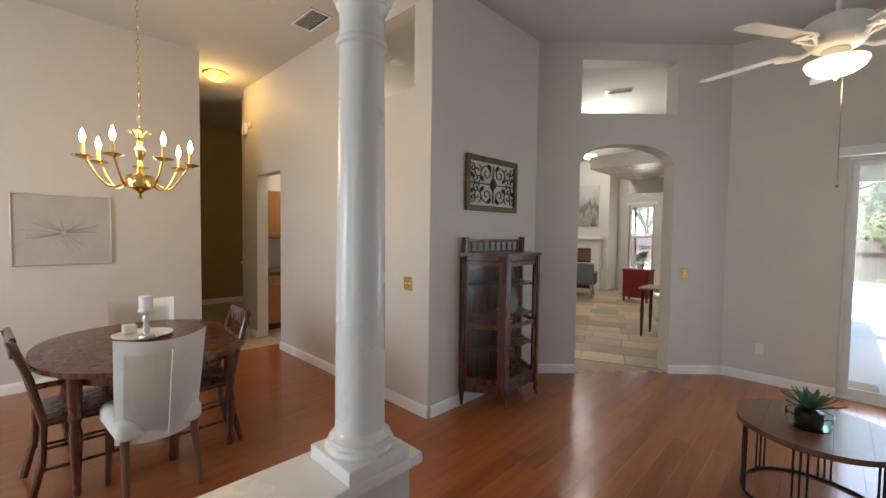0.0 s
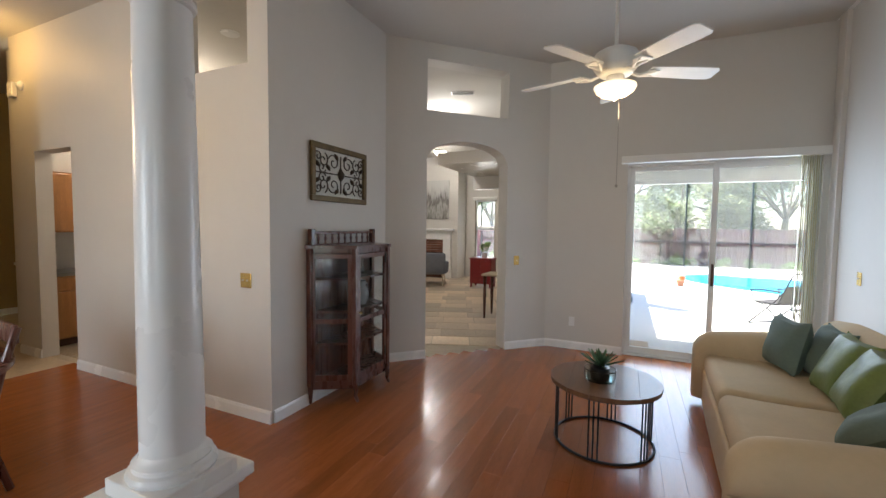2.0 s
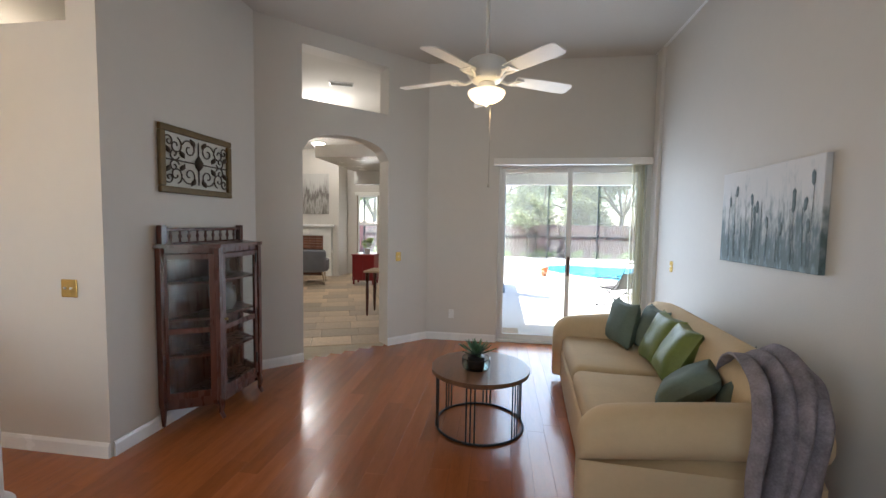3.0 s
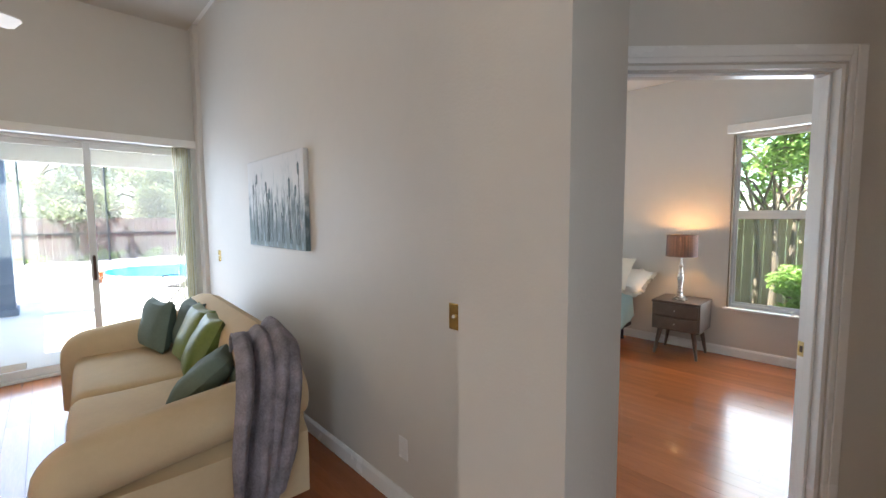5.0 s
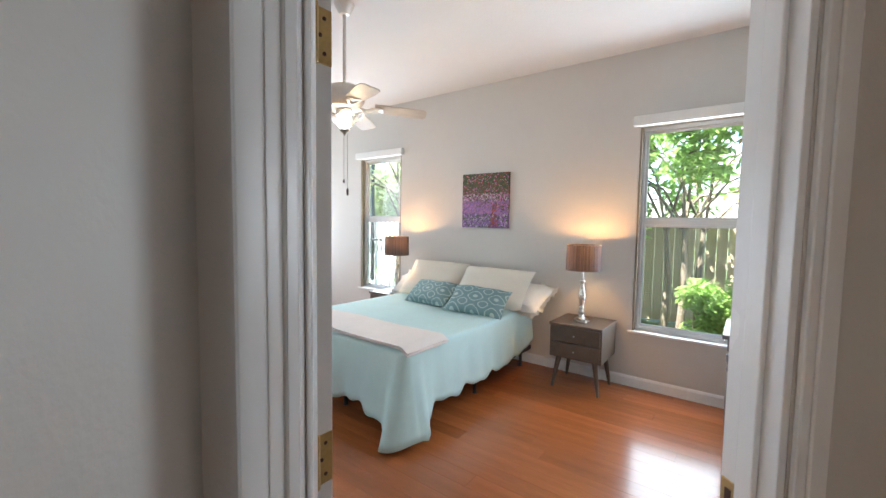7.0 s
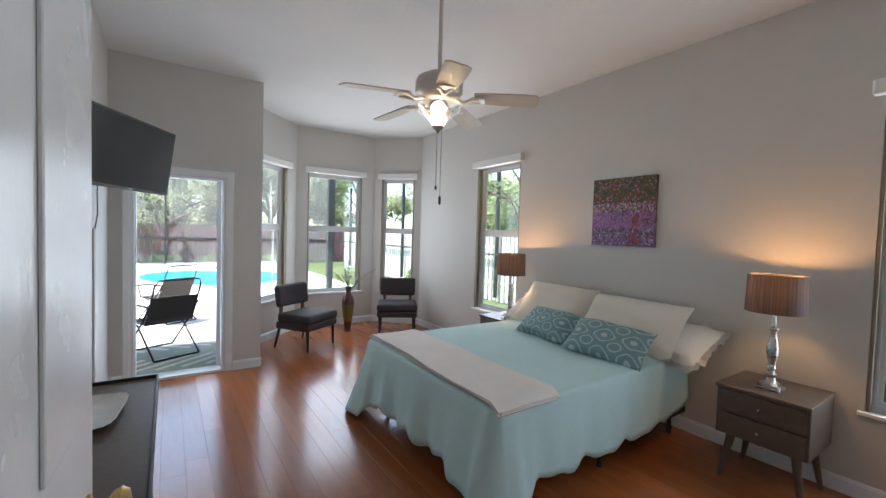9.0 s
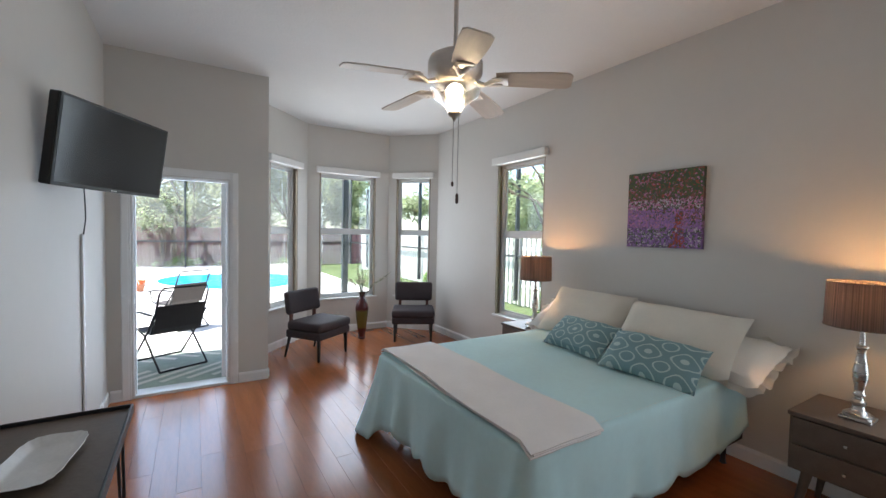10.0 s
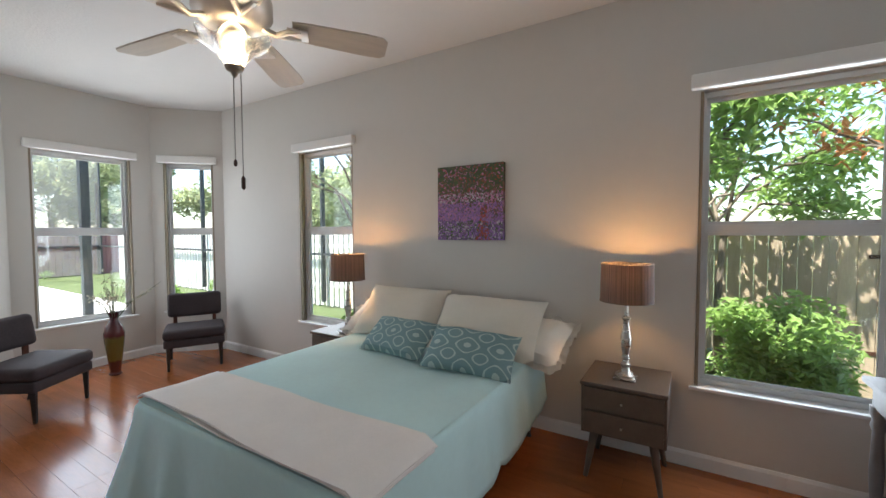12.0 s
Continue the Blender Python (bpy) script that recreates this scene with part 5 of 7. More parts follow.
def wood_chair(at, rz):
    c = thing("dining_chair", at, "dark mahogany dining chair with a ladder back", "chair", "wooden dining chairs", rz)
    part("seat", soft_box(-0.22, 0.22, -0.21, 0.21, 0.435, 0.465, 0.012, 2, 0.0), DARKW, c)
    for s in (-0.19, 0.19):
        part("front_leg", lathe([(0.014, 0), (0.020, 0.05), (0.024, 0.30), (0.018, 0.34), (0.026, 0.37), (0.024, 0.435)], 14, at=(s, -0.17, 0)), DARKW, c, smooth=True)
        part("back_post", tube([(s, 0.25, 0.01), (s, 0.20, 0.22), (s, 0.19, 0.45), (s, 0.24, 0.70), (s, 0.31, 0.93)], 0.019, 8), DARKW, c, smooth=True)
        part("armrest", tube([(s * 1.02, 0.22, 0.66), (s * 1.18, 0.05, 0.665), (s * 1.2, -0.12, 0.645), (s * 1.12, -0.16, 0.60), (s * 1.05, -0.15, 0.44)], 0.016, 8), DARKW, c, smooth=True)
        for z in (0.16, 0.28):
            part("side_stretcher", tube([(s, -0.17, z), (s, 0.205, z + 0.02)], 0.009, 8), DARKW, c)
    for z in (0.18, 0.30):
        part("stretcher", tube([(-0.19, -0.17, z), (0.19, -0.17, z)], 0.009, 8), DARKW, c)
    for z, y in ((0.60, 0.215), (0.72, 0.245)):
        part("back_slat", boxed(-0.18, 0.18, y - 0.008, y + 0.008, z, z + 0.05, bevel=0.006), DARKW, c)
    part("crest_rail", boxed(-0.20, 0.20, 0.285, 0.315, 0.83, 0.945, bevel=0.012), DARKW, c)
    return c


wood_chair((-2.70, 1.47, 0), 184)
wood_chair((-2.66, 2.08, 0), -4)
CREAM = material("cream_upholstery", (0.66, 0.65, 0.60), 0.85, vary=0.05, scale=9, bump=0.1, bump_scale=160)
PALEW = material("brown_wood_leg", (0.13, 0.06, 0.03), 0.4, vary=0.2, scale=6)


def parson_chair(at, rz):
    c = thing("upholstered_chair", at, "cream upholstered dining chair with brown wooden legs", "chair", "upholstered dining chairs", rz)
    part("seat", soft_box(-0.215, 0.215, -0.16, 0.25, 0.37, 0.50, 0.05), CREAM, c, smooth=True)
    bm = bmesh.new()
    rows = []
    for j in range(9):
        t = j / 8
        z = 0.345 + 0.585 * t
        row = []
        for i in range(13):
            u = i / 12 * 2 - 1
            curve = 0.10 * (1 - u * u)
            row.append(bm.verts.new(((0.205 + 0.02 * t) * u, 0.16 + curve + 0.10 * t, z - 0.03 * t * (1 - u * u) * 0 + 0.02 * t * u * u)))
        rows.append(row)
    for ra, rb in zip(rows, rows[1:]):
        for i in range(12):
            bm.faces.new((ra[i], ra[i + 1], rb[i + 1], rb[i]))
    bmesh.ops.solidify(bm, geom=bm.faces[:], thickness=0.065)
    bmesh.ops.recalc_face_normals(bm, faces=bm.faces[:])
    bmesh.ops.bevel(bm, geom=[e for e in bm.edges if e.is_boundary or e.calc_face_angle(0) > 1.0], offset=0.02, segments=3, affect="EDGES")
    part("backrest", bm, CREAM, c, smooth=True)
    part("seam", tube([(0, 0.336, 0.40), (0, 0.386, 0.69), (0, 0.424, 0.89)], 0.004, 6), CREAM, c, "stitched back seam")
    for x in (-0.17, 0.17):
        part("leg", tube([(x, -0.11, 0.39), (x * 1.06, -0.13, 0.0)], 0.022, 8, taper=0.014), PALEW, c, smooth=True)
        part("leg", tube([(x, 0.20, 0.39), (x * 1.06, 0.28, 0.0)], 0.022, 8, taper=0.014), PALEW, c, smooth=True)
    return c


parson_chair((-2.34, 1.75, 0), -85)
parson_chair((-3.27, 1.89, 0), 84)
SILVER = material("mottled_silver", (0.74, 0.73, 0.70), 0.36, metal=0.9, vary=0.15, scale=12, bump=0.1)
tray = thing("centrepiece_tray", (-2.98, 1.83, 0.751), "white tray on the dining table", "tray")
part("tray_body", lathe([(0.10, 0), (0.17, 0.008), (0.185, 0.022), (0.178, 0.022), (0.16, 0.012), (0.02, 0.008)], 32), WHITE, tray, smooth=True)
cand = thing("candle_holder", (-2.87, 1.83, 0.765), "silver candle holder with a white pillar candle", "candle")
part("holder", lathe([(0.055, 0), (0.05, 0.015), (0.018, 0.03), (0.024, 0.07), (0.014, 0.10), (0.026, 0.13), (0.016, 0.16), (0.05, 0.185), (0.05, 0.195)], 20), SILVER, cand, smooth=True)
part("wax", lathe([(0.042, 0.195), (0.042, 0.29), (0.036, 0.295)], 20), WHITE, cand, smooth=True)
nap = thing("napkin", (-3.05, 1.76, 0.775), "folded grey linen napkin", "napkin")
part("cloth", boxed(-0.05, 0.05, -0.04, 0.04, 0, 0.06, bevel=0.01), LINEN, nap)

dart = new("line_drawing")
dart.matrix_world = pose(-4.748, 1.51, 1.51, 0, 0, 90)
tagged(dart, "pale framed abstract print with fine radiating lines", "wall art")
SILVF = material("thin_silver_frame", (0.50, 0.48, 0.45), 0.35, metal=0.7, vary=0.1)
PAPER = material("warm_grey_print", (0.46, 0.43, 0.40), 0.8, vary=0.08, scale=5)
INK = material("graphite_line", (0.20, 0.19, 0.18), 0.8)
frame_bars(dart, 0.72, 0.68, 0.012, 0.02, SILVF)
part("print", boxed(-0.348, 0.348, -0.008, -0.001, -0.328, 0.328), PAPER, dart)
r = random.Random(17)
for i in range(46):
    a, L = r.uniform(0, 6.28), r.uniform(0.10, 0.30)
    part("drawn_line", tube([(0.02 * math.cos(a), -0.0085, -0.03 + 0.02 * math.sin(a)), (L * math.cos(a), -0.0085, -0.03 + 0.6 * L * math.sin(a))], 0.0012, 4), INK, dart)

# chandelier
ch = thing("chandelier", (-2.685, 1.78, 1.83), "polished brass chandelier with seven lit candle bulbs", "chandelier")
FLAME = glowing("candle_bulb", (1.0, 0.66, 0.28), 40.0)
WAXC = material("ivory_candle_sleeve", (0.72, 0.52, 0.26), 0.6, vary=0.05)
part("stem", lathe([(0.004, -0.10), (0.012, -0.085), (0.004, -0.07), (0.02, -0.05), (0.075, -0.025), (0.086, 0.02), (0.076, 0.055), (0.02, 0.07), (0.026, 0.11), (0.012, 0.15), (0.03, 0.19), (0.034, 0.22), (0.014, 0.25), (0.022, 0.29), (0.010, 0.33), (0.018, 0.35), (0.004, 0.37)], 28), BRASS, ch, smooth=True)
for i in range(8):
    a = 2 * math.pi * i / 8
    part("crown_petal", tube([(0.012 * math.cos(a), 0.012 * math.sin(a), 0.30), (0.05 * math.cos(a), 0.05 * math.sin(a), 0.345), (0.062 * math.cos(a), 0.062 * math.sin(a), 0.335)], 0.005, 6), BRASS, ch, smooth=True)
for i in range(7):
    a = 2 * math.pi * (i + 0.3) / 7
    ca, sa = math.cos(a), math.sin(a)
    pts = []
    for q in range(13):
        t = q / 12
        rad = 0.05 + 0.235 * t
        z = 0.05 - 0.12 * math.sin(math.pi * min(1, t * 1.05)) * (1.0) + 0.09 * t
        pts.append((rad * ca, rad * sa, z))
    arm = part("arm", tube(pts, 0.0065, 8), BRASS, ch, smooth=True)
    ex, ey = 0.285 * ca, 0.285 * sa
    part("drip_pan", lathe([(0.006, 0.125), (0.05, 0.138), (0.054, 0.146), (0.048, 0.146), (0.008, 0.142)], 20, at=(ex, ey, 0)), BRASS, ch, smooth=True)
    part("candle_sleeve", lathe([(0.011, 0.142), (0.011, 0.225)], 12, at=(ex, ey, 0)), WAXC, ch, smooth=True)
    part("bulb", lathe([(0.006, 0.225), (0.015, 0.25), (0.014, 0.27), (0.006, 0.295), (0.001, 0.31)], 12, at=(ex, ey, 0)), FLAME, ch, "lit candle bulb", smooth=True)
for i in range(39):
    link = tube([(0.009 * math.cos(q), 0, 0.021 * math.sin(q)) for q in [2 * math.pi * k / 10 for k in range(11)]], 0.0024, 5)
    part("chain_link", link, BRASS, ch).matrix_local = pose(0, 0, 0.385 + i * 0.0355, 0, 0, 90 * (i % 2))
part("ceiling_canopy", lathe([(0.008, 1.73), (0.06, 1.75), (0.065, 1.768)], 24), BRASS, ch, smooth=True)
lamp("chandelier_light", "POINT", (-2.685, 1.78, 2.12), 15, (1.0, 0.68, 0.38), 0.25)

# ceiling fixtures on the dining and kitchen side
AMBER = glowing("amber_glass_bowl", (1.0, 0.58, 0.10), 1.1)
fx = thing("flush_ceiling_light", (-5.35, 3.05, H1), "lit amber glass flush ceiling light", "ceiling light")
part("pan", lathe([(0.15, -0.02), (0.16, -0.012), (0.16, 0)], 30), BRASS, fx, smooth=True)
part("bowl", lathe([(0.003, -0.105), (0.07, -0.092), (0.115, -0.064), (0.142, -0.02)], 30), AMBER, fx, "lit amber glass", smooth=True)
lamp("flush_light", "POINT", (-5.35, 3.02, H1 - 0.22), 9, (1.0, 0.62, 0.24), 0.12)
VENT_SHADE = material("vent_gap_shade", (0.03, 0.03, 0.03), 0.8)


def vent(at, w, h, rz=0):
    v = thing("ceiling_vent", at, "white slatted ceiling air vent", "vent", rz=rz)
    # near-black sheet paints the shade of the hollow behind the slats
    part("backing", boxed(-w / 2, w / 2, -h / 2, h / 2, -0.004, -0.001), VENT_SHADE, v)
    for r_ in ((-w / 2, w / 2, h / 2 - 0.02, h / 2), (-w / 2, w / 2, -h / 2, -h / 2 + 0.02), (-w / 2, -w / 2 + 0.02, -h / 2 + 0.02, h / 2 - 0.02), (w / 2 - 0.02, w / 2, -h / 2 + 0.02, h / 2 - 0.02)):
        part("frame_bar", boxed(r_[0], r_[1], r_[2], r_[3], -0.012, -0.004, bevel=0.002), TRIM, v)
    n = int((h - 0.05) / 0.022)
    for i in range(n):
        part("slat", boxed(-w / 2 + 0.02, w / 2 - 0.02, -0.007, 0.007, -0.001, 0.001), TRIM, v).matrix_local = pose(0, -h / 2 + 0.034 + i * 0.022, -0.009, 35, 0, 0)


vent((-3.15, 3.24, H1), 0.42, 0.22, 0)
vent((-1.69, 7.23, H1), 0.36, 0.16, 20)
dl = thing("downlight", (-3.3, 4.45, H1), "lit recessed ceiling downlight", "downlight")
part("rim", lathe([(0.075, -0.004), (0.095, -0.008), (0.098, 0)], 28), TRIM, dl, smooth=True)
part("lens", lathe([(0.002, -0.003), (0.074, -0.003)], 28), glowing("downlight_lens", (1.0, 0.92, 0.8), 8), dl)
lamp("kitchen_light", "POINT", (-4.9, 4.6, H1 - 0.35), 34, (1.0, 0.86, 0.68), 0.1)

# hall devices and the kitchen corner
al = thing("alarm_siren", (-5.62, 3.528, 3.0), "white wall alarm box with a round sounder", "alarm")
part("case", boxed(-0.06, 0.06, -0.045, 0, -0.08, 0.08, bevel=0.008), TRIM, al)
part("sounder", lathe([(0.05, 0), (0.05, 0.02), (0.02, 0.045)], 20), TRIM, al).matrix_local = pose(0.17, 0, 0.03, 90, 0, 0)
OAK = material("honey_oak_cabinet", (0.36, 0.16, 0.05), 0.4, vary=0.25, scale=4, stretch=(5, 5, 0.8), grain=0.2)
kc = thing("kitchen_base_cabinet", (-5.55, 4.35, 0), "honey oak kitchen base cabinet", "cabinet", rz=90)
part("body", boxed(-0.6, 0.5, 0, 0.6, 0.1, 0.87), OAK, kc)
part("plinth", boxed(-0.6, 0.5, 0.06, 0.6, 0, 0.1), JOINT, kc)
for x0 in (-0.58, -0.03):
    part("drawer_front", boxed(x0, x0 + 0.52, -0.02, 0, 0.70, 0.85, bevel=0.006), OAK, kc)
    part("door", boxed(x0, x0 + 0.52, -0.02, 0, 0.12, 0.68, bevel=0.006), OAK, kc)
wt = thing("worktop", (-5.55, 4.35, 0.87), "dark grey kitchen worktop slab", "worktop", rz=90)
part("slab", boxed(-0.6, 0.5, -0.03, 0.6, 0, 0.04, bevel=0.006), material("grey_laminate", (0.12, 0.12, 0.11), 0.4, vary=0.2, scale=30), wt)
ku = thing("kitchen_wall_cabinet", (-5.83, 4.35, 1.40), "honey oak kitchen wall cabinet", "cabinet", rz=90)
part("body", boxed(-0.6, 0.5, 0, 0.32, 0, 0.76), OAK, ku)
for x0 in (-0.58, -0.03):
    part("door", boxed(x0, x0 + 0.52, -0.02, 0, 0.02, 0.74, bevel=0.006), OAK, ku)
tagged(part("kitchen_back_wall", boxed(-6.25, -6.15, 3.69, 5.5, 0, H1), PAINT), "greige kitchen wall", "wall", kind="structure")
kb = thing("utensil_crock", (-5.75, 4.20, 0.91), "white utensil crock with dark utensils", "crock")
part("crock", lathe([(0.06, 0), (0.07, 0.16), (0.062, 0.16)], 20), WHITE, kb, smooth=True)
for i in range(5):
    part("utensil", tube([(0.01 * i - 0.02, 0, 0.1), (0.03 * i - 0.06, 0.01, 0.30)], 0.008), JOINT, kb)
hl = thing("foyer_ledge", (-6.6, 4.0, 0), "low white wall with a ledge in the foyer", "half wall")
part("body", boxed(-0.5, 0.1, 0, 0.14, 0, 0.92), PAINT, hl)
part("cap", boxed(-0.52, 0.14, -0.03, 0.17, 0.92, 0.96, bevel=0.005), TRIM, hl)

# ---- family room through the arch ----
fpw = part("wall_chimney_breast", boxed(-6.6, -3.85, 12.35, 12.99, 0, H1), PAINT)
tagged(fpw, "pale chimney breast of the family room", "wall", kind="structure")
fpl = thing("fireplace", (-4.75, 12.35, 0), "white mantelpiece round a brick-lined fireplace", "fireplace")
BRICK = material("red_brown_firebrick", (0.26, 0.12, 0.08), 0.85, vary=0.3, scale=9, per_object=0.2, bump=0.3)
part("mantel_shelf", boxed(-0.95, 0.82, -0.20, 0, 1.40, 1.47, bevel=0.01), TRIM, fpl)
part("frieze", boxed(-0.85, 0.72, -0.12, 0, 1.15, 1.40, bevel=0.006), TRIM, fpl)
for x in (-0.85, 0.48):
    part("pilaster", boxed(x, x + 0.24, -0.12, 0, 0, 1.15, bevel=0.006), TRIM, fpl)
for j in range(5):
    for i in range(5):
        part("brick", boxed(-0.60 + i * 0.216 + (0.0 if j % 2 else 0.0), -0.60 + i * 0.216 + 0.208, -0.05, 0, 1.145 - (j + 1) * 0.075, 1.145 - j * 0.075 - 0.008, bevel=0.003, seg=1), BRICK, fpl)
part("firebox", boxed(-0.60, 0.47, -0.03, -0.001, 0.0, 0.77), JOINT, fpl, "black firebox")
fam = new("grey_canvas")
fam.matrix_world = pose(-4.55, 12.345, 2.32)
tagged(fam, "tall grey abstract canvas over the mantelpiece", "painting")
part("canvas", boxed(-0.42, 0.42, -0.035, 0, -0.56, 0.58, bevel=0.004), canvas_material("grey_canvas_paint", [(0.05, 0.045, 0.04), (0.18, 0.17, 0.15)], [(0.40, 0.39, 0.37), (0.12, 0.11, 0.10)], [(0.42, 0.41, 0.40), (0.5, 0.5, 0.48)], 2.2, 5, (4, 1, 0.5)), fam)
REDP = material("red_lacquer", (0.22, 0.012, 0.014), 0.35, vary=0.12, scale=4)
rc = thing("red_cabinet", (-2.62, 11.15, 0), "small red lacquered cabinet", "cabinet")
part("body", boxed(-0.30, 0.26, -0.2, 0.2, 0.10, 0.72, bevel=0.005), REDP, rc)
part("top", boxed(-0.32, 0.28, -0.22, 0.22, 0.72, 0.75, bevel=0.005), REDP, rc)
for x in (-0.27, 0.23):
    for y in (-0.17, 0.17):
        part("leg", boxed(x - 0.02, x + 0.02, y - 0.02, y + 0.02, 0, 0.10), REDP, rc)
for x0, x1 in ((-0.28, -0.025), (-0.015, 0.24)):
    part("door", boxed(x0, x1, -0.215, -0.2, 0.13, 0.70, bevel=0.004), REDP, rc)
pl = thing("house_plant", (-2.60, 11.15, 0.75), "small leafy plant in a white pot", "potted plant")
part("pot", lathe([(0.06, 0), (0.08, 0.13), (0.07, 0.13)], 18), WHITE, pl)
me = leaves([(0, 0, 0.26, 0.14), (0.05, 0.02, 0.34, 0.1)], 160, 0.05, 8)
me.materials.append(LEAF)
new("foliage", me).parent = pl
GREYF = material("slate_grey_fabric", (0.17, 0.18, 0.21), 0.85, vary=0.1, scale=9, bump=0.1)
ac = thing("armchair", (-3.95, 10.9, 0), "slate grey upholstered armchair with splayed wooden legs", "armchair", rz=200)
part("seat", soft_box(-0.32, 0.32, -0.32, 0.30, 0.30, 0.46, 0.06), GREYF, ac, smooth=True)
part("backrest", soft_box(-0.36, 0.36, 0.24, 0.38, 0.32, 0.86, 0.06), GREYF, ac, smooth=True)
for s in (-1, 1):
    part("armrest", soft_box(s * 0.34 - 0.06, s * 0.34 + 0.06, -0.30, 0.28, 0.32, 0.62, 0.05), GREYF, ac, smooth=True)
    for y in (-0.26, 0.26):
        part("leg", tube([(s * 0.27, y, 0.31), (s * 0.32, y * 1.15, 0)], 0.02, 8, taper=0.012), TANWOOD, ac)
st = thing("side_table", (-1.25, 7.95, 0), "small table with a pale top and dark turned legs", "table")
part("top", boxed(-0.25, 0.30, -0.25, 0.25, 0.72, 0.75, bevel=0.006), TANWOOD, st)
for x in (-0.2, 0.25):
    for y in (-0.2, 0.2):
        part("leg", lathe([(0.014, 0), (0.02, 0.1), (0.028, 0.4), (0.02, 0.55), (0.03, 0.6), (0.03, 0.72)], 14, at=(x, y, 0)), DARKW, st, smooth=True)
fl2 = thing("flush_ceiling_light", (-4.1, 11.6, H1), "white round flush ceiling light, lit", "ceiling light")
part("dome", lathe([(0.003, -0.10), (0.10, -0.08), (0.16, -0.02), (0.17, 0)], 28), glowing("white_dome", (1, 0.95, 0.88), 6), fl2, smooth=True)
lamp("family_light", "POINT", (-4.0, 10.4, 3.2), 42, (1.0, 0.93, 0.84), 0.2)
# added fill near the arch; no fixture hangs at this spot
lamp("family_fill", "POINT", (-2.3, 7.9, 3.2), 24, (1.0, 0.95, 0.88), 0.2)

# ---- bedroom ----
AQUA = material("aqua_cotton_coverlet", (0.54, 0.73, 0.72), 0.85, vary=0.05, scale=3, bump=0.25, bump_scale=220, stretch=(1, 1, 1))
IVORY = material("ivory_cotton", (0.70, 0.66, 0.57), 0.85, vary=0.04, scale=5, bump=0.12, bump_scale=120)
BLUSH = material("blush_white_throw", (0.80, 0.75, 0.71), 0.9, vary=0.04, scale=6, bump=0.15, bump_scale=140)
BX0, BX1, BY0, BY1, BZ = 4.40, 6.40, 3.19, 4.73, 0.63
bed = thing("bed", (0, 0, 0), "queen bed made up with an aqua coverlet", "bed")
part("mattress", soft_box(BX0 + 0.02, BX1, BY0 + 0.02, BY1 - 0.02, 0.40, BZ - 0.012, 0.05, 4, 0.0), IVORY, bed, smooth=True)
part("box_spring", soft_box(BX0 + 0.03, BX1, BY0 + 0.03, BY1 - 0.03, 0.20, 0.40, 0.02, 3, 0.0), IVORY, bed)
part("bed_rail", boxed(BX0 + 0.04, BX1, BY0 + 0.02, BY0 + 0.06, 0.16, 0.20), BLACKM, bed)
part("bed_rail", boxed(BX0 + 0.04, BX1, BY1 - 0.06, BY1 - 0.02, 0.16, 0.20), BLACKM, bed)
part("bed_rail", boxed(BX0 + 0.04, BX0 + 0.08, BY0 + 0.06, BY1 - 0.06, 0.16, 0.20), BLACKM, bed)
for x in (BX0 + 0.15, 5.4, BX1 - 0.12):
    for y in (BY0 + 0.08, (BY0 + BY1) / 2, BY1 - 0.08):
        part("leg", lathe([(0.022, 0), (0.016, 0.02), (0.016, 0.16)], 10, at=(x, y, 0)), BLACKM, bed)

# coverlet: a top sheet and a folded skirt that droops at the two foot corners
bm = bmesh.new()
R = 0.05
path_c = []
head = 6.30


def run(p0, p1, n):
    return [(p0[0] + (p1[0] - p0[0]) * i / n, p0[1] + (p1[1] - p0[1]) * i / n) for i in range(n)]


for p in run((head, BY0), (BX0 + R, BY0), 60):
    path_c.append((*p, 0, -1))
for i in range(10):
    a = math.pi / 2 * i / 10
    path_c.append((BX0 + R - R * math.sin(a), BY0 + R - R * math.cos(a), -math.sin(a), -math.cos(a)))
for p in run((BX0, BY0 + R), (BX0, BY1 - R), 50):
    path_c.append((*p, -1, 0))
for i in range(10):
    a = math.pi / 2 * i / 10
    path_c.append((BX0 + R - R * math.cos(a), BY1 - R + R * math.sin(a), -math.cos(a), math.sin(a)))
for p in run((BX0 + R, BY1), (head + 0.001, BY1), 60):
    path_c.append((*p, 0, 1))
ND = 12
grid = []
s = 0.0
for i, (x, y, nx, ny) in enumerate(path_c):
    if i:
        s += math.hypot(x - path_c[i - 1][0], y - path_c[i - 1][1])
    d1, d2 = math.hypot(x - BX0, y - BY0), math.hypot(x - BX0, y - BY1)
    near = math.exp(-(min(d1, d2) / 0.15) ** 2)
    on_side = abs(ny) > 0.9
    hem = (0.185 if on_side else 0.18) - 0.165 * near - 0.03 * near * math.sin(s * 46) + (1 - near) * 0.018 * math.sin(s * 17) + (1 - near) * 0.014 * math.sin(s * 31 + 1) + (0.10 * max(0, (x - 5.5) / 0.8) ** 2 if on_side else 0)
    col_v = []
    for j in range(ND + 1):
        t = j / ND
        z = BZ - (BZ - hem) * t
        fold = (0.022 * math.sin(s * 15 + 0.6 * math.sin(s * 4)) + 0.012 * math.sin(s * 29 + 2)) * t ** 1.3 * (0.45 if on_side else 1.0) + 0.034 * near * t ** 1.2 * math.sin(s * 46 + 0.8)
        out = 0.012 + 0.035 * t + 0.13 * near * t ** 1.2 + fold
        if j == 0:
            out, z = 0.0, BZ
        elif j == 1:
            z = BZ - 0.03
        col_v.append(bm.verts.new((x + nx * out, y + ny * out, z)))
    grid.append(col_v)
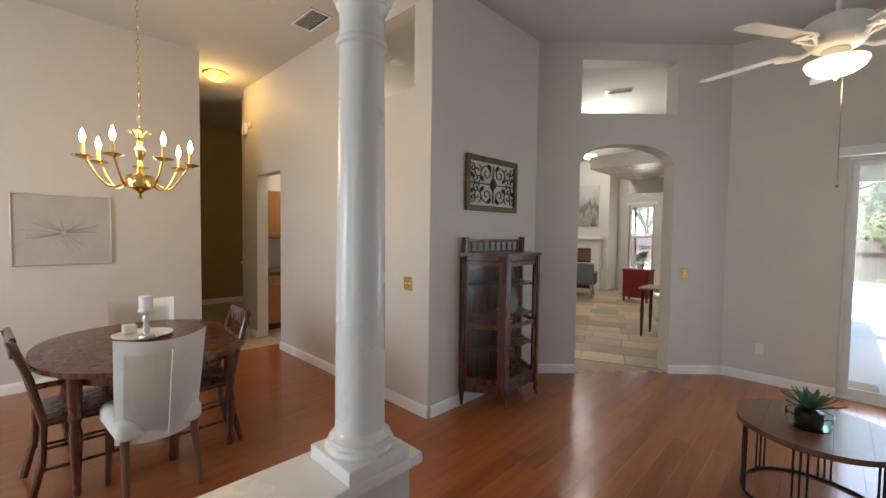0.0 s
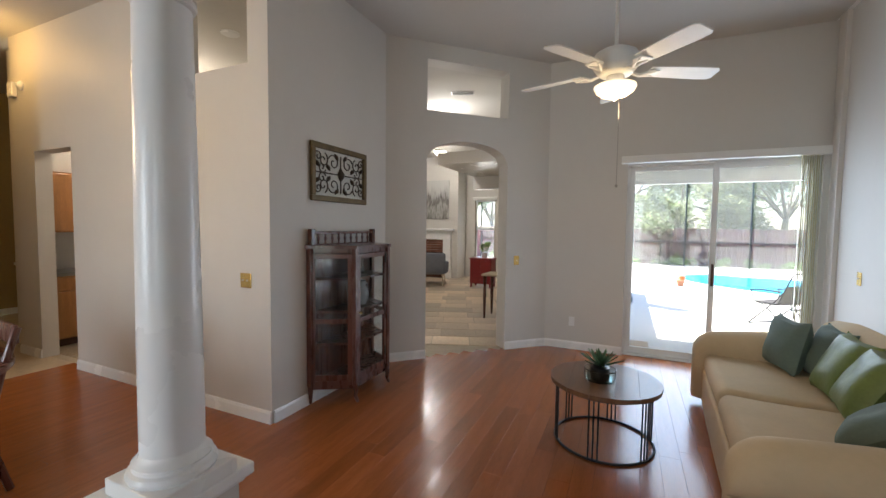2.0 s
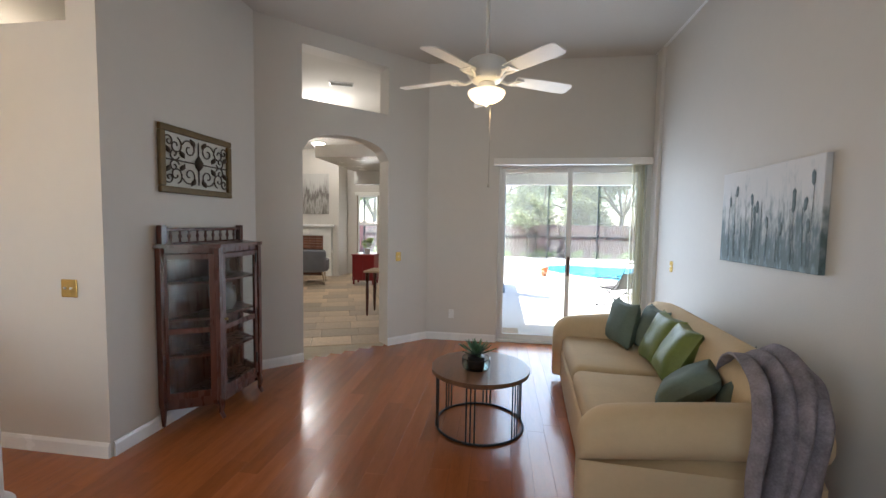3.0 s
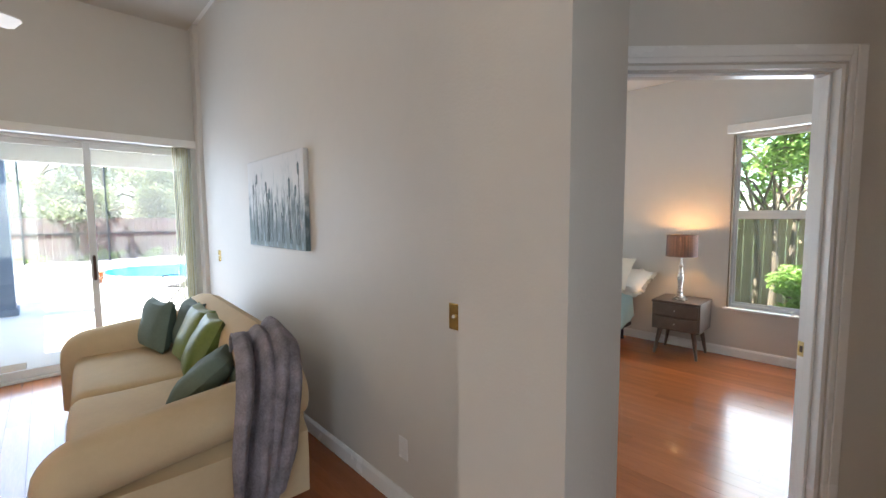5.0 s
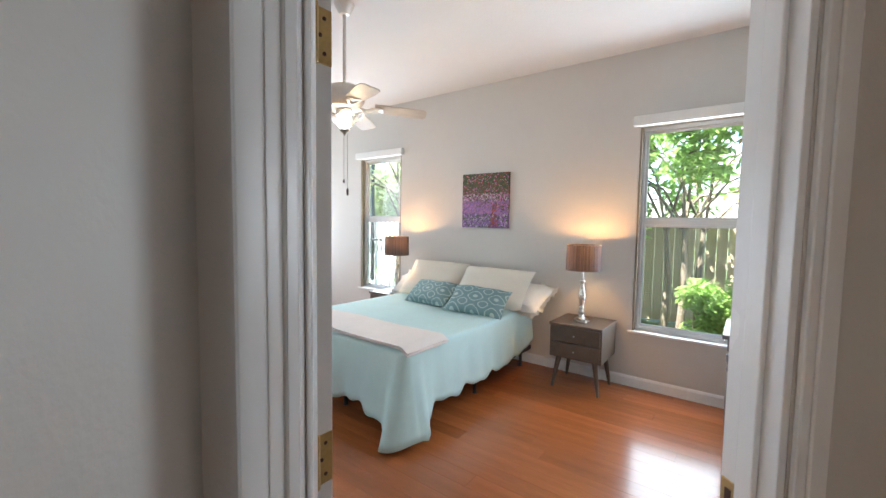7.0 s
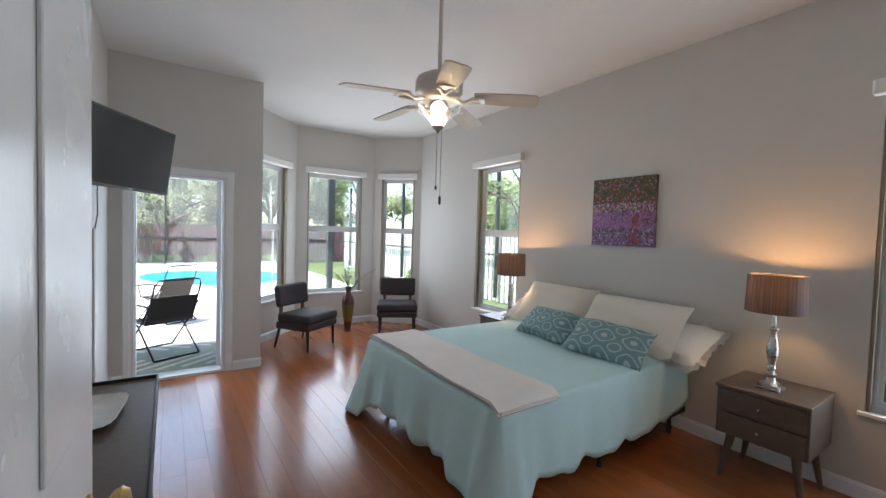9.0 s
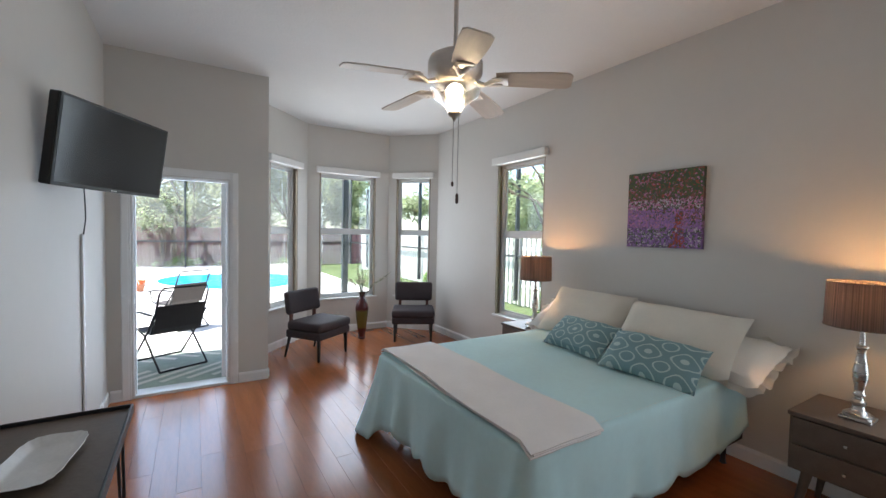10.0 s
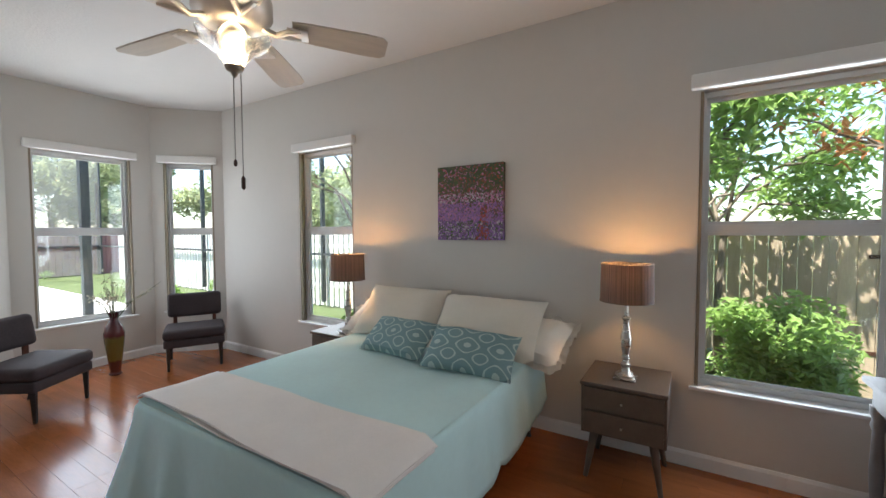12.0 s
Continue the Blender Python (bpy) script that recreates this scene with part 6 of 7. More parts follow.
for a, b in zip(grid, grid[1:]):
    for j in range(ND):
        bm.faces.new((a[j], a[j + 1], b[j + 1], b[j]))
cov = part("coverlet_skirt", bm, AQUA, bed, smooth=True)
bm = bmesh.new()
nx_, ny_ = 26, 22
vv = [[bm.verts.new((BX0 + 0.004 + (head + 0.05 - BX0 - 0.004) * i / nx_, BY0 + 0.003 + (BY1 - BY0 - 0.006) * j / ny_,
                     BZ + (0.006 * noise.noise(Vector((i * 0.35, j * 0.35, 0))) + 0.004 if 0 < i < nx_ and 0 < j < ny_ else 0.0))) for j in range(ny_ + 1)] for i in range(nx_ + 1)]
for i in range(nx_):
    for j in range(ny_):
        bm.faces.new((vv[i][j], vv[i + 1][j], vv[i + 1][j + 1], vv[i][j + 1]))
part("coverlet_top", bm, AQUA, bed, smooth=True)
for ob in (cov,):
    sol = ob.modifiers.new("cloth", "SOLIDIFY")
    sol.thickness, sol.offset = 0.006, -1

# folded throw over the foot end
th = thing("folded_throw", (0, 0, 0), "blush white throw folded across the foot of the bed", "blanket")
for k, (z0, wob) in enumerate(((BZ + 0.006, 0.0), (BZ + 0.016, 0.012), (BZ + 0.026, -0.008))):
    bm = bmesh.new()
    n, m_ = 26, 7
    g = []
    for i in range(n + 1):
        t = i / n
        y = BY0 - 0.035 + (BY1 - BY0 + 0.06) * t
        row = []
        for j in range(m_ + 1):
            u = j / m_
            x = 4.385 + wob + (0.44 - 0.05 * t) * u + 0.05 * t + 0.010 * math.sin(t * 9 + k)
            over = max(0.0, (BY0 + 0.005 - y)) * 0.9 + max(0.0, (y - BY1 + 0.005)) * 0.9
            row.append(bm.verts.new((x, y, z0 - over + 0.005 * noise.noise(Vector((t * 6, u * 3, k))))))
        g.append(row)
    for ra, rb in zip(g, g[1:]):
        for j in range(m_):
            bm.faces.new((ra[j], ra[j + 1], rb[j + 1], rb[j]))
    bmesh.ops.recalc_face_normals(bm, faces=bm.faces[:])
    bmesh.ops.solidify(bm, geom=bm.faces[:], thickness=-0.008)
    part("fold", bm, BLUSH, th, smooth=True)


def ogee_fabric():
    m = bpy.data.materials.new("teal_ogee_fabric")
    m.use_nodes = True
    n, l = m.node_tree.nodes, m.node_tree.links
    tc, sep = n.new("ShaderNodeTexCoord"), n.new("ShaderNodeSeparateXYZ")
    l.new(tc.outputs["Object"], sep.inputs[0])

    def mth(op, a, b=None, c=None):
        q = n.new("ShaderNodeMath")
        q.operation = op
        for k, v in enumerate((a, b, c)):
            if v is None:
                continue
            if isinstance(v, (int, float)):
                q.inputs[k].default_value = v
            else:
                l.new(v, q.inputs[k])
        return q.outputs[0]

    x, z = mth("MULTIPLY", sep.outputs["X"], 2 * math.pi / 0.21), mth("MULTIPLY", sep.outputs["Z"], 2 * math.pi / 0.15)
    wave = mth("ADD", mth("COSINE", x), mth("COSINE", z))
    bands = mth("SINE", mth("MULTIPLY", wave, 4.1))
    lines = mth("GREATER_THAN", bands, 0.78)
    mix = n.new("ShaderNodeMix")
    mix.data_type = "RGBA"
    l.new(lines, mix.inputs["Factor"])
    mix.inputs["A"].default_value, mix.inputs["B"].default_value = (0.19, 0.305, 0.315, 1), (0.45, 0.56, 0.54, 1)
    l.new(mix.outputs["Result"], n["Principled BSDF"].inputs["Base Color"])
    n["Principled BSDF"].inputs["Roughness"].default_value = 0.8
    nb, bp_ = n.new("ShaderNodeTexNoise"), n.new("ShaderNodeBump")
    nb.inputs["Scale"].default_value, bp_.inputs["Strength"].default_value, bp_.inputs["Distance"].default_value = 180, 0.3, 0.003
    l.new(nb.outputs[0], bp_.inputs["Height"]), l.new(bp_.outputs[0], n["Principled BSDF"].inputs["Normal"])
    return m


OGEE = ogee_fabric()
cushion("bed_pillow", (6.17, 4.36, 0.825), (-40, 0, -90), 0.82, 0.50, 0.20, IVORY, "large ivory pillow leaning on the wall", "pillow", "ivory pillows on the bed", seed=3)
cushion("bed_pillow", (6.13, 3.55, 0.815), (-42, 0, -90), 0.84, 0.50, 0.20, IVORY, "large ivory pillow leaning on the wall", "pillow", "ivory pillows on the bed", seed=8)
WHITEC = material("white_scalloped_cotton", (0.74, 0.72, 0.67), 0.85, vary=0.04, scale=6, bump=0.1, bump_scale=120)


def scalloped(at, rot, seed):
    c = cushion("scalloped_pillow", at, rot, 0.66, 0.44, 0.19, WHITEC, "white pillow with a scalloped flange", "pillow", seed=seed)
    bm = bmesh.new()
    inner, outer = [], []
    n = 120
    for i in range(n):
        a = 2 * math.pi * i / n
        u = max(-1, min(1, 1.35 * math.cos(a)))
        v = max(-1, min(1, 1.35 * math.sin(a)))
        k = 0.045 + 0.014 * abs(math.sin(i * math.pi * 14 / n * 1.0))
        droop = -0.02 * math.sin(i * 0.6)
        inner.append(bm.verts.new((0.31 * u, 0, 0.205 * v)))
        outer.append(bm.verts.new(((0.31 + k) * u, droop + 0.012 * math.sin(i * 1.3), (0.205 + k) * v)))
    for i in range(n):
        bm.faces.new((inner[i], inner[(i + 1) % n], outer[(i + 1) % n], outer[i]))
    bmesh.ops.solidify(bm, geom=bm.faces[:], thickness=0.005)
    part("flange", bm, WHITEC, c, smooth=True)


scalloped((6.24, 3.31, 0.725), (-62, 0, -96), 2)
scalloped((6.26, 4.60, 0.735), (-62, 0, -86), 5)
cushion("lumbar_cushion", (5.70, 3.45, 0.745), (-48, 2, -84), 0.60, 0.32, 0.15, OGEE, "teal lumbar cushion with a pale ogee pattern", "cushion", "teal cushions on the bed", seed=1)
cushion("lumbar_cushion", (5.76, 4.06, 0.745), (-50, -2, -98), 0.60, 0.32, 0.15, OGEE, "teal lumbar cushion with a pale ogee pattern", "cushion", "teal cushions on the bed", seed=4)

GREYW = material("grey_brown_walnut", (0.115, 0.085, 0.065), 0.45, vary=0.3, scale=3, stretch=(5, 0.8, 5), bump=0.06, grain=0.2)
CHROME = material("brushed_nickel", (0.50, 0.48, 0.45), 0.28, metal=1.0, vary=0.12, scale=14, stretch=(1, 1, 6))


def nightstand(at, label):
    n = thing("nightstand", at, label, "nightstand", "nightstands beside the bed", -90)
    part("top", boxed(-0.235, 0.235, -0.235, 0.225, 0.578, 0.60, bevel=0.004), GREYW, n)
    part("carcass", boxed(-0.23, 0.23, -0.215, 0.22, 0.285, 0.578, bevel=0.004), GREYW, n)
    for z0, z1 in ((0.30, 0.425), (0.44, 0.57)):
        d = part("drawer", boxed(-0.215, 0.215, -0.230, -0.214, z0, z1, bevel=0.003), GREYW, n)
        part("knob", lathe([(0.004, 0), (0.004, 0.010), (0.009, 0.014), (0.008, 0.020), (0.002, 0.022)], 12), CHROME, d).matrix_local = pose(0, -0.230, (z0 + z1) / 2, 90, 0, 0)
    for x in (-0.16, 0.16):
        for y in (-0.155, 0.14):
            part("leg", tube([(x, y, 0.287), (x * 1.28, y * 1.25, 0.0)], 0.026, 10, taper=0.013), GREYW, n, smooth=True)
    return n


nightstand((6.185, 2.60, 0), "grey-brown wooden nightstand with two drawers and splayed legs")
nightstand((6.185, 4.99, 0), "grey-brown wooden nightstand by the far side of the bed")

SHADE = bpy.data.materials.new("pleated_taupe_shade")
SHADE.use_nodes = True
n, l = SHADE.node_tree.nodes, SHADE.node_tree.links
tc, sep = n.new("ShaderNodeTexCoord"), n.new("ShaderNodeSeparateXYZ")
l.new(tc.outputs["Object"], sep.inputs[0])
at2 = n.new("ShaderNodeMath")
at2.operation = "ARCTAN2"
l.new(sep.outputs["Y"], at2.inputs[0]), l.new(sep.outputs["X"], at2.inputs[1])
cmb = n.new("ShaderNodeCombineXYZ")
l.new(at2.outputs[0], cmb.inputs[0])
nz = n.new("ShaderNodeTexNoise")
nz.inputs["Scale"].default_value, nz.inputs["Detail"].default_value = 22, 5
l.new(cmb.outputs[0], nz.inputs["Vector"])
cr = n.new("ShaderNodeValToRGB")
cr.color_ramp.elements[0].position, cr.color_ramp.elements[0].color = 0.35, (0.05, 0.043, 0.048, 1)
cr.color_ramp.elements[1].position, cr.color_ramp.elements[1].color = 0.65, (0.19, 0.16, 0.163, 1)
l.new(nz.outputs[0], cr.inputs[0])
tr, ms = n.new("ShaderNodeBsdfTranslucent"), n.new("ShaderNodeMixShader")
l.new(cr.outputs[0], n["Principled BSDF"].inputs["Base Color"]), l.new(cr.outputs[0], tr.inputs["Color"])
n["Principled BSDF"].inputs["Roughness"].default_value = 0.7
ms.inputs[0].default_value = 0.03
l.new(n["Principled BSDF"].outputs[0], ms.inputs[1]), l.new(tr.outputs[0], ms.inputs[2])
l.new(ms.outputs[0], n["Material Output"].inputs["Surface"])


def table_lamp(at, label):
    o = thing("table_lamp", at, label, "table lamp", "table lamps on the nightstands")
    part("foot", boxed(-0.062, 0.062, -0.062, 0.062, 0.0, 0.016, bevel=0.006), CHROME, o)
    part("stem", lathe([(0.056, 0.016), (0.058, 0.028), (0.040, 0.040), (0.026, 0.052), (0.022, 0.070), (0.030, 0.082), (0.030, 0.092), (0.018, 0.102), (0.016, 0.115), (0.026, 0.128), (0.018, 0.142),
                        (0.020, 0.160), (0.030, 0.215), (0.031, 0.245), (0.022, 0.300), (0.015, 0.345), (0.019, 0.360), (0.026, 0.368), (0.026, 0.376), (0.012, 0.382), (0.009, 0.47)], 28), CHROME, o, smooth=True)
    bm = bmesh.new()
    seg = 120
    rows = []
    for z, r_ in ((0.475, 0.150), (0.54, 0.149), (0.62, 0.147), (0.70, 0.145)):
        rows.append([bm.verts.new(((r_ + 0.0016 * math.sin(i * 2.1)) * math.cos(2 * math.pi * i / seg), (r_ + 0.0016 * math.sin(i * 2.1)) * math.sin(2 * math.pi * i / seg), z)) for i in range(seg)])
    for a, b in zip(rows, rows[1:]):
        for i in range(seg):
            bm.faces.new((a[i], a[(i + 1) % seg], b[(i + 1) % seg], b[i]))
    bmesh.ops.solidify(bm, geom=bm.faces[:], thickness=0.002)
    part("shade", bm, SHADE, o, "pleated taupe fabric shade", smooth=True)
    for z, r_ in ((0.475, 0.1515), (0.70, 0.1465)):
        part("shade_rim", tube([(r_ * math.cos(q), r_ * math.sin(q), z) for q in [2 * math.pi * k / 48 for k in range(49)]], 0.0028, 6), GREYW, o)
    part("spider", tube([(-0.145, 0, 0.685), (0.145, 0, 0.685)], 0.002, 5), CHROME, o)
    part("bulb", lathe([(0.013, 0.48), (0.016, 0.52), (0.030, 0.56), (0.030, 0.585), (0.016, 0.61), (0.002, 0.616)], 18), glowing("lamp_bulb", (1.0, 0.62, 0.26), 8.0), o, "lit warm bulb", smooth=True)
    q = lamp("table_lamp_light", "POINT", (at[0], at[1], at[2] + 0.655), 5.5, (1.0, 0.50, 0.17), 0.03)
    return o


table_lamp((6.13, 2.605, 0.60), "brushed nickel table lamp with a lit pleated taupe shade")
table_lamp((6.09, 4.88, 0.60), "brushed nickel table lamp, lit, near the far window")

GARDEN = canvas_material("lilac_garden_canvas", [(0.10, 0.13, 0.06), (0.17, 0.12, 0.26)], [(0.25, 0.13, 0.34), (0.10, 0.07, 0.14), (0.36, 0.20, 0.36)], [(0.05, 0.07, 0.04), (0.22, 0.09, 0.07), (0.06, 0.08, 0.05)], 9.0, 3.0)
ga = new("garden_painting")
ga.matrix_world = pose(6.439, 3.826, 1.735, 0, 0, -90) @ Matrix.Diagonal((0.9, 1, 1, 1))
tagged(ga, "square canvas of a lilac garden path under trees", "painting")
part("canvas", boxed(-0.335, 0.335, -0.035, 0, -0.305, 0.305, bevel=0.003), GARDEN, ga)
PETAL = [material("lilac_dab", (0.30, 0.16, 0.42), 0.7, vary=0.3, scale=40), material("pink_dab", (0.48, 0.20, 0.34), 0.7, vary=0.3, scale=40), material("leaf_dab", (0.07, 0.11, 0.04), 0.7, vary=0.4, scale=40), material("russet_dab", (0.34, 0.07, 0.045), 0.7, vary=0.3, scale=40), material("white_dab", (0.50, 0.46, 0.52), 0.7, vary=0.2, scale=40)]
r = random.Random(5)
dabs = {0: ([], []), 1: ([], []), 2: ([], []), 3: ([], []), 4: ([], [])}
for i in range(2600):
    x, z = r.uniform(-0.33, 0.33), r.uniform(-0.30, 0.30)
    if z < -0.02 and abs(x - (0.10 + 0.5 * (-0.02 - z) * -0.1 + 0.05)) < 0.02 + 0.18 * (-0.02 - z) and r.random() < 0.7:
        k = 3
    elif z > 0.08:
        k = r.choice((2, 2, 2, 2, 3, 1))
    elif z > 0.0:
        k = r.choice((1, 2, 4, 1))
    elif z > -0.15:
        k = r.choice((0, 0, 1, 0))
    else:
        k = r.choice((0, 4, 2, 0, 2))
    vs, fs = dabs[k]
    s0, s1, a = r.uniform(0.004, 0.013), r.uniform(0.002, 0.006), r.uniform(0, 3.14)
    ca, sa = math.cos(a), math.sin(a)
    q = len(vs)
    yy = -0.0352 - r.random() * 0.0012
    for u, w in ((-s0, -s1), (s0, -s1), (s0, s1), (-s0, s1)):
        vs.append((max(-0.333, min(0.333, x + u * ca - w * sa)), yy, max(-0.303, min(0.303, z + u * sa + w * ca))))
    fs.append((q, q + 1, q + 2, q + 3))
for k, (vs, fs) in dabs.items():
    me = bpy.data.meshes.new("brushwork")
    me.from_pydata(vs, [], fs)
    me.materials.append(PETAL[k])
    o = tagged(new("brushwork", me), kind="stuff")
    o.parent = ga

fan2 = ceiling_fan((4.42, 3.82, 2.33), H2, -42, "pale wooden five-blade ceiling fan with a tulip glass light", material("bleached_wood_blade", (0.52, 0.44, 0.36), 0.45, vary=0.12, scale=4, stretch=(0.8, 6, 1)), 0.60, "tulip", material("satin_nickel_fan", (0.66, 0.60, 0.54), 0.38, metal=0.35, vary=0.1), 4)
part("pull_chain", tube([(0.02, -0.01, -0.20), (0.02, -0.01, -0.62)], 0.0022, 5), CHAIN, fan2)
part("pull_chain", tube([(-0.005, 0.0, -0.21), (-0.005, 0.0, -0.55)], 0.0022, 5), CHAIN, fan2)
part("chain_knob", lathe([(0.003, 0), (0.008, 0.006), (0.008, 0.045), (0.002, 0.055)], 10, at=(0.02, -0.01, -0.66)), JOINT, fan2)
part("chain_knob", lathe([(0.003, 0), (0.007, 0.006), (0.007, 0.02), (0.002, 0.028)], 10, at=(-0.005, 0.0, -0.57)), JOINT, fan2)
lamp("bed_fan_light", "POINT", (4.42, 3.82, 2.19), 7, (1.0, 0.74, 0.42), 0.06)

# slipper chairs and the floor vase in the bay
PLUM = material("dark_plum_velvet", (0.040, 0.028, 0.031), 0.75, vary=0.3, scale=6, bump=0.15, bump_scale=60)


def slipper_chair(at, rz, label):
    c = thing("slipper_chair", at, label, "chair", "slipper chairs in the bay", rz)
    part("seat_frame", soft_box(-0.29, 0.29, -0.25, 0.25, 0.25, 0.34, 0.02, 3, 0.0), PLUM, c, smooth=True)
    part("seat_cushion", soft_box(-0.295, 0.295, -0.265, 0.235, 0.335, 0.445, 0.04, 4, 0.004), PLUM, c, smooth=True)
    bm = soft_box(-0.275, 0.275, -0.045, 0.045, -0.14, 0.14, 0.04, 4, 0.003)
    for v in bm.verts:
        v.co.y += 0.06 * (1 - (v.co.x / 0.275) ** 2)
    part("backrest", bm, PLUM, c, smooth=True).matrix_local = pose(0, 0.25, 0.645, -10, 0, 0)
    for s in (-0.20, 0.20):
        part("back_post", boxed(s - 0.02, s + 0.02, 0.235, 0.265, 0.30, 0.56, bevel=0.004), DARKW, c)
        part("front_leg", tube([(s * 1.25, -0.21, 0.255), (s * 1.25, -0.215, 0.0)], 0.025, 4, taper=0.015), BLACKM, c)
        part("back_leg", tube([(s * 1.25, 0.22, 0.255), (s * 1.28, 0.29, 0.0)], 0.025, 4, taper=0.015), BLACKM, c)
    return c


slipper_chair((4.54, 6.97, 0), 35, "dark plum velvet slipper chair by the bay window")
slipper_chair((5.92, 7.13, 0), -28, "dark plum velvet slipper chair in the bay corner")
VASE = bpy.data.materials.new("banded_amber_vase")
VASE.use_nodes = True
n, l = VASE.node_tree.nodes, VASE.node_tree.links
tc, sep, cr = n.new("ShaderNodeTexCoord"), n.new("ShaderNodeSeparateXYZ"), n.new("ShaderNodeValToRGB")
l.new(tc.outputs["Generated"], sep.inputs[0])
nz, ad = n.new("ShaderNodeTexNoise"), n.new("ShaderNodeMath")
nz.inputs["Scale"].default_value = 9
ad.operation = "MULTIPLY_ADD"
ad.inputs[1].default_value = 0.05
l.new(nz.outputs[0], ad.inputs[0]), l.new(sep.outputs["Z"], ad.inputs[2]), l.new(ad.outputs[0], cr.inputs[0])
cr.color_ramp.elements[0].color, cr.color_ramp.elements[1].color = (0.07, 0.012, 0.012, 1), (0.05, 0.012, 0.016, 1)
for pos, c in ((0.24, (0.09, 0.018, 0.012)), (0.27, (0.16, 0.10, 0.02)), (0.62, (0.13, 0.10, 0.025)), (0.66, (0.10, 0.02, 0.02))):
    e = cr.color_ramp.elements.new(pos)
    e.color = (*c, 1)
l.new(cr.outputs[0], n["Principled BSDF"].inputs["Base Color"])
n["Principled BSDF"].inputs["Roughness"].default_value = 0.2
va = thing("floor_vase", (5.27, 7.46, 0), "tall banded dark red and amber floor vase of dry sprigs", "vase")
part("vase_body", lathe([(0.05, 0), (0.058, 0.012), (0.045, 0.03), (0.055, 0.10), (0.085, 0.34), (0.092, 0.44), (0.075, 0.51), (0.040, 0.57), (0.034, 0.62), (0.05, 0.66), (0.045, 0.66), (0.03, 0.62)], 32), VASE, va, smooth=True)
r = random.Random(41)
SPRIG = material("dry_green_sprig", (0.10, 0.13, 0.07), 0.8, vary=0.3, scale=20)
BERRY = material("pale_seed_head", (0.55, 0.52, 0.42), 0.8, vary=0.2, scale=30)
bl_v, bl_f = [], []
for i in range(26):
    a, sp_, h = r.uniform(0, 6.28), r.uniform(0.05, 0.26), r.uniform(0.82, 1.14)
    tip = Vector((sp_ * math.cos(a), sp_ * math.sin(a), h))
    if i < 4:
        tip = Vector((0.30 + 0.06 * i, 0.05 * i - 0.08, 0.84 + 0.03 * i))
    part("sprig", tube([(0.01 * math.cos(a), 0.01 * math.sin(a), 0.55), (tip.x * 0.35, tip.y * 0.35, 0.74), tip], 0.0032, 5, taper=0.0018), SPRIG, va)
    for q in range(9):
        c = tip.lerp(Vector((tip.x * 0.35, tip.y * 0.35, 0.74)), r.random() * 0.8) + Vector((r.uniform(-1, 1), r.uniform(-1, 1), r.uniform(-1, 1))) * 0.022
        k, s_ = len(bl_v), r.uniform(0.006, 0.012)
        bl_v += [c + Vector((s_, 0, 0)), c + Vector((-s_, 0, 0)), c + Vector((0, s_, 0)), c + Vector((0, -s_, 0)), c + Vector((0, 0, s_)), c + Vector((0, 0, -s_))]
        bl_f += [(k + p, k + q_, k + e_) for p in (0, 1) for q_ in (2, 3) for e_ in (4, 5)]
me = bpy.data.meshes.new("seed_heads")
me.from_pydata(bl_v, [], bl_f)
me.materials.append(BERRY)
o = tagged(new("seed_heads", me), "pale tiny seed heads", kind="stuff")
o.parent = va

# television on its arm, with the cable cover down the wall
SCREEN = material("black_gloss_screen", (0.006, 0.006, 0.007), 0.16, vary=0.2, spec=0.5)
PLAST = material("black_plastic", (0.012, 0.012, 0.012), 0.4, vary=0.2)
tv = new("television")
tv.matrix_world = pose(2.865, 4.955, 1.93, 0, 0, 60) @ pose(0, 0, 0, 8, 0, 0)
tagged(tv, "black flat television on a wall arm", "television")
part("case", boxed(-0.39, 0.39, 0.0, 0.05, -0.225, 0.225, bevel=0.008), PLAST, tv)
part("bezel", boxed(-0.39, 0.39, -0.010, 0.0, -0.225, 0.225, bevel=0.004), PLAST, tv)
part("screen", boxed(-0.376, 0.376, -0.0115, -0.0095, -0.205, 0.212), SCREEN, tv, "black glossy screen")
part("maker_mark", boxed(-0.022, 0.022, -0.0108, -0.0098, -0.2185, -0.2135), SILVF, tv)
part("mount_plate", boxed(-0.10, 0.10, 0.05, 0.065, -0.10, 0.10), PLAST, tv)
arm_t = thing("tv_mount", (2.602, 5.05, 1.925), "black folding wall arm of the television", "wall bracket")
part("wall_plate", boxed(0, 0.015, -0.06, 0.06, -0.12, 0.12, bevel=0.003), PLAST, arm_t)
part("arm", tube([(0.01, 0, 0), (0.12, 0.06, 0), (0.205, -0.06, 0)], 0.018, 8), PLAST, arm_t)
tc_ = thing("cable_cover", (2.602, 5.52, 0), "white plastic cable cover on the wall", "cable cover")
part("channel", boxed(0, 0.014, -0.022, 0.022, 0.14, 1.46, bevel=0.004), TRIM, tc_)
part("cable", tube([(0.012, 0, 1.45), (0.03, -0.03, 1.56), (0.03, -0.05, 1.70), (0.05, -0.20, 1.80)], 0.004, 6), PLAST, tc_, "thin black cable")

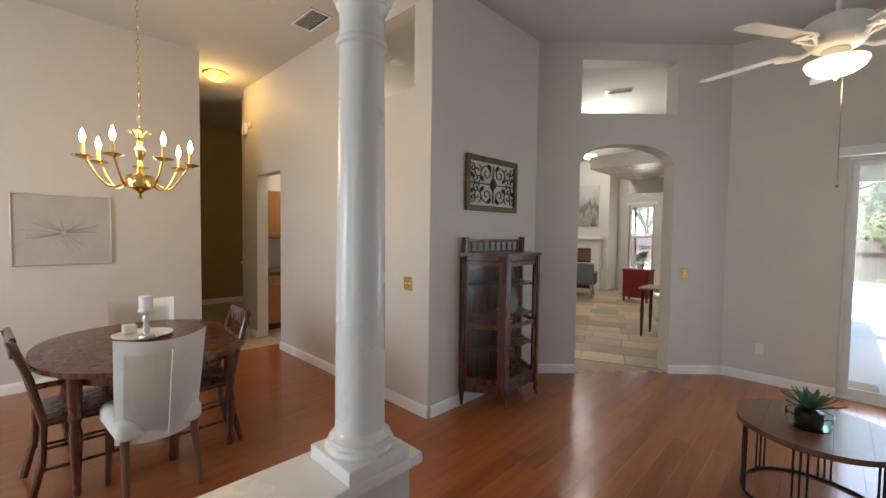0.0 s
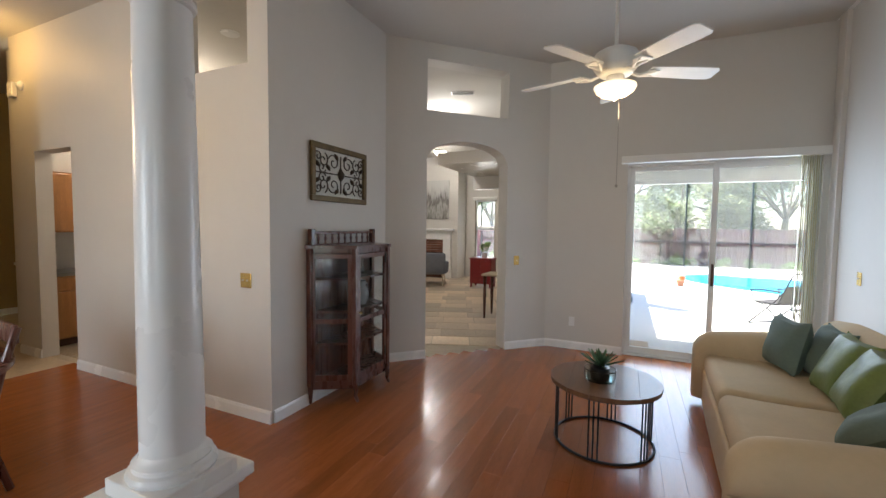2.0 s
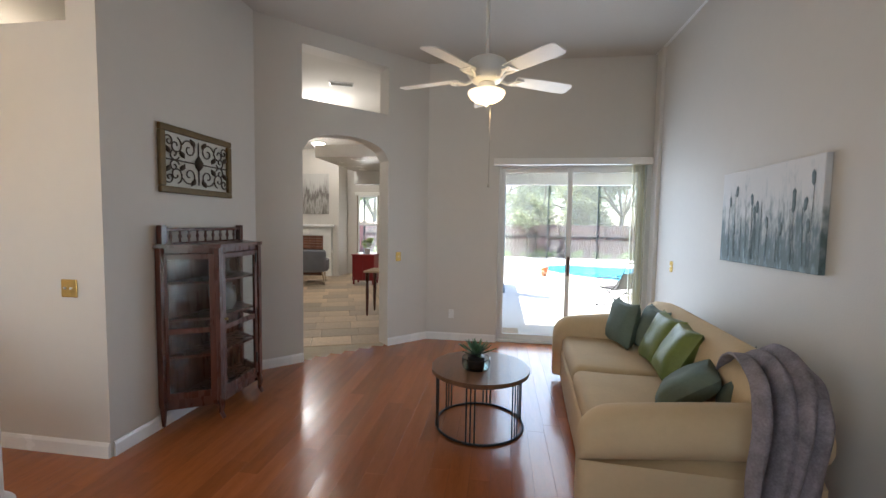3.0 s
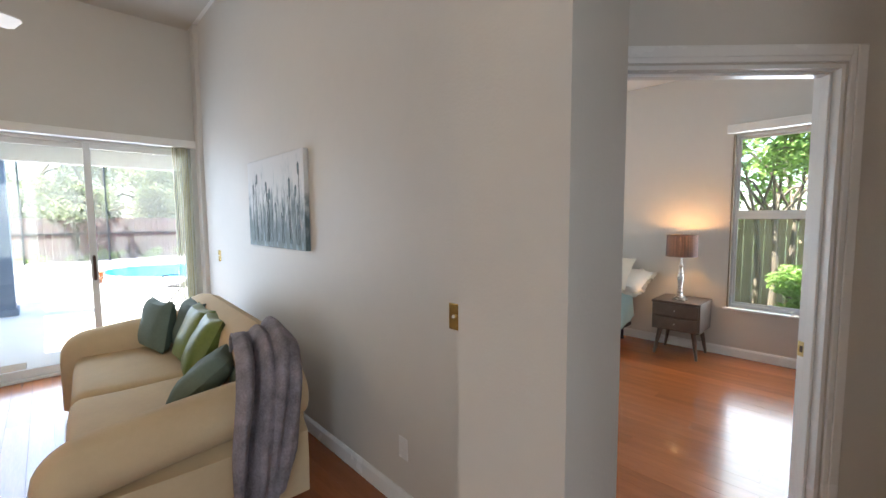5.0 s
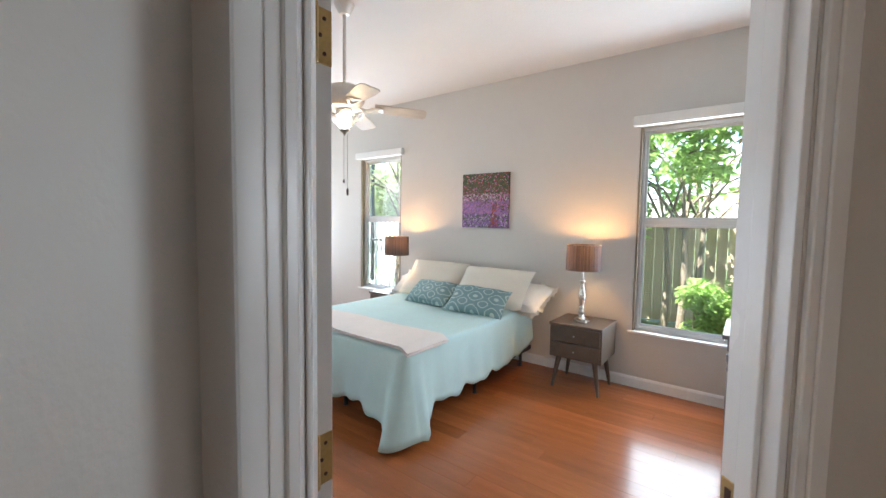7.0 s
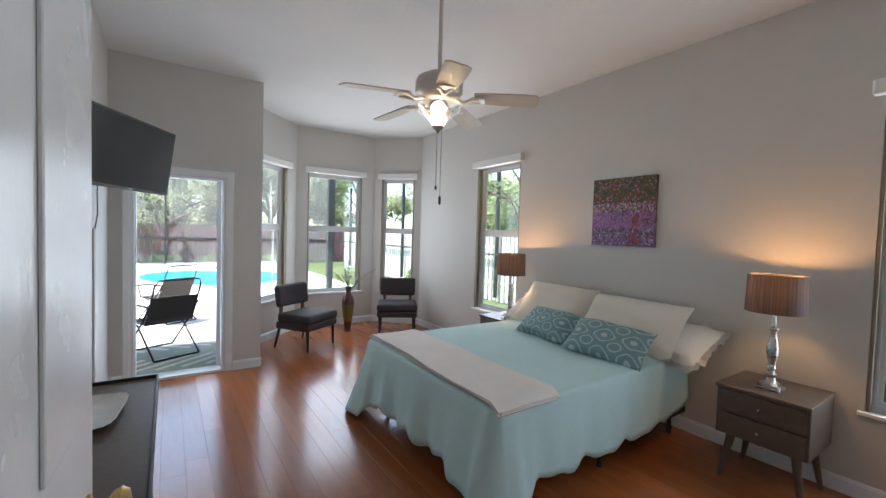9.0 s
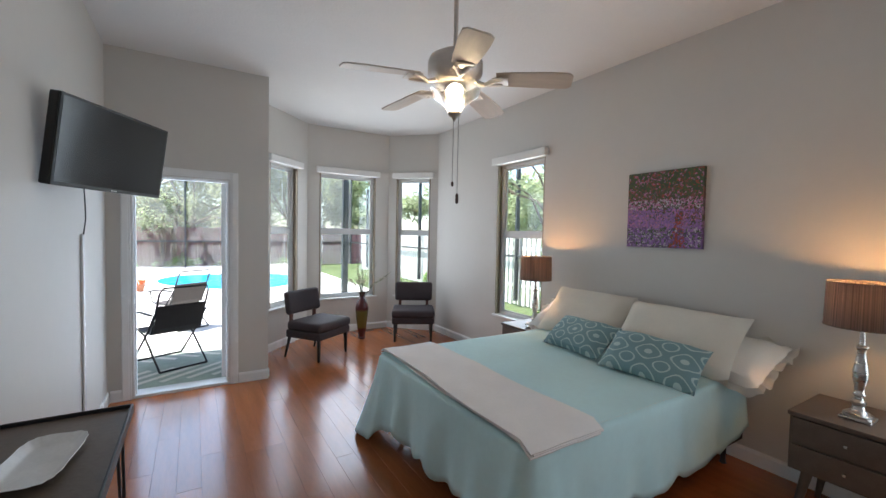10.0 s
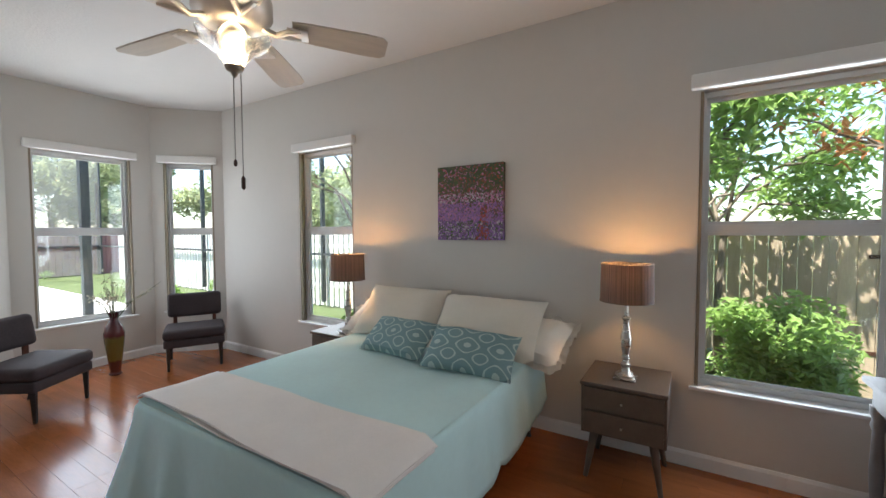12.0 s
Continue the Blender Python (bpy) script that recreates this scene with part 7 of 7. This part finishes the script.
# console table
co = thing("console_table", (2.81, 3.52, 0), "dark console table with a metal rim and hairpin legs", "console table")
TOPB = material("brown_hammered_top", (0.12, 0.085, 0.06), 0.45, vary=0.25, scale=5, bump=0.1)
part("top", boxed(-0.195, 0.195, -0.60, 0.60, 0.725, 0.742, bevel=0.002), TOPB, co)
for r_ in ((-0.205, -0.195, -0.61, 0.61), (0.195, 0.205, -0.61, 0.61), (-0.195, 0.195, -0.61, -0.60), (-0.195, 0.195, 0.60, 0.61)):
    part("rim", boxed(r_[0], r_[1], r_[2], r_[3], 0.715, 0.757, bevel=0.003), BLACKM, co)
for x in (-0.17, 0.17):
    for y in (-0.56, 0.56):
        sy = 1 if y > 0 else -1
        part("hairpin_leg", tube([(x, y, 0.722), (x * 1.05, y + sy * 0.02, 0.006), (x * 1.05, y - sy * 0.01, 0.004), (x, y - sy * 0.14, 0.722)], 0.006, 8), BLACKM, co)
TRAYM = material("brushed_silver_tray", (0.72, 0.71, 0.69), 0.48, metal=0.6, vary=0.1, scale=10, bump=0.05)
ty = thing("silver_tray", (2.815, 3.73, 0.7455), "scalloped silver tray on the console", "tray", rz=-6)
bm = bmesh.new()
rows = []
for z, kx, ky in ((0.0, 0.055, 0.13), (0.004, 0.065, 0.145), (0.018, 0.085, 0.175), (0.021, 0.09, 0.18)):
    row = []
    for i in range(64):
        a = 2 * math.pi * i / 64
        cx, cy = math.copysign(abs(math.cos(a)) ** 0.45, math.cos(a)), math.copysign(abs(math.sin(a)) ** 0.45, math.sin(a))
        sc = 1 + (0.018 * math.sin(i * 1.57) if z > 0.01 else 0)
        row.append(bm.verts.new((kx * cx * sc, ky * cy * sc, z)))
    rows.append(row)
for a, b in zip(rows, rows[1:]):
    for i in range(64):
        bm.faces.new((a[i], a[(i + 1) % 64], b[(i + 1) % 64], b[i]))
bm.faces.new(rows[0][::-1])
bmesh.ops.recalc_face_normals(bm, faces=bm.faces[:])
bmesh.ops.solidify(bm, geom=bm.faces[:], thickness=0.0015)
part("tray_body", bm, TRAYM, ty, smooth=True)

# desk by the south wall
DG = material("grey_painted_wood", (0.20, 0.195, 0.20), 0.5, vary=0.15, scale=5)
dk = thing("writing_desk", (5.99, 1.03, 0), "grey painted desk with turned legs and a low shelf", "desk")
part("top", boxed(-0.30, 0.30, -0.52, 0.50, 0.74, 0.77, bevel=0.006), DG, dk)
part("apron", boxed(-0.26, 0.29, -0.48, 0.46, 0.62, 0.74, bevel=0.003), DG, dk)
part("drawer", boxed(-0.20, 0.22, 0.46, 0.472, 0.64, 0.73, bevel=0.003), DG, dk)
part("knob", lathe([(0.004, 0), (0.004, 0.010), (0.010, 0.015), (0.008, 0.022), (0.002, 0.024)], 12), CHROME, dk, "small metal knob").matrix_local = pose(-0.10, 0.472, 0.685, -90, 0, 0)
for x in (-0.24, 0.27):
    for y in (-0.46, 0.44):
        part("leg", lathe([(0.016, 0), (0.024, 0.03), (0.018, 0.07), (0.030, 0.30), (0.022, 0.50), (0.032, 0.53), (0.024, 0.56), (0.034, 0.59), (0.034, 0.63)], 16, at=(x, y, 0)), DG, dk, smooth=True)
part("shelf", boxed(-0.25, 0.28, -0.47, 0.45, 0.16, 0.18, bevel=0.004), DG, dk)
bk = thing("metal_bucket", (5.98, 1.29, 0.771), "brushed metal ice bucket with two glasses on the desk", "bucket")
part("bucket", lathe([(0.075, 0), (0.082, 0.004), (0.110, 0.165), (0.116, 0.170), (0.116, 0.180), (0.108, 0.180), (0.080, 0.012)], 32), CHROME, bk, smooth=True)
for x, y in ((-0.035, 0.02), (0.03, -0.025)):
    part("tumbler", lathe([(0.022, 0.012), (0.024, 0.016), (0.030, 0.235), (0.028, 0.235), (0.022, 0.022)], 16, at=(x, y, 0)), CGLASS, bk, "clear glass tumbler", smooth=True)

# ---- floors ----
rng = random.Random(4)


def subfloor(name, pts, mat, label, z=-0.006):
    ob = part(name, prism(bmesh.new(), pts, z - 0.1, z), mat)
    return tagged(ob, label, "floor", kind="structure")


plank_meshes = {}


def plank_mesh(length, width):
    key = (round(length, 3), round(width, 3))
    if key not in plank_meshes:
        bm = boxed(0, width - 0.0009, 0, length - 0.0009, -0.012, 0.0)
        top = [e for e in bm.edges if all(v.co.z > -0.001 for v in e.verts)]
        bmesh.ops.bevel(bm, geom=top, offset=0.0003, segments=1, affect="EDGES")
        me = bpy.data.meshes.new("plank")
        bm.to_mesh(me)
        bm.free()
        me.materials.append(PLANK)
        plank_meshes[key] = me
    return plank_meshes[key]


def lay_planks(parent, x0, x1, y0, y1, keep, width=0.128):
    """Staggered planks along y as parts; keep tells which stretch gets single ones, the rest is joined."""
    rest_v, rest_f = [], []
    x = x0
    while x < x1 - 1e-4:
        w = min(width, x1 - x)
        y = y0 - rng.random() * 1.2
        while y < y1:
            L = rng.choice((0.9, 1.2, 1.5, 1.8))
            a, b = max(y, y0), min(y + L, y1)
            if b - a > 0.05:
                if keep(x, (a + b) / 2):
                    ob = new("plank", plank_mesh(b - a, w))
                    ob.location = (x, a, 0)
                    ob.parent = parent
                else:
                    k = len(rest_v)
                    rest_v += [(x, a, 0), (x + w - 0.0009, a, 0), (x + w - 0.0009, b - 0.0009, 0), (x, b - 0.0009, 0)]
                    rest_f.append((k, k + 1, k + 2, k + 3))
            y += L
        x += width
    if rest_v:
        me = bpy.data.meshes.new("far_planks")
        me.from_pydata(rest_v, [], rest_f)
        me.materials.append(PLANK)
        ob = tagged(new("far_planks", me), kind="stuff")
        ob.parent = parent


fl = subfloor("floor_living", [(-4.75, -1.8), (2.55, -1.8), (2.55, 1.0), (4.2, 0.2), (4.3, 0.52), (2.55, 2.2), (2.55, 6.70), (-0.195, 6.70), (-1.74, 5.155), (-1.74, 3.60), (-4.75, 3.60)], JOINT, "glossy reddish wooden plank floor")
fb = subfloor("floor_bedroom", [(2.56, 2.2), (4.4, 0.36), (4.4, 0.0), (6.5, 0.0), (6.5, 8.05), (3.8, 8.05), (3.8, 6.55), (2.56, 6.55)], JOINT, "glossy reddish wooden bedroom plank floor", z=-0.0065)


lay_planks(fl, -4.75, -1.74, -1.8, 3.60, lambda x, y: False)
for k in range(11):
    lay_planks(fl, -1.74 + 0.128 * k, -1.74 + 0.128 * (k + 1), -1.8, -1.74 + 0.128 * (k + 1) + 6.885, lambda x, y: y > 1.4)
lay_planks(fl, -0.332, 2.50, -1.8, 6.70, lambda x, y: y > 1.2)
lay_planks(fb, 2.505, 6.50, 0.12, 6.50, lambda x, y: y > 1.3)
lay_planks(fb, 3.80, 6.50, 6.50, 7.95, lambda x, y: True)

# travertine beyond the arch and in the kitchen
ff = subfloor("floor_family", [(-8.6, 3.6), (-1.74, 3.6), (-1.74, 5.156), (-0.28, 6.616), (-0.28, 13.1), (-8.6, 13.1)], GROUT, "travertine tile floor in mixed sizes", z=-0.007)
fh = subfloor("floor_foyer", [(-8.6, 0.9), (-4.75, 0.9), (-4.75, 3.599), (-8.6, 3.599)], STONE, "pale tile floor of the foyer", z=-0.002)
tile_meshes = {}


def tile_mesh(w, d):
    if (w, d) not in tile_meshes:
        bm = boxed(0, w - 0.008, 0, d - 0.008, -0.012, 0.0)
        top = [e for e in bm.edges if all(v.co.z > -0.001 for v in e.verts)]
        bmesh.ops.bevel(bm, geom=top, offset=0.003, segments=1, affect="EDGES")
        me = bpy.data.meshes.new("tile")
        bm.to_mesh(me)
        bm.free()
        me.materials.append(STONE)
        tile_meshes[(w, d)] = me
    return tile_meshes[(w, d)]


for i in range(-24, 24):
    for j in range(-24, 24):
        ang = radians(22)
        u, v = i * 0.505 + (0.1 if j % 2 else 0), j * 0.405
        x, y = -2.8 + u * math.cos(ang) - v * math.sin(ang), 9.0 + u * math.sin(ang) + v * math.cos(ang)
        if not (-5.6 < x < -0.95 and 5.6 < y < 12.9 and y - x > 7.065):
            continue
        t = new("tile", tile_mesh(0.505, 0.405))
        t.location, t.rotation_euler, t.parent = (x, y, 0), (0, 0, ang), ff
for i in range(4):
    for j in range(4):
        t = new("tile", tile_mesh(0.505, 0.405))
        t.location, t.parent = (-5.6 + i * 0.505, 3.70 + j * 0.405, 0), ff
